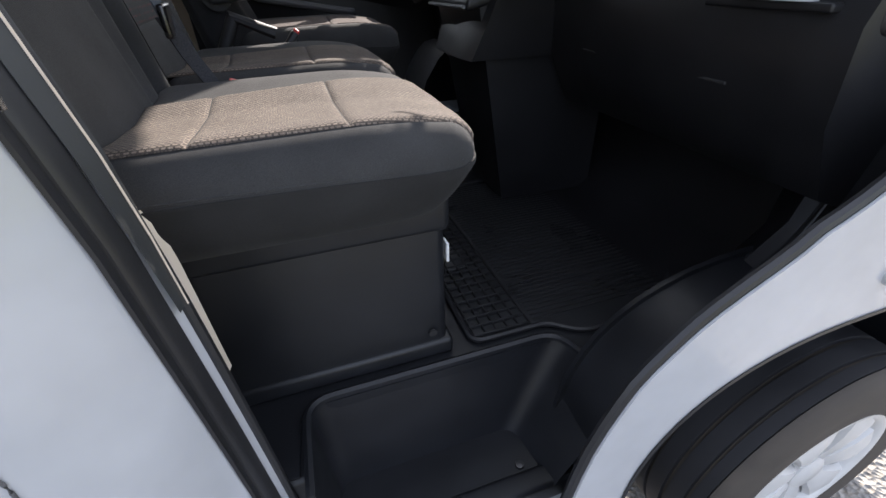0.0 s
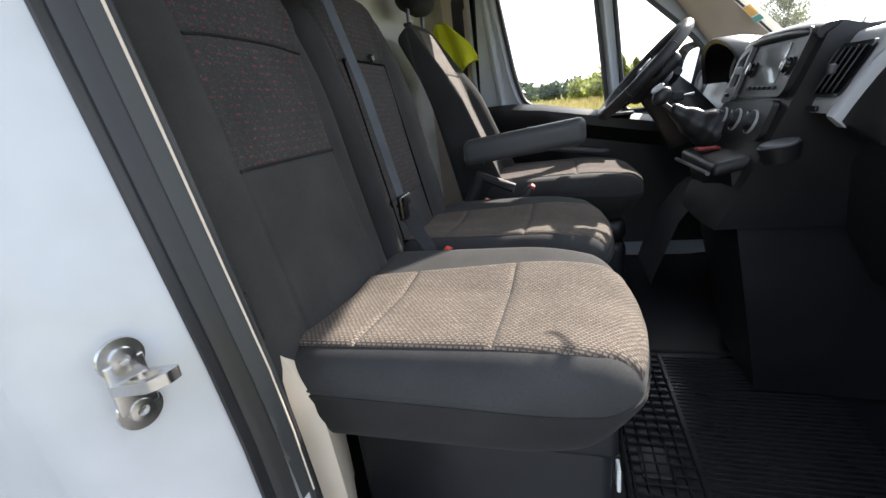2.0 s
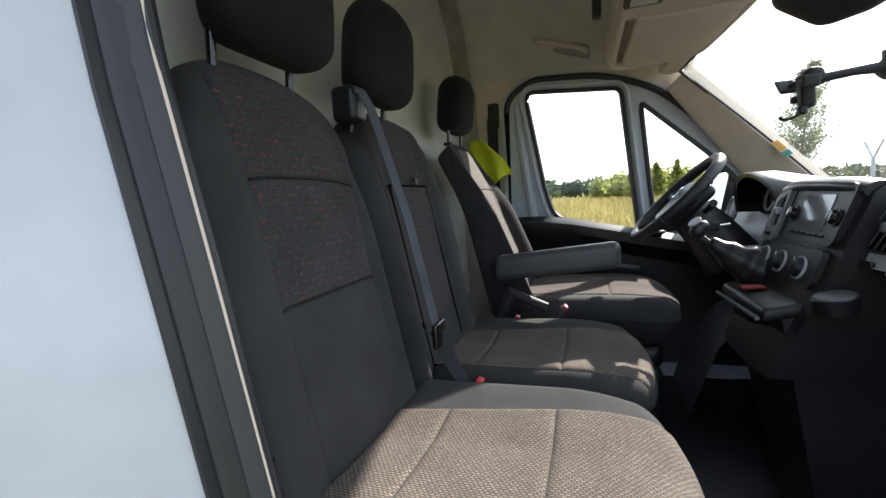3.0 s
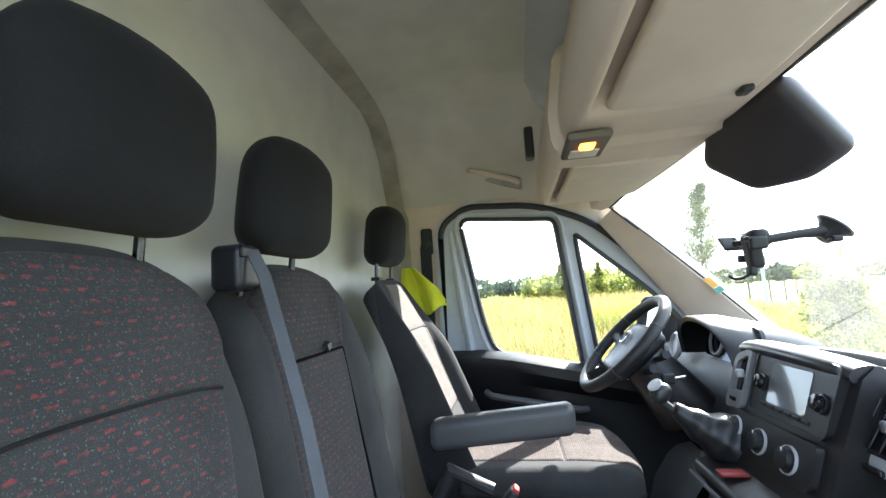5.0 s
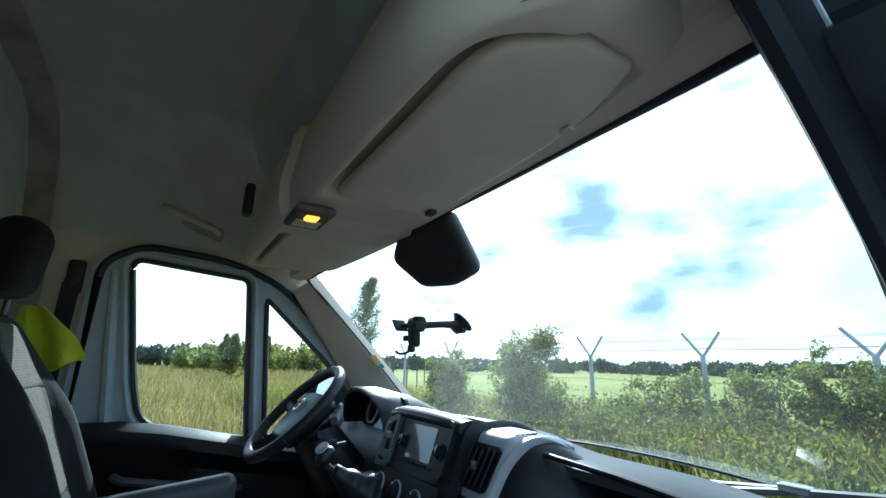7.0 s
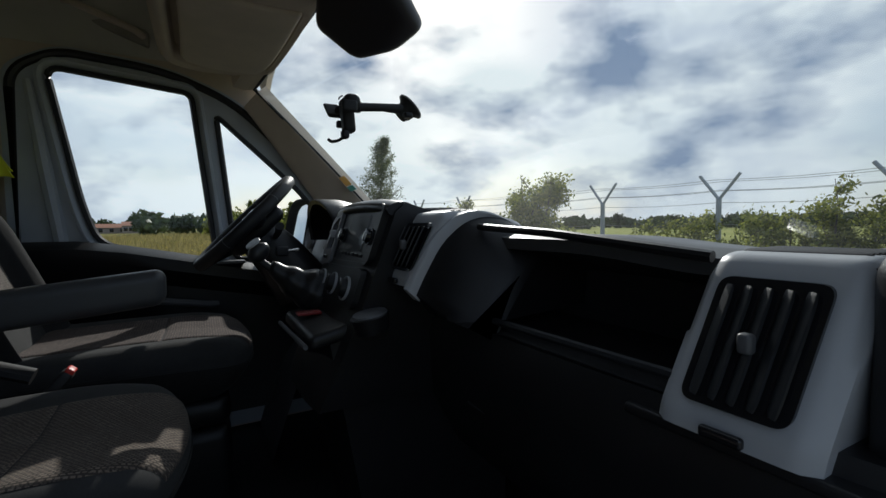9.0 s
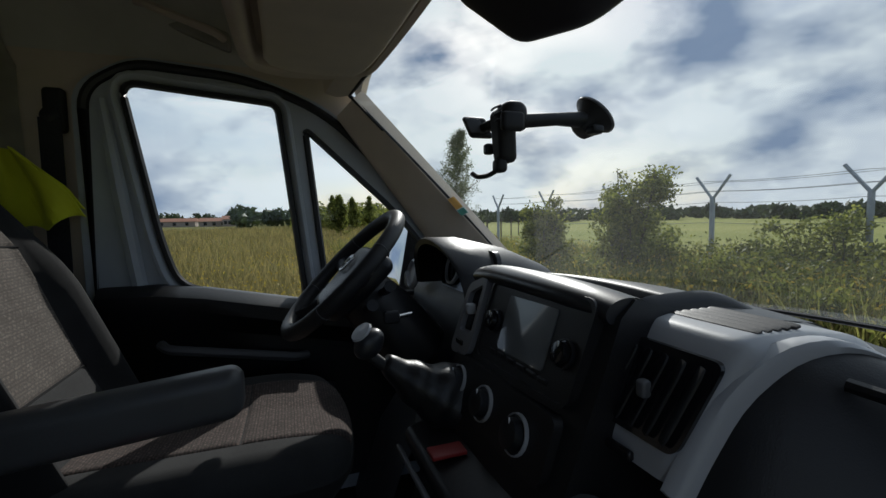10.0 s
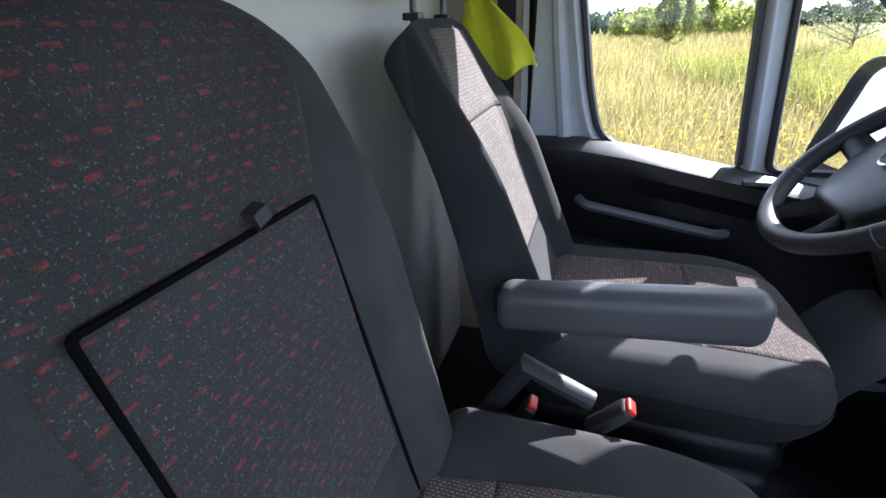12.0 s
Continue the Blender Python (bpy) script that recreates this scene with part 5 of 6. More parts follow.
    # dark shoulders on both sides of the middle vent
    for y0, y1, dz, dx in ((1.148, 1.172, 0.0, 0.0),):
        prof = filleted([(0.185 + dx, 1.36), (0.205 + dx, 1.44), (0.262 + dx, 1.560 + dz), (0.285 + dx, 1.580 + dz), (0.40, 1.582 + dz), (0.52, 1.53), (0.52, 1.36)], [0, 0.03, 0.03, 0.02, 0.04, 0.03, 0], 4)
        rows = [[(x + ex, y, z - ez) for x, z in prof] for y, ex, ez in ((y0, 0.012, 0.014), (y0 + 0.006, 0.002, 0.003), ((y0 + y1) / 2, 0, 0), (y1 - 0.006, 0.002, 0.003), (y1, 0.012, 0.014))]
        part("shoulder", loft(rows, True, True), M_DASH, d, angle=50)
    rows = []
    for k in range(7):
        u = k / 6
        rows.append([(x + 0.012 + 0.075 * u ** 1.5, y - 0.004 - (y - 0.90) * u, z - 0.006 - 0.065 * u ** 1.2) for x, z, y in prof_rib] + [(0.50, 1.03 - 0.13 * u, 1.40), (0.24, 1.03 - 0.13 * u, 1.385)])
    part("shoulder", loft(rows, True, True), M_DASH, d, "rounded black shoulder beside the silver rib", angle=60)
    rows = []
    for i in range(9):
        y = 1.10 + 0.46 * i / 8
        e = 0.012 * (abs(i - 4) / 4) ** 2
        rows.append([(0.372, y, 1.545), (0.375, y, 1.566 - e), (0.385, y, 1.570 - e), (0.50, y, 1.552 - e), (0.62, y, 1.505 - e), (0.64, y, 1.480), (0.60, y, 1.470), (0.40, y, 1.530)])
    part("deck_lid", loft(rows, True, True), M_SUNDECK, d, "raised document tray lid", angle=60)
    # centre stack
    def tilt(x, y, z):
        return (x + (z - 1.45) * 0.34, y, z)
    rows = []
    for z, hw, dx in ((1.20, 0.15, -0.02), (1.30, 0.165, -0.012), (1.40, 0.17, -0.004), (1.50, 0.172, 0.0), (1.57, 0.172, 0.003), (1.588, 0.168, 0.02)):
        row = []
        for j in range(9):
            y = 1.285 + hw * (-1 + 2 * j / 8)
            row.append(tilt(0.158 + dx + 0.012 * (abs(j - 4) / 4) ** 3, y, z))
        row += [(0.50, 1.285 + hw, min(z, 1.50 + 0.2 * (z - 1.50))), (0.50, 1.285 - hw, min(z, 1.50 + 0.2 * (z - 1.50)))]
        rows.append(row)
    part("centre_console", loft(rows, True, True), M_DASH, d)
    rows = []
    for i in range(13):
        y = 1.120 + 0.345 * i / 12
        e = 0.010 * (abs(i - 6) / 6) ** 3
        rows.append([(0.190 + 0.030 * (1 - math.cos(a)) + e, y, 1.583 - e + 0.017 * math.sin(a)) for a in [math.pi * (j - 2) / 10 for j in range(13)]])
    part("brow", loft(rows, True, True), M_GRAPHITE, d, "rounded glossy brow over the radio", angle=60)
    def on_stack(x):
        return lambda y, z: tilt(x, y, z)
    fr_out = filleted([(1.135, 1.468), (1.372, 1.462), (1.376, 1.585), (1.130, 1.588)], 0.02)
    fr_in = filleted([(1.140, 1.4725), (1.367, 1.4665), (1.371, 1.581), (1.135, 1.5835)], 0.017)
    part("radio_bezel", plate(fr_out, [fr_in], on_stack(0.1535), (0.02, 0, 0)), M_DASH, d, "black radio surround")
    radio = part("radio", plate(fr_in, [], on_stack(0.1565), (0.012, 0, 0)), M_DASH, d, "satin black car radio")
    part("screen", plate(filleted([(1.195, 1.492), (1.312, 1.490), (1.314, 1.564), (1.195, 1.566)], 0.006), [], on_stack(0.1550), (0.003, 0, 0)), M_SCREEN, radio, "radio display with its reflection lightened into the grey")
    for y in (1.163, 1.338):
        knob(radio, tilt(0.156, y, 1.522), (-1, 0, 0.34), 0.0145, 0.013, M_GLOSSBLACK)
    for i in range(6):
        part("button", rbox(tilt(0.1560, 1.19 + 0.026 * i, 1.4835), (0.004, 0.020, 0.007), 0.0015), M_PLASTIC, radio)
    # slim vent between the radio and the dials
    vb = part("side_vent_frame", plate(filleted([(1.384, 1.456), (1.456, 1.448), (1.455, 1.562), (1.390, 1.585)], 0.018), [filleted([(1.396, 1.490), (1.442, 1.486), (1.442, 1.548), (1.400, 1.568)], 0.008)], on_stack(0.150), (0.02, 0, 0)), M_SATIN, d, "satin grey vent frame")
    part("vent_box", plate(filleted([(1.396, 1.490), (1.442, 1.486), (1.442, 1.548), (1.400, 1.568)], 0.008), [], on_stack(0.160), (0.004, 0, 0)), M_GLOSSBLACK, vb)
    part("thumb_wheel", rbox(tilt(0.150, 1.42, 1.525), (0.016, 0.014, 0.018), 0.004), M_SILVER, vb)
    part("vent_switch", rbox(tilt(0.1485, 1.424, 1.470), (0.004, 0.026, 0.009), 0.0018), M_GLOSSBLACK, vb)
    # climate knobs
    cl = part("climate_panel", plate(filleted([(1.14, 1.385), (1.43, 1.380), (1.43, 1.455), (1.14, 1.460)], 0.015), [], on_stack(0.150), (0.012, 0, 0)), M_DASH, d, "dark climate control panel")
    for y in (1.200, 1.293, 1.386):
        knob(cl, tilt(0.150, y, 1.418), (-1, 0, 0.34), 0.021, 0.016)
    # lower shelf with the red-marked tray and a pale lid
    part("lower_tray", rbox((0.130, 1.285, 1.340), (0.15, 0.28, 0.030), 0.012, fn=lambda p: (p.x, p.y, p.z + 0.20 * (p.x - 0.12))), M_DASH, d)
    part("tray_lip", tube([(0.045, 1.14, 1.325), (0.040, 1.40, 1.322)], 0.0045, 8), M_BRUSHED, d)
    part("warning_button", rbox((0.085, 1.30, 1.357), (0.05, 0.03, 0.006), 0.002), M_DARKRED, d, "dark red warning button")
    part("cup_lid", lathe([(0, 0), (0.030, 0), (0.033, 0.003), (0.031, 0.007), (0.022, 0.009), (0, 0.009)], (0.150, 1.090, 1.380), (-0.2, 0, 1), 24), M_BRUSHED, d, "pale round lid in the cup holder")
    part("cup_holder", lathe([(0.0, 0), (0.030, 0), (0.036, 0.030), (0.033, 0.032), (0.0, 0.028)], (0.155, 1.090, 1.352), (-0.2, 0, 1), 24), M_DASH, d)
    part("console_column", loft([[(0.09 + 0.10 * u, 1.27 - 0.12 + 0.02 * u, 1.33 - 0.56 * u), (0.07 + 0.12 * u, 1.30, 1.33 - 0.56 * u), (0.07 + 0.12 * u, 1.42, 1.33 - 0.56 * u), (0.10 + 0.1 * u, 1.50 - 0.02 * u, 1.33 - 0.56 * u), (0.5, 1.50, 1.33 - 0.56 * u), (0.5, 1.15, 1.33 - 0.56 * u)] for u in (0, 0.25, 0.5, 0.75, 1.0)], True, True), M_DASH, d)
    # driver's side: lower panel, dial hood and dials
    rows = []
    for i in range(13):
        y = 1.47 + 0.69 * i / 12
        rows.append([(0.31, y, 1.50), (0.285, y, 1.44), (0.275, y, 1.30), (0.33, y, 1.12), (0.52, y, 1.06), (0.56, y, 1.48)])
    part("driver_panel", loft(rows, True, True), M_DASH, d)
    rows = []
    for x, k in ((0.205, 1.0), (0.212, 1.03), (0.28, 1.02), (0.40, 0.84), (0.50, 0.60)):
        row = []
        for j in range(19):
            a = math.pi * j / 18
            row.append((x + 0.03 * (1 - math.sin(a)), 1.768 + 0.182 * k * math.cos(a), 1.495 + 0.132 * k * math.sin(a) ** 0.8 - 0.10 * max(0, x - 0.35)))
        rows.append(row)
    bm = loft(rows)
    bm.normal_update()
    bmesh.ops.solidify(bm, geom=bm.faces[:], thickness=0.014)
    part("dial_hood", bm, M_DASH, d, angle=60)
    part("dial_face", plate(filleted([(1.575, 1.49), (1.935, 1.49), (1.90, 1.60), (1.61, 1.60)], 0.04), [], lambda y, z: (0.30 + (z - 1.5) * 0.25, y, z), (0.01, 0, 0)), M_GLOSSBLACK, d, "black instrument face")
    for y in (1.67, 1.84):
        part("dial", lathe([(0.044, 0), (0.048, 0.0), (0.048, 0.008), (0.042, 0.010), (0.041, 0.002)], (0.298 + 0.045 * 0.25, y, 1.545), (-1, 0, 0.25), 28), M_SILVER, d, "silver ringed round dial")
    part("side_vent", lathe([(0, 0), (0.045, 0), (0.05, 0.01), (0.042, 0.018), (0.04, 0.006), (0, 0.006)], (0.27, 2.085, 1.50), (-1, 0, 0.2), 20), M_SILVER, d)


build_dash()


def build_steering():
    c = Vector((0.005, 1.753, 1.560))
    ax = Vector((-0.707, 0.0, 0.707))
    up = Vector((0.707, 0, 0.707))
    right = Vector((0, 1, 0))
    s = thing("steering_wheel", tuple(c), "black leather-stitched steering wheel with a grey hub badge", "steering wheel")
    R = 0.172
    rim = [c + (right * math.cos(2 * math.pi * i / 48) + up * math.sin(2 * math.pi * i / 48)) * R for i in range(48)]
    part("rim", tube(rim, 0.0175, 12, True, up=tuple(ax)), M_RUBBER, s, "black leather rim")
    for deg in (28, 152, 208, 332):
        a = radians(deg)
        out = right * math.cos(a) + up * math.sin(a)
        part("stitching", tube([c + out * R + (out * math.cos(b) + ax * math.sin(b)) * 0.0172 for b in [2 * math.pi * i / 16 for i in range(16)]], 0.0011, 5, True), M_BRUSHED, s, "grey leather stitching")
    def q(u, v, w):
        return c + right * u + up * v + ax * w
    def pad(p):
        u, v, w = p.x, p.y, p.z
        k = 1 - 0.35 * max(0, -v) / 0.08
        return q(u * k, v, w - 0.035 + 0.012 * (1 - (u / 0.12) ** 2))
    part("hub", rbox((0, -0.005, 0.0), (0.245, 0.180, 0.05), 0.022, 4, 4, fn=pad), M_PLASTIC, s, "dark grey airbag cover")
    for sg in (-1, 1):
        part("spoke", tube([q(sg * 0.075, 0.005, -0.03), q(sg * 0.12, 0.012, -0.022), q(sg * 0.168, 0.02, 0.0)], [0.030, 0.024, 0.022], 8, flat=0.45, up=tuple(up)), M_PLASTIC, s)
    for sg in (-1, 1):
        part("spoke", tube([q(sg * 0.03, -0.06, -0.03), q(sg * 0.05, -0.12, -0.015), q(sg * 0.065, -0.16, 0.0)], [0.020, 0.014, 0.014], 8, flat=0.5), M_PLASTIC, s)
    part("badge", lathe([(0.018, 0), (0.024, 0.0), (0.024, 0.004), (0.0215, 0.005), (0.018, 0.003)], q(0, 0.02, 0.006), ax, 24), M_CHROME, s, "plain chrome ring badge")
    part("badge_bar", rbox(q(0, 0.02, 0.007), (0.004, 0.036, 0.004), 0.0015), M_CHROME, s)
    part("column", tube([q(0, -0.005, -0.05), q(0, -0.01, -0.14), q(0.0, -0.03, -0.26)], [0.062, 0.075, 0.09], 16), M_DASH, s, "black column shroud")
    for sg, v in ((-1, 0.02), (1, 0.02), (-1, -0.03)):
        part("stalk", tube([q(sg * 0.05, v, -0.085), q(sg * 0.11, v + 0.01, -0.075), q(sg * 0.165, v + 0.02, -0.06)], [0.008, 0.009, 0.012], 8), M_PLASTIC, s)
    k = thing("gear_lever", (0.10, 1.42, 1.35), "dash-mounted gear lever with black gaiter and silver-capped knob", "gear lever")
    part("knob", rbox((0.002, 1.418, 1.486), (0.045, 0.043, 0.046), 0.0205, 6, 2, fn=lambda p: (p.x + 0.25 * (p.z - 1.486), p.y, p.z)), M_GRAPHITE, k, "satin black knob")
    part("cap", lathe([(0, 0), (0.018, 0), (0.017, 0.004), (0, 0.005)], (-0.009, 1.412, 1.5055), (-0.6, -0.2, 0.75), 18), M_SILVER, k, "silver shift pattern cap")
    part("shaft", tube([(0.0, 1.42, 1.47), (0.04, 1.417, 1.435), (0.075, 1.415, 1.41)], 0.009, 10), M_RUBBER, k)
    rows = []
    for i in range(25):
        u = i / 24
        r = 0.014 + 0.046 * u ** 0.9 + 0.0022 * math.sin(u * 19 + 1.0) * min(1, 4 * u)
        cen = Vector((0.026, 1.418, 1.452)) * (1 - u) + Vector((0.140, 1.405, 1.385)) * u + Vector((0, 0, -0.010 * math.sin(math.pi * u)))
        ring = []
        for j in range(28):
            a = 2 * math.pi * j / 28
            w = r * (1 + 0.07 * math.sin(3 * a + 2 * u) * u + 0.05 * math.sin(7 * a - 3 * u) * u)
            ring.append(cen + Vector((0, 1, 0)) * w * math.cos(a) + Vector((0.45, 0, 0.9)).normalized() * w * math.sin(a))
        rows.append(ring)
    part("gaiter", loft(rows, True, True), M_GAITER, k, "creased black leather gaiter", angle=80)
    part("console", rbox((0.205, 1.44, 1.27), (0.20, 0.17, 0.24), 0.05, 4, 2), M_DASH, k)
    # keys in the column
    ky = thing("ignition_key", (0.10, 1.60, 1.47), "black car key in the ignition", "key")
    part("bow", rbox((0.085, 1.625, 1.475), (0.035, 0.012, 0.028), 0.006), M_RUBBER, ky)
    part("blade", tube([(0.10, 1.625, 1.475), (0.13, 1.63, 1.478)], 0.004, 6), M_CHROME, ky)


build_steering()


def build_holder():
    h = thing("phone_holder", (0.35, 1.30, 1.83), "black phone holder on a suction arm stuck to the windscreen", "phone holder")
    cup = Vector((0.338, 1.318, 1.826))
    nrm = Vector((0.7, -0.15, 0.7)).normalized()
    part("suction_cup", lathe([(0, -0.030), (0.015, -0.029), (0.021, -0.017), (0.024, -0.003), (0.033, 0.005), (0.034, 0.008), (0.030, 0.009), (0, 0.008)], cup, nrm, 28), M_RUBBER, h, "round rubber suction cup")
    a, b = Vector((0.325, 1.314, 1.822)), Vector((0.215, 1.312, 1.814))
    part("arm", tube([a, (a + b) / 2 + Vector((0, 0, 0.002)), b], [0.013, 0.0095, 0.010], 12), M_RUBBER, h)
    part("lever", rbox(cup + Vector((-0.012, -0.022, -0.022)), (0.02, 0.022, 0.014), 0.005), M_PLASTIC, h)
    part("collar", lathe([(0.0, 0.0), (0.013, 0.0), (0.014, 0.006), (0.013, 0.014), (0.0, 0.014)], b, (-1, 0, 0), 16), M_PLASTIC, h)
    part("joint", rbox((0.192, 1.306, 1.820), (0.038, 0.044, 0.034), 0.015, 4, 2), M_RUBBER, h, "ball joint housing")
    part("cup_rim", lathe([(0.0325, 0.0048), (0.0352, 0.0062), (0.0352, 0.0088), (0.0325, 0.0092)], cup, nrm, 28), M_SATIN, h, "pale rim of the suction cup")
    for k in range(3):
        part("joint_ridge", tube([(0.1725 - 0.002 * k, 1.292, 1.812 + 0.008 * k), (0.170 - 0.002 * k, 1.306, 1.812 + 0.008 * k), (0.1725 - 0.002 * k, 1.320, 1.812 + 0.008 * k)], 0.0016, 6), M_PLASTIC, h)
    body = part("clamp", rbox((0.186, 1.318, 1.792), (0.028, 0.036, 0.074), 0.010, 4, 2, fn=lambda p: (p.x - 0.12 * (p.z - 1.80), p.y + (p.y - 1.318) * 4.0 * (p.z - 1.80) - 0.10 * (p.z - 1.80), p.z)), M_RUBBER, h, "tapered clamp body")
    part("jaw_arm", rbox((0.178, 1.350, 1.812), (0.016, 0.040, 0.014), 0.005), M_RUBBER, body)
    part("jaw", rbox((0.170, 1.372, 1.814), (0.036, 0.014, 0.032), 0.005, fn=lambda p: (p.x - 0.35 * (p.z - 1.814), p.y + 0.25 * (p.z - 1.814), p.z)), M_RUBBER, body)
    part("jaw_pad", rbox((0.163, 1.3645, 1.815), (0.024, 0.004, 0.022), 0.0015, fn=lambda p: (p.x - 0.35 * (p.z - 1.815), p.y + 0.25 * (p.z - 1.815), p.z)), M_BRUSHED, body, "grey foam jaw pad")
    part("jaw", rbox((0.182, 1.284, 1.806), (0.034, 0.014, 0.026), 0.006), M_RUBBER, body)
    part("tab", rbox((0.176, 1.345, 1.778), (0.014, 0.014, 0.016), 0.004), M_PLASTIC, body)
    part("stem", rbox((0.181, 1.320, 1.751), (0.017, 0.022, 0.020), 0.006), M_RUBBER, body)
    part("foot", tube(filleted([(0.177, 1.324, 1.744), (0.167, 1.332, 1.737), (0.156, 1.346, 1.737), (0.151, 1.352, 1.743)], 0.008, 3, False), 0.0036, 8), M_RUBBER, body)


build_holder()


def build_mat():
    """Rubber mat with raised bars: a square grid along the edge and long ribs on the tread."""
    z = FLOOR + 0.001
    x0, x1, y0, y1 = -0.140, 0.42, 0.615, 1.36
    out = filleted([(x0, y0), (0.03, y0), (0.09, y0 - 0.05), (0.20, y0 - 0.05), (x1, y0 + 0.05), (x1, y1), (x0, y1)], [0.03, 0.02, 0.03, 0.04, 0.05, 0.02, 0.02])
    mat = thing("rubber_mat", (x0, y0, z), "black rubber footwell mat with a raised grid", "mat")
    part("sheet", plate(out, [], lambda x, y: (x, y, z), (0, 0, 0.006)), M_MATSHEET, mat, "smooth black rubber sheet")
    part("name_patch", rbox((x0 + 0.060, y0 + 0.295, z + 0.0085), (0.062, 0.085, 0.006), 0.002), M_MATSHEET, mat, "smooth raised patch without ribs")
    part("rim", tube([Vector((p[0], p[1], z + 0.007)) for p in out], 0.006, 6, True), M_RUBBER, mat)
    bm = rbox((0, 0, 0), (1, 1, 1), 0.3, 1)
    bars = link_mesh("rib", bm, M_RIB, False).data
    first = [o for o in scene.objects if o.data == bars][0]
    todo = []
    for i in range(27):
        y = y0 + 0.012 + 0.028 * i
        if y < y1 - 0.01:
            todo.append(((x0 + 0.070, y, z + 0.009), (0.136, 0.005, 0.010)))
    for j in range(6):
        todo.append(((x0 + 0.010 + 0.0255 * j, (y0 + y1) / 2, z + 0.009), (0.005, y1 - y0 - 0.02, 0.010)))
    for i in range(50):
        y = y0 + 0.02 + 0.0147 * i
        if y < y1 - 0.02:
            todo.append((((x0 + 0.145 + 0.38) / 2, y, z + 0.0075), (0.38 - x0 - 0.155, 0.006, 0.006)))
    for n, (loc, size) in enumerate(todo):
        ob = first if n == 0 else new("rib", bars)
        ob.parent = mat
        ob.matrix_parent_inverse = base_matrix(mat).inverted()
        ob.matrix_basis = Matrix.LocRotScale(loc, None, size)


build_mat()


def build_small():
    st = thing("door_striker", (-0.575, 0.36, 1.30), "zinc-plated door lock striker on the white pillar", "striker")
    n = Vector((0.97, -0.25, 0)).normalized()
    side = Vector((0.25, 0.97, 0)).normalized()
    c = Vector((-0.620, 0.342, 1.326))
    for v in (-0.026, 0.026):
        pl = part("plate", lathe([(0.0, 0.0), (0.019, 0.0), (0.0185, 0.004), (0.0, 0.0045)], c + Vector((0, 0, v)), n, 24), M_CHROME, st, "round zinc-plated lobe")
        part("bolt", lathe([(0.004, 0.004), (0.011, 0.004), (0.010, 0.0075), (0.005, 0.008)], c + Vector((0, 0, v)), n, 18), M_CHROME, pl)
    rise = Vector((0, 0, 0.30))
    part("web", rbox(c + n * 0.003, (0.006, 0.032, 0.050), 0.002, rot=Matrix.Rotation(-math.atan2(0.25, 0.97), 3, "Z")), M_CHROME, st)
    def arm(u, v):
        return tuple(c + n * u + side * v + rise * u + Vector((0, 0, -0.004)))
    frame_loop = filleted([(0.0, -0.016), (0.070, -0.014), (0.078, 0.0), (0.070, 0.014), (0.0, 0.016)], [0, 0.008, 0.006, 0.008, 0])
    slot = filleted([(0.014, -0.0075), (0.060, -0.0065), (0.060, 0.0065), (0.014, 0.0075)], 0.005)
    part("loop", plate(frame_loop, [slot], arm, (0, 0, 0.010)), M_CHROME, st, "bent zinc loop for the door lock")
    # pressed creases and the panel gap behind the rear pillar
    wall = bpy.data.objects["wall_right"]
    for pts, r, y, m, nm in (([(-0.72, 1.16), (-0.687, 1.137), (-0.660, 1.095), (-0.664, 1.035), (-0.660, 0.90)], 0.0016, 0.3003, M_BRUSHED, "panel_gap"),):
        part(nm, tube(filleted([(x, y, z) for x, z in pts], 0.05, 5, False), r, 8), m, wall)
    stk = thing("pillar_sticker", (0.40, 2.09, 1.72), "small orange and green inspection sticker on the windscreen edge", "sticker")
    def leaf(u, v):
        return (0.415 + u * 0.7 - v * 0.66, 2.075 + u * 0.2, 1.715 + v * 0.72 + u * 0.3)
    part("sheet", plate([(-0.022, -0.038), (0.022, -0.038), (0.022, 0.038), (-0.022, 0.038)], [], leaf, (0.0003, 0.0015, -0.0003)), M_LABEL, stk, "white sticker border")
    off = Vector((0.0003, -0.0016, 0.0003))
    part("orange_field", plate([(-0.021, -0.010), (0.017, -0.010), (0.017, 0.037), (-0.021, 0.037)], [], lambda u, v: tuple(Vector(leaf(u, v)) + off), (0, 0.001, 0)), M_ORANGE, stk)
    part("green_field", plate([(-0.021, -0.037), (0.017, -0.037), (0.017, -0.013), (-0.021, -0.013)], [], lambda u, v: tuple(Vector(leaf(u, v)) + off), (0, 0.001, 0)), M_GREENTAG, stk)


build_small()


# ---- outside ----
def scatter_quads(name, centers, sizes, mat, rng, up_bias=0.0, aspect=1.0):
    n = len(centers)
    a = rng.normal(size=(n, 3))
    a /= np.linalg.norm(a, axis=1)[:, None]
    b = rng.normal(size=(n, 3))
    b[:, 2] += up_bias
    b -= a * (a * b).sum(1)[:, None]
    b /= np.linalg.norm(b, axis=1)[:, None]
    s = sizes[:, None]
    c = centers
    v = np.stack([c - b * s, c + a * s * 0.5 * aspect, c + b * s, c - a * s * 0.5 * aspect], 1).reshape(-1, 3)
    f = np.arange(4 * n).reshape(-1, 4)
    me = bpy.data.meshes.new(name)
    me.from_pydata(v.tolist(), [], f.tolist())
    me.materials.append(mat)
    return me


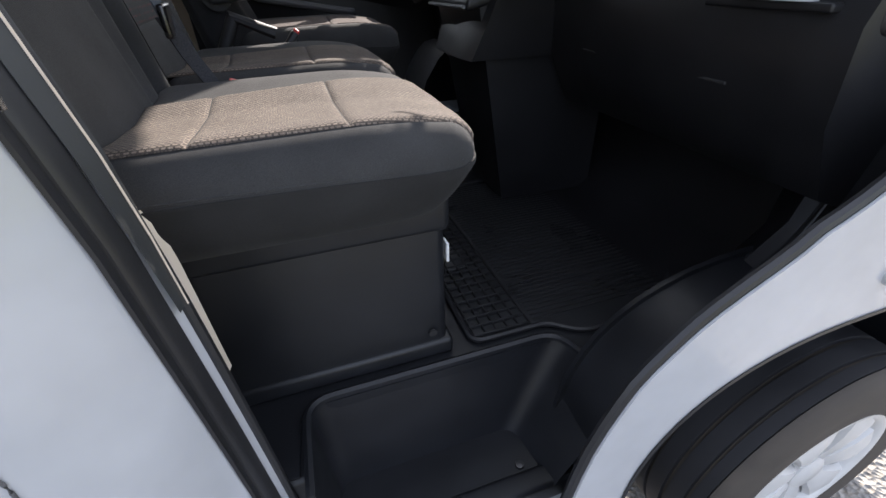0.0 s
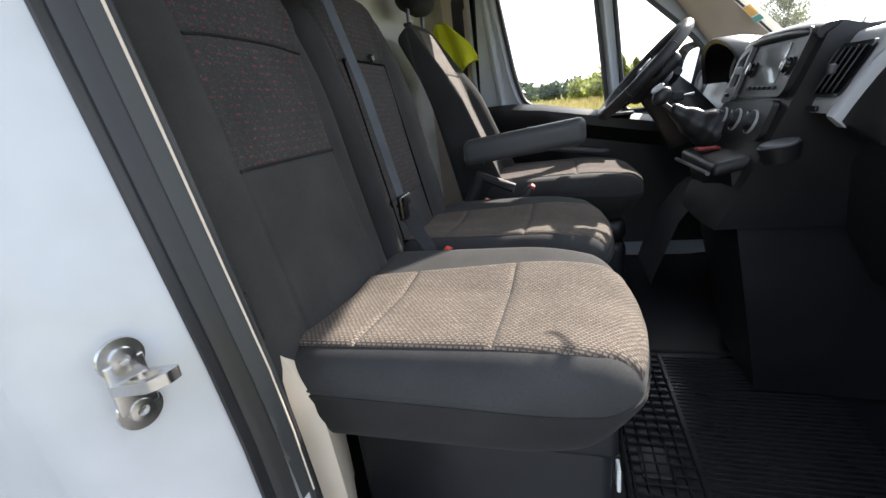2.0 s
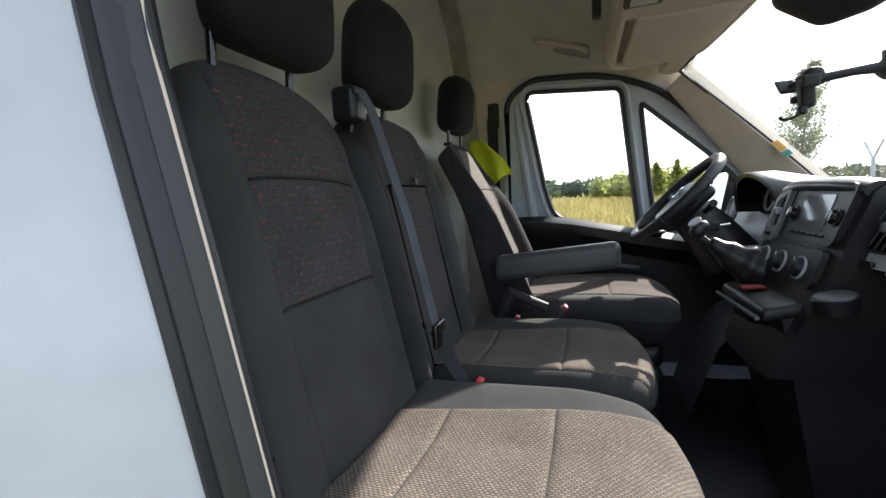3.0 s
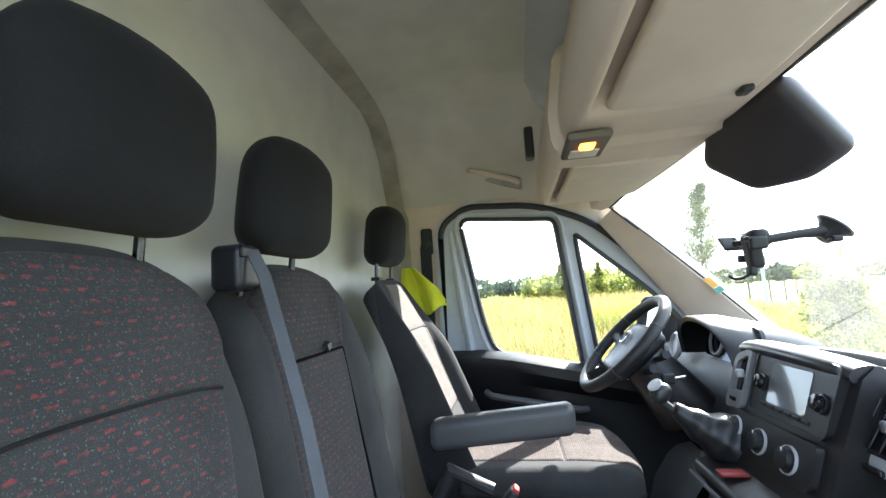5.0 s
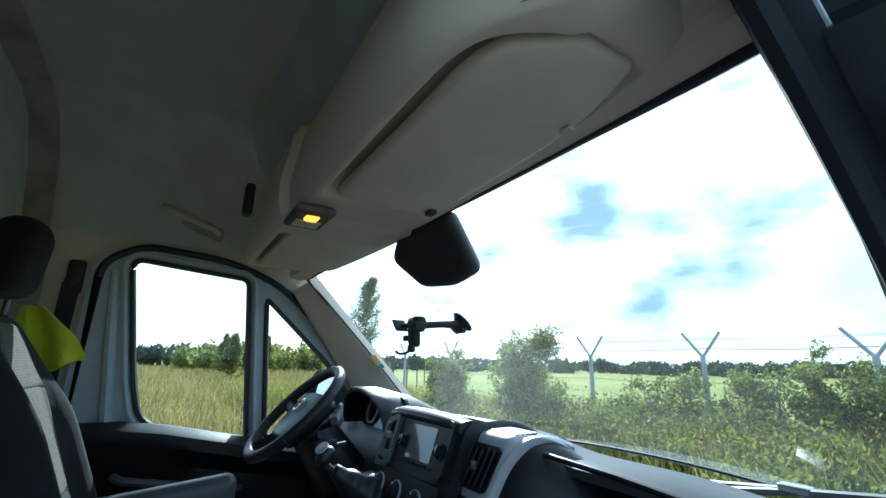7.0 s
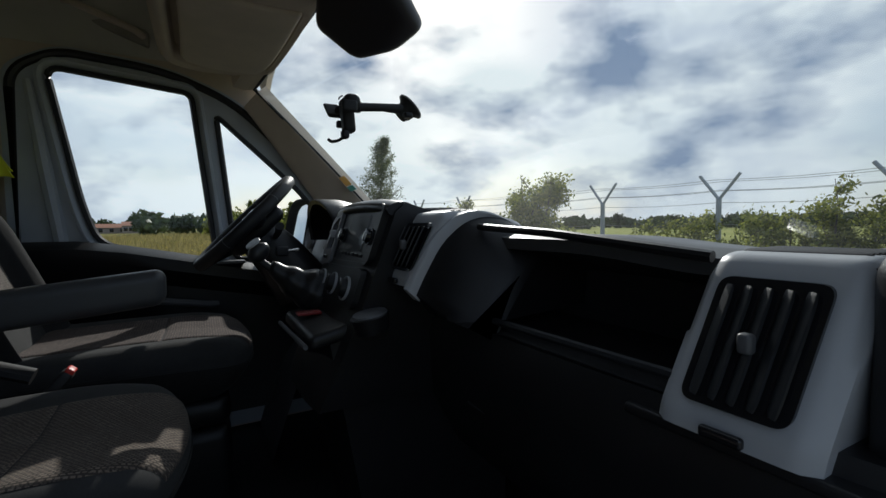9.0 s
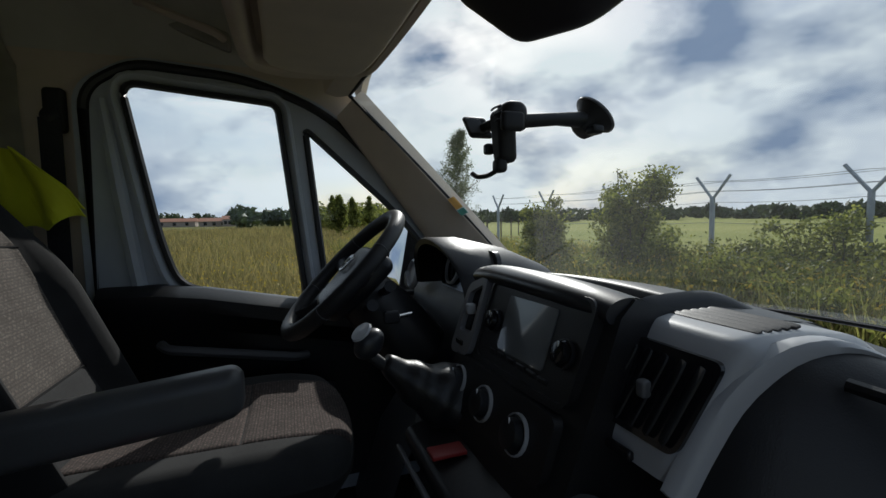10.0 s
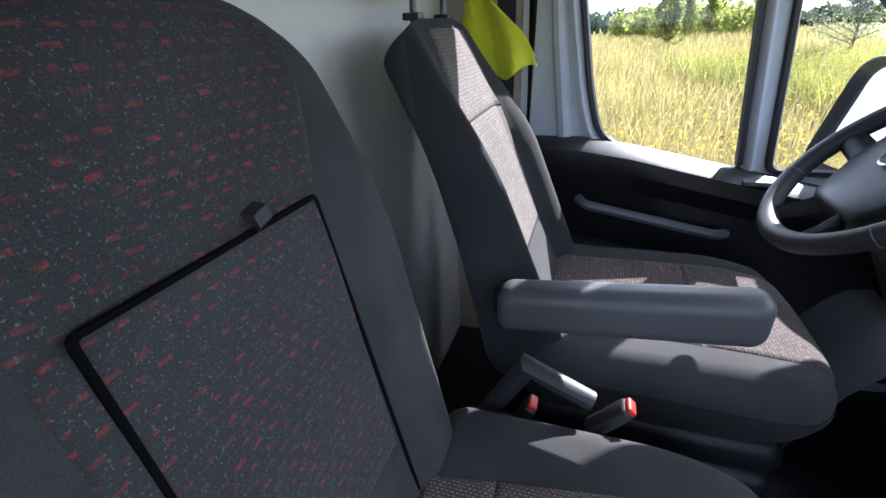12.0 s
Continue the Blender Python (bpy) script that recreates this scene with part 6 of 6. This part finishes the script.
def ground_mat():
    m, nt, p = node_mat("meadow_ground")
    v = coords(nt)
    a = tex_noise(nt, v, 0.08, 5.0)
    b = tex_noise(nt, v, 2.2, 6.0, 0.7)
    c = ramp_of(nt, a, [(0.35, (0.10, 0.12, 0.03)), (0.55, (0.20, 0.17, 0.055)), (0.7, (0.13, 0.14, 0.04))])
    c = mixed(nt, 1.0, c, ramp_of(nt, b, [(0.3, (0.6,) * 3), (0.7, (1.35,) * 3)]), "MULTIPLY")
    nt.links.new(c, p.inputs["Base Color"])
    p.inputs["Roughness"].default_value = 0.95
    p.inputs["Specular IOR Level"].default_value = 0.1
    nt.links.new(bump_of(nt, b, 0.8, 0.2), p.inputs["Normal"])
    return m


def crop_mat():
    m, nt, p = node_mat("young_crop")
    v = coords(nt)
    a = tex_noise(nt, v, 0.05, 4.0)
    b = tex_noise(nt, v, 3.0, 6.0, 0.7)
    c = ramp_of(nt, a, [(0.35, (0.26, 0.28, 0.07)), (0.65, (0.37, 0.36, 0.11))])
    c = mixed(nt, 1.0, c, ramp_of(nt, b, [(0.3, (0.7,) * 3), (0.7, (1.25,) * 3)]), "MULTIPLY")
    nt.links.new(c, p.inputs["Base Color"])
    p.inputs["Roughness"].default_value = 0.95
    p.inputs["Specular IOR Level"].default_value = 0.1
    nt.links.new(bump_of(nt, b, 0.6, 0.1), p.inputs["Normal"])
    return m


def gravel_mat():
    m, nt, p = node_mat("gravel")
    v = coords(nt)
    vo = nt.nodes.new("ShaderNodeTexVoronoi")
    vo.inputs["Scale"].default_value = 55.0
    nt.links.new(v, vo.inputs["Vector"])
    c = ramp_of(nt, tex_noise(nt, v, 30.0, 4.0), [(0.3, (0.19, 0.175, 0.16)), (0.7, (0.38, 0.36, 0.33))])
    nt.links.new(c, p.inputs["Base Color"])
    p.inputs["Roughness"].default_value = 0.9
    nt.links.new(bump_of(nt, vo.outputs["Distance"], 0.9, 0.02), p.inputs["Normal"])
    return m


M_GRASS = foliage("tall_grass", (0.14, 0.125, 0.045), (0.42, 0.34, 0.135), 0.5, 0.7)
M_GREENGRASS = foliage("green_grass", (0.06, 0.11, 0.025), (0.17, 0.22, 0.06), 0.45, 0.7)
M_WEED = foliage("fence_weeds", (0.10, 0.125, 0.03), (0.38, 0.36, 0.10), 0.5, 0.7)
M_LEAF = foliage("bush_leaves", (0.07, 0.10, 0.02), (0.36, 0.37, 0.08), 0.55)
M_POPLAR = foliage("poplar_leaves", (0.08, 0.10, 0.05), (0.28, 0.31, 0.17), 0.45)
M_FARLEAF = foliage("far_wood", (0.035, 0.055, 0.02), (0.08, 0.11, 0.04), 0.2)
M_FLOWER = foliage("goldenrod", (0.45, 0.30, 0.03), (0.60, 0.48, 0.08), 0.3)


def build_ground():
    rows = []
    xs = [-3000, -400, -120, -40, -10, 0, 10, 40, 120, 400, 3000]
    ys = [-3000, -400, -60, -10, 0, 3, 10, 30, 90, 300, 3000]
    rows = [[(x, y, GROUND) for y in ys] for x in xs]
    structure("ground", loft(rows), ground_mat(), "dry yellow-green meadow reaching to the horizon", "ground", smooth=False)
    field = [(8.9, -90), (7.2, 6.0), (6.7, 11.0), (14.0, 34.0), (46.0, 110.0), (170.0, 400.0), (900.0, 700.0), (900.0, -90.0)]
    structure("field", plate(field, [], lambda x, y: (x, y, GROUND + 0.01), (0, 0, 0.02)), crop_mat(), "light green cultivated field behind the fence", "field", smooth=False)
    track = filleted([(-9, -4.0), (3.4, -4.0), (3.8, 2.9), (-9, 3.0)], 0.5)
    structure("track", plate(track, [], lambda x, y: (x, y, GROUND + 0.004), (0, 0, 0.012)), gravel_mat(), "pale gravel track under the van", "track", smooth=False)


build_ground()


def grass_stuff(name, n, region, h0, h1, mat, rng, width=0.012):
    """Single bent blades, each a narrow two-part strip."""
    x, y = region(n)
    n = len(x)
    h = rng.uniform(h0, h1, n)
    ang = rng.uniform(0, 2 * np.pi, n)
    w = width * rng.uniform(0.6, 1.4, n) * (1 + 0.05 * np.hypot(x, y - 1))
    bend = rng.normal(0, 0.22, (n, 2)) * h[:, None]
    dx, dy = np.cos(ang) * w, np.sin(ang) * w
    z0 = np.full(n, GROUND)
    v = np.stack([np.stack([x - dx, y - dy, z0], 1), np.stack([x + dx, y + dy, z0], 1),
                  np.stack([x + dx * 0.8 + bend[:, 0] * 0.4, y + dy * 0.8 + bend[:, 1] * 0.4, z0 + h * 0.6], 1), np.stack([x - dx * 0.8 + bend[:, 0] * 0.4, y - dy * 0.8 + bend[:, 1] * 0.4, z0 + h * 0.6], 1),
                  np.stack([x + bend[:, 0], y + bend[:, 1], z0 + h], 1)], 1).reshape(-1, 3)
    k = np.arange(n) * 5
    f = [(a, a + 1, a + 2, a + 3) for a in k.tolist()] + [(a + 3, a + 2, a + 4) for a in k.tolist()]
    me = bpy.data.meshes.new(name)
    me.from_pydata(v.tolist(), [], f)
    me.materials.append(mat)
    return me


def build_grass():
    rng = np.random.default_rng(5)

    def field(n):
        d = 3.2 + 75 * rng.random(n) ** 2.0
        a = np.radians(rng.uniform(-75, 75, n))
        x, y = d * np.sin(a), 1.5 + d * np.cos(a)
        ok = ((y > 3.4) | (x > 4.2)) & (x < np.where(y < 11, 8.4 - 0.16 * y, 6.7 + 0.34 * (y - 11)))
        return x[ok], y[ok]

    tagged(new("tall_grass", grass_stuff("tall_grass", 170000, field, 0.35, 0.95, M_GRASS, rng, 0.0075)), "tall dry yellow meadow grass", "grass", kind="stuff")
    tagged(new("green_grass", grass_stuff("green_grass", 60000, field, 0.2, 0.6, M_GREENGRASS, rng, 0.009)), "green undergrowth between the dry grass", "grass", kind="stuff")
    def verge(n):
        y = rng.uniform(0.5, 16.0, n)
        x = 8.3 - 0.174 * y - 4.2 * rng.random(n) ** 1.3
        ok = (x > 4.2) | (y > 3.6)
        return x[ok], y[ok]

    tagged(new("weeds", grass_stuff("weeds", 42000, verge, 0.5, 1.15, M_WEED, rng, 0.008)), "tall yellow-green weeds along the fence", "weeds", kind="stuff")
    x, y = verge(9000)
    heads = np.stack([x, y, GROUND + 0.65 + 0.45 * rng.random(len(x))], 1)
    tagged(new("weed_flowers", scatter_quads("weed_flowers", heads, rng.uniform(0.012, 0.034, len(x)), M_FLOWER, rng, 1.0, 0.8)), "yellow flower heads among the weeds by the fence", "flowers", kind="stuff")
    x, y = field(24000)
    rngc = np.stack([x, y, GROUND + 0.75 + 0.25 * rng.random(len(x))], 1)
    tagged(new("goldenrod", scatter_quads("goldenrod", rngc, rng.uniform(0.010, 0.030, len(x)), M_FLOWER, rng, 1.0, 0.8)), "yellow goldenrod flower heads in the meadow", "flowers", kind="stuff")


build_grass()


def shrub(name, loc, height, width, leaves, label, category, rng, leaf=0.045, group="", trunk_h=0.0, slim=False, mat=None):
    """A tapered trunk with limbs and a crown of leaves set along the twigs."""
    t = thing(name, loc, label, category, group)
    base = Vector(loc)
    pts = []
    bm = bmesh.new()
    main = 1 if slim else 6
    for k in range(main):
        top = base + Vector((rng.normal(0, width * (0.05 if slim else 0.22)), rng.normal(0, width * (0.05 if slim else 0.22)), height * rng.uniform(0.75, 1.0) if not slim else height))
        start = base + Vector((rng.normal(0, width * 0.05), rng.normal(0, width * 0.05), 0))
        stem = [start.lerp(top, u) + Vector((rng.normal(0, width * 0.02), rng.normal(0, width * 0.02), 0)) * (u > 0) for u in np.linspace(0, 1, 7)]
        r0 = 0.012 * height if not slim else 0.010 * height
        tube(stem, [r0 * (1 - 0.85 * u) for u in np.linspace(0, 1, 7)], 6, bm=bm)
        n_l = 84 if slim else 14
        for j in range(n_l):
            u = rng.uniform(0.12 if slim else 0.2, 0.98)
            s = stem[min(5, int(u * 6))].lerp(stem[min(6, int(u * 6) + 1)], u * 6 % 1)
            az = rng.uniform(0, 2 * math.pi)
            ln = width * (0.54 * (1 - u) ** 0.85 + 0.012 if slim else rng.uniform(0.2, 0.5) * (1.3 - 0.8 * u))
            e = s + Vector((math.cos(az) * ln, math.sin(az) * ln, ln * rng.uniform(0.3, 1.0) * (1.3 if slim else 1)))
            if not slim:
                e.z = min(e.z, base.z + height * rng.uniform(0.72, 1.08))
            tube([s, s.lerp(e, 0.5) + Vector((0, 0, 0.02)), e], [r0 * 0.35, r0 * 0.22, r0 * 0.08], 4, bm=bm)
            for w in np.linspace(0.2, 1.0, 6):
                pts.append(s.lerp(e, w))
    part("trunk", bm, M_BARK, t, "thin brown stems")
    P = np.array([tuple(p) for p in pts])
    idx = rng.integers(0, len(P), leaves)
    c = P[idx] + rng.normal(0, width * (0.030 if slim else 0.04) + 0.015, (leaves, 3))
    me = scatter_quads("crown", c, rng.uniform(0.5, 1.2, leaves) * leaf, mat or M_LEAF, rng, 0.3, 1.1)
    ob = new("crown", me)
    ob.parent = t
    ob.matrix_parent_inverse = base_matrix(t).inverted()
    ob["label"] = "loose crown of small green leaves"
    return t


def build_plants():
    rng = np.random.default_rng(11)
    # low bushes on the near side, taller leafy ones on the fence line
    spots = [(4.9, 1.9, 1.00, 1.5), (5.5, 2.8, 1.10, 1.5), (5.2, 3.7, 1.05, 1.4), (6.2, 3.3, 1.20, 1.3), (5.8, 4.5, 1.15, 1.3), (5.2, 5.0, 1.10, 1.3), (5.7, 1.2, 1.15, 1.6), (6.4, 0.6, 1.35, 1.6),
             (6.3, 5.3, 1.30, 1.3), (4.5, 5.3, 0.85, 1.3), (5.6, 6.4, 1.45, 1.3), (4.2, 6.3, 1.05, 1.2),
             (7.0, 3.5, 1.80, 1.1), (7.1, 2.6, 2.15, 1.0), (6.9, 4.6, 1.75, 1.1), (7.3, 1.4, 1.70, 1.3), (4.9, 6.1, 2.45, 1.15), (3.95, 7.0, 1.95, 0.9)]
    for x, y, h, w in spots:
        shrub("bush", (x, y, GROUND), h, w, 14000 if h > 2.3 else 9000 if h > 1.9 else 6500, "wild leafy bush in front of the fence", "bush", rng, 0.033, "bushes along the fence")
    shrub("poplar", (8.2, 22.0, GROUND), 6.1, 3.0, 15000, "slim young poplar tree with grey-green leaves", "tree", rng, 0.05, "", slim=True, mat=M_POPLAR)
    for x, y, h in ((3.6, 34, 3.4), (4.2, 46, 4.0), (7.0, 52, 4.2), (9.5, 55, 4.4)):
        shrub("young_tree", (x, y, GROUND), h, h * 0.5, 6000, "young slim tree in the meadow", "tree", rng, 0.10, "young trees in the meadow", slim=True)
    # far wood
    n_t = 260
    cs, ss = [], []
    for k in range(n_t):
        a = math.radians(rng.uniform(-35, 80))
        d = rng.uniform(105, 190) if a > math.radians(-6) else rng.uniform(195, 260)
        x, y = d * math.sin(a), d * math.cos(a)
        h = rng.uniform(3.2, 6.2) * (0.62 if a > math.radians(12) else 1.0)
        d += 80 if a > math.radians(12) else 0
        w = rng.uniform(2.0, 4.5)
        m = 130
        u = rng.normal(size=(m, 3))
        u /= np.linalg.norm(u, axis=1)[:, None]
        u *= rng.uniform(0.5, 1.0, (m, 1))
        cs.append(np.array([x, y, GROUND + h * 0.5]) + u * np.array([w, w, h * 0.52]))
        ss.append(rng.uniform(0.5, 1.1, m))
    tagged(new("far_wood", scatter_quads("far_wood", np.concatenate(cs), np.concatenate(ss), M_FARLEAF, rng, 0.2, 1.2)), "dark wood along the horizon", "trees", kind="stuff")
    cs, ss = [], []
    for k in range(64):
        a = math.radians(rng.uniform(1, 16))
        d = rng.uniform(58, 80)
        h, w = rng.uniform(2.6, 4.4), rng.uniform(0.9, 1.6)
        m = 190
        u = rng.normal(size=(m, 3))
        u /= np.linalg.norm(u, axis=1)[:, None]
        u *= rng.uniform(0.35, 1.0, (m, 1))
        cs.append(np.array([d * math.sin(a), d * math.cos(a), GROUND + h * 0.5]) + u * np.array([w, w, h * 0.55]))
        ss.append(rng.uniform(0.18, 0.4, m))
    tagged(new("young_thicket", scatter_quads("young_thicket", np.concatenate(cs), np.concatenate(ss), M_LEAF, rng, 0.3, 1.1)), "thicket of young light green trees across the meadow", "trees", kind="stuff")


build_plants()


def build_fence():
    pts = [(7.216, 4.30), (6.865, 6.318), (6.51, 8.36), (6.16, 10.4), (5.8, 12.4), (7.57, 2.26), (7.92, 0.22), (8.27, -1.8)]
    for x, y in pts:
        f = thing("fence_post", (x, y, GROUND), "pale Y-topped perimeter fence post", "fence post", "posts of the fence")
        along = Vector((-0.17, 0.985, 0))
        across = Vector((0.985, 0.17, 0))
        b = Vector((x, y, 0))
        part("pole", tube([b + Vector((0, 0, GROUND)), b + Vector((0, 0, 1.92))], 0.042, 8), M_CONCRETE, f)
        for sg in (-1, 1):
            part("arm", tube([b + Vector((0, 0, 1.90)), b + Vector((0, 0, 2.30)) + along * 0.30 * sg + across * 0.03 * sg], 0.026, 6), M_CONCRETE, f)
    fw = thing("barbed_wire", (7.0, 5.0, GROUND), "strands of barbed wire along the fence tops", "wire")
    ends = [Vector((8.27, -1.8, 0)), Vector((5.8, 12.4, 0))]
    across = Vector((0.985, 0.17, 0))
    for off, z in ((-0.2, 2.20), (0.2, 2.20), (-0.10, 2.04), (0.10, 2.04), (0, 1.85), (0, 1.5), (0, 1.1)):
        pp = []
        for i in range(29):
            u = i / 28
            sag = -0.03 * math.sin(math.pi * (u * 7 % 1))
            pp.append(ends[0].lerp(ends[1], u) + across * off + Vector((0, 0, z + sag)))
        part("strand", tube(pp, 0.0035, 4), M_WIRE, fw)
    # far fence on the meadow
    for i in range(9):
        f = thing("fence_post", (10.0 + 2.9 * i, 22.0 + 4.0 * i, GROUND), "dark far fence post in the meadow", "fence post", "far fence posts")
        part("pole", tube([(10.0 + 2.9 * i, 22.0 + 4.0 * i, GROUND), (10.0 + 2.9 * i, 22.0 + 4.0 * i, GROUND + 1.5)], 0.05, 6), M_BARK, f)


build_fence()


def build_far():
    M_WALL = plain("render_wall", (0.40, 0.33, 0.28), 0.8, grain=3, vary=0.1)
    M_ROOF = plain("tile_roof", (0.38, 0.17, 0.10), 0.8, grain=5, vary=0.15)
    for x, y, w, h in ((-24.0, 170.0, 9.0, 1.8), (-38.0, 180.0, 13.0, 1.9), (-18.5, 165.0, 4.5, 2.4)):
        b = thing("house", (x, y, GROUND), "small pale house with a reddish roof far off", "house", "far houses")
        part("wall", rbox((x, y, GROUND + h / 2), (w, 6, h), 0.05), M_WALL, b)
        bm = loft([[(x - w / 2 - 0.4, y - 3.4, GROUND + h), (x - w / 2 - 0.4, y, GROUND + h + 1.2), (x - w / 2 - 0.4, y + 3.4, GROUND + h)], [(x + w / 2 + 0.4, y - 3.4, GROUND + h), (x + w / 2 + 0.4, y, GROUND + h + 1.2), (x + w / 2 + 0.4, y + 3.4, GROUND + h)]], True, True)
        part("roof", bm, M_ROOF, b, smooth=False)
        for k in range(3):
            part("window", rbox((x - w * 0.3 + w * 0.3 * k, y - 3.0, GROUND + h * 0.55), (1.0, 0.1, 1.1), 0.02), M_GLOSSBLACK, b)


build_far()


WHEEL_Y = 0.385


def build_wheel():
    cx, cz = WHEEL
    w = thing("front_wheel", (cx, 0.42, GROUND), "dusty front wheel with a grey plastic hub cover", "wheel")
    tyre = part("tyre", lathe([(0.205, 0.08), (0.205, 0.098), (0.225, 0.106), (0.235, 0.103), (0.285, 0.110), (0.330, 0.102), (0.346, 0.090), (0.349, 0.082), (0.340, 0.078), (0.340, -0.10), (0.205, -0.10)], (cx, WHEEL_Y, cz), (0.01, -1, 0), 56), M_TYRE, w, "dusty black tyre sidewall")
    # tread left dustless black: the arch's shade on it is put into the colour
    for h0, h1 in ((0.081, 0.052), (0.046, 0.004), (-0.004, -0.046), (-0.052, -0.09)):
        part("tread", lathe([(0.338, h0), (0.3495, h0 - 0.002), (0.3495, h1 + 0.002), (0.338, h1)], (cx, WHEEL_Y, cz), (0.01, -1, 0), 56), M_RUBBER, tyre, "rubber tread band, kept black for the arch's shade")
    part("wheel_disc", lathe([(0.0, 0.05), (0.19, 0.055), (0.19, 0.02), (0.0, 0.02)], (cx, WHEEL_Y, cz), (0.01, -1, 0), 32), M_PLASTIC, w)
    rim = part("rim", lathe([(0.180, 0.060), (0.192, 0.092), (0.206, 0.103), (0.216, 0.104), (0.218, 0.09), (0.205, 0.055)], (cx, WHEEL_Y, cz), (0.01, -1, 0), 40), M_RIM, w, "grey plastic wheel cover")
    ax = Vector((0.01, -1, 0)).normalized()
    up = Vector((0, 0, 1))
    side = ax.cross(up).normalized()
    hub = Vector((cx, WHEEL_Y, cz))

    def at(r, a, lift):
        return hub + (side * math.cos(a) + up * math.sin(a)) * r + ax * lift
    for i in range(7):
        a = 2 * math.pi * (i + 0.3) / 7
        rows = []
        for r, half, lift in ((0.05, 0.022, 0.088), (0.09, 0.032, 0.095), (0.14, 0.048, 0.100), (0.185, 0.064, 0.099), (0.200, 0.070, 0.095)):
            h = half / r
            rows.append([at(r, a - h, lift - 0.016), at(r, a - h * 0.85, lift - 0.002), at(r, a, lift + 0.003), at(r, a + h * 0.85, lift - 0.002), at(r, a + h, lift - 0.016)])
        part("spoke", loft(rows, True, True), M_RIM, rim)
    part("cap", lathe([(0.0, 0.100), (0.04, 0.099), (0.052, 0.092), (0.055, 0.070), (0.0, 0.07)], hub, ax, 28), M_RIM, rim)
    arch = thing("wheel_arch", (cx, 0.31, cz), "black plastic wheel arch liner", "wheel arch")
    rows = []
    for a in range(-12, 193, 6):
        rows.append([(arch_point(a, dr)[0], y, arch_point(a, dr)[1]) for dr, y in ((0.003, SKIN_Y - 0.002), (-0.004, SKIN_Y - 0.003), (-0.010, SKIN_Y + 0.01), (-0.004, SKIN_Y + 0.05), (0.01, SKIN_Y + 0.20))])
    part("liner", loft(rows), M_PLASTIC, arch, "matt black plastic liner")
    loop = [arch_point(a, 0.02) for a in range(-50, 231, 8)]
    part("inner_wall", plate(loop, [], xz(SKIN_Y + 0.19), (0, 0.01, 0)), M_PLASTIC, arch, "dark inner side of the wheel arch")
    h = part("hinge", rbox((0.425, 0.345, 1.0), (0.05, 0.012, 0.11), 0.005), M_WHITE, bpy.data.objects["wall_right"], "white painted door hinge")
    part("hinge_eye", lathe([(0.014, -0.02), (0.026, -0.02), (0.026, 0.02), (0.014, 0.02)], (0.415, 0.318, 1.0), (0.2, -1, 0.2), 20), M_WHITE, h)


build_wheel()
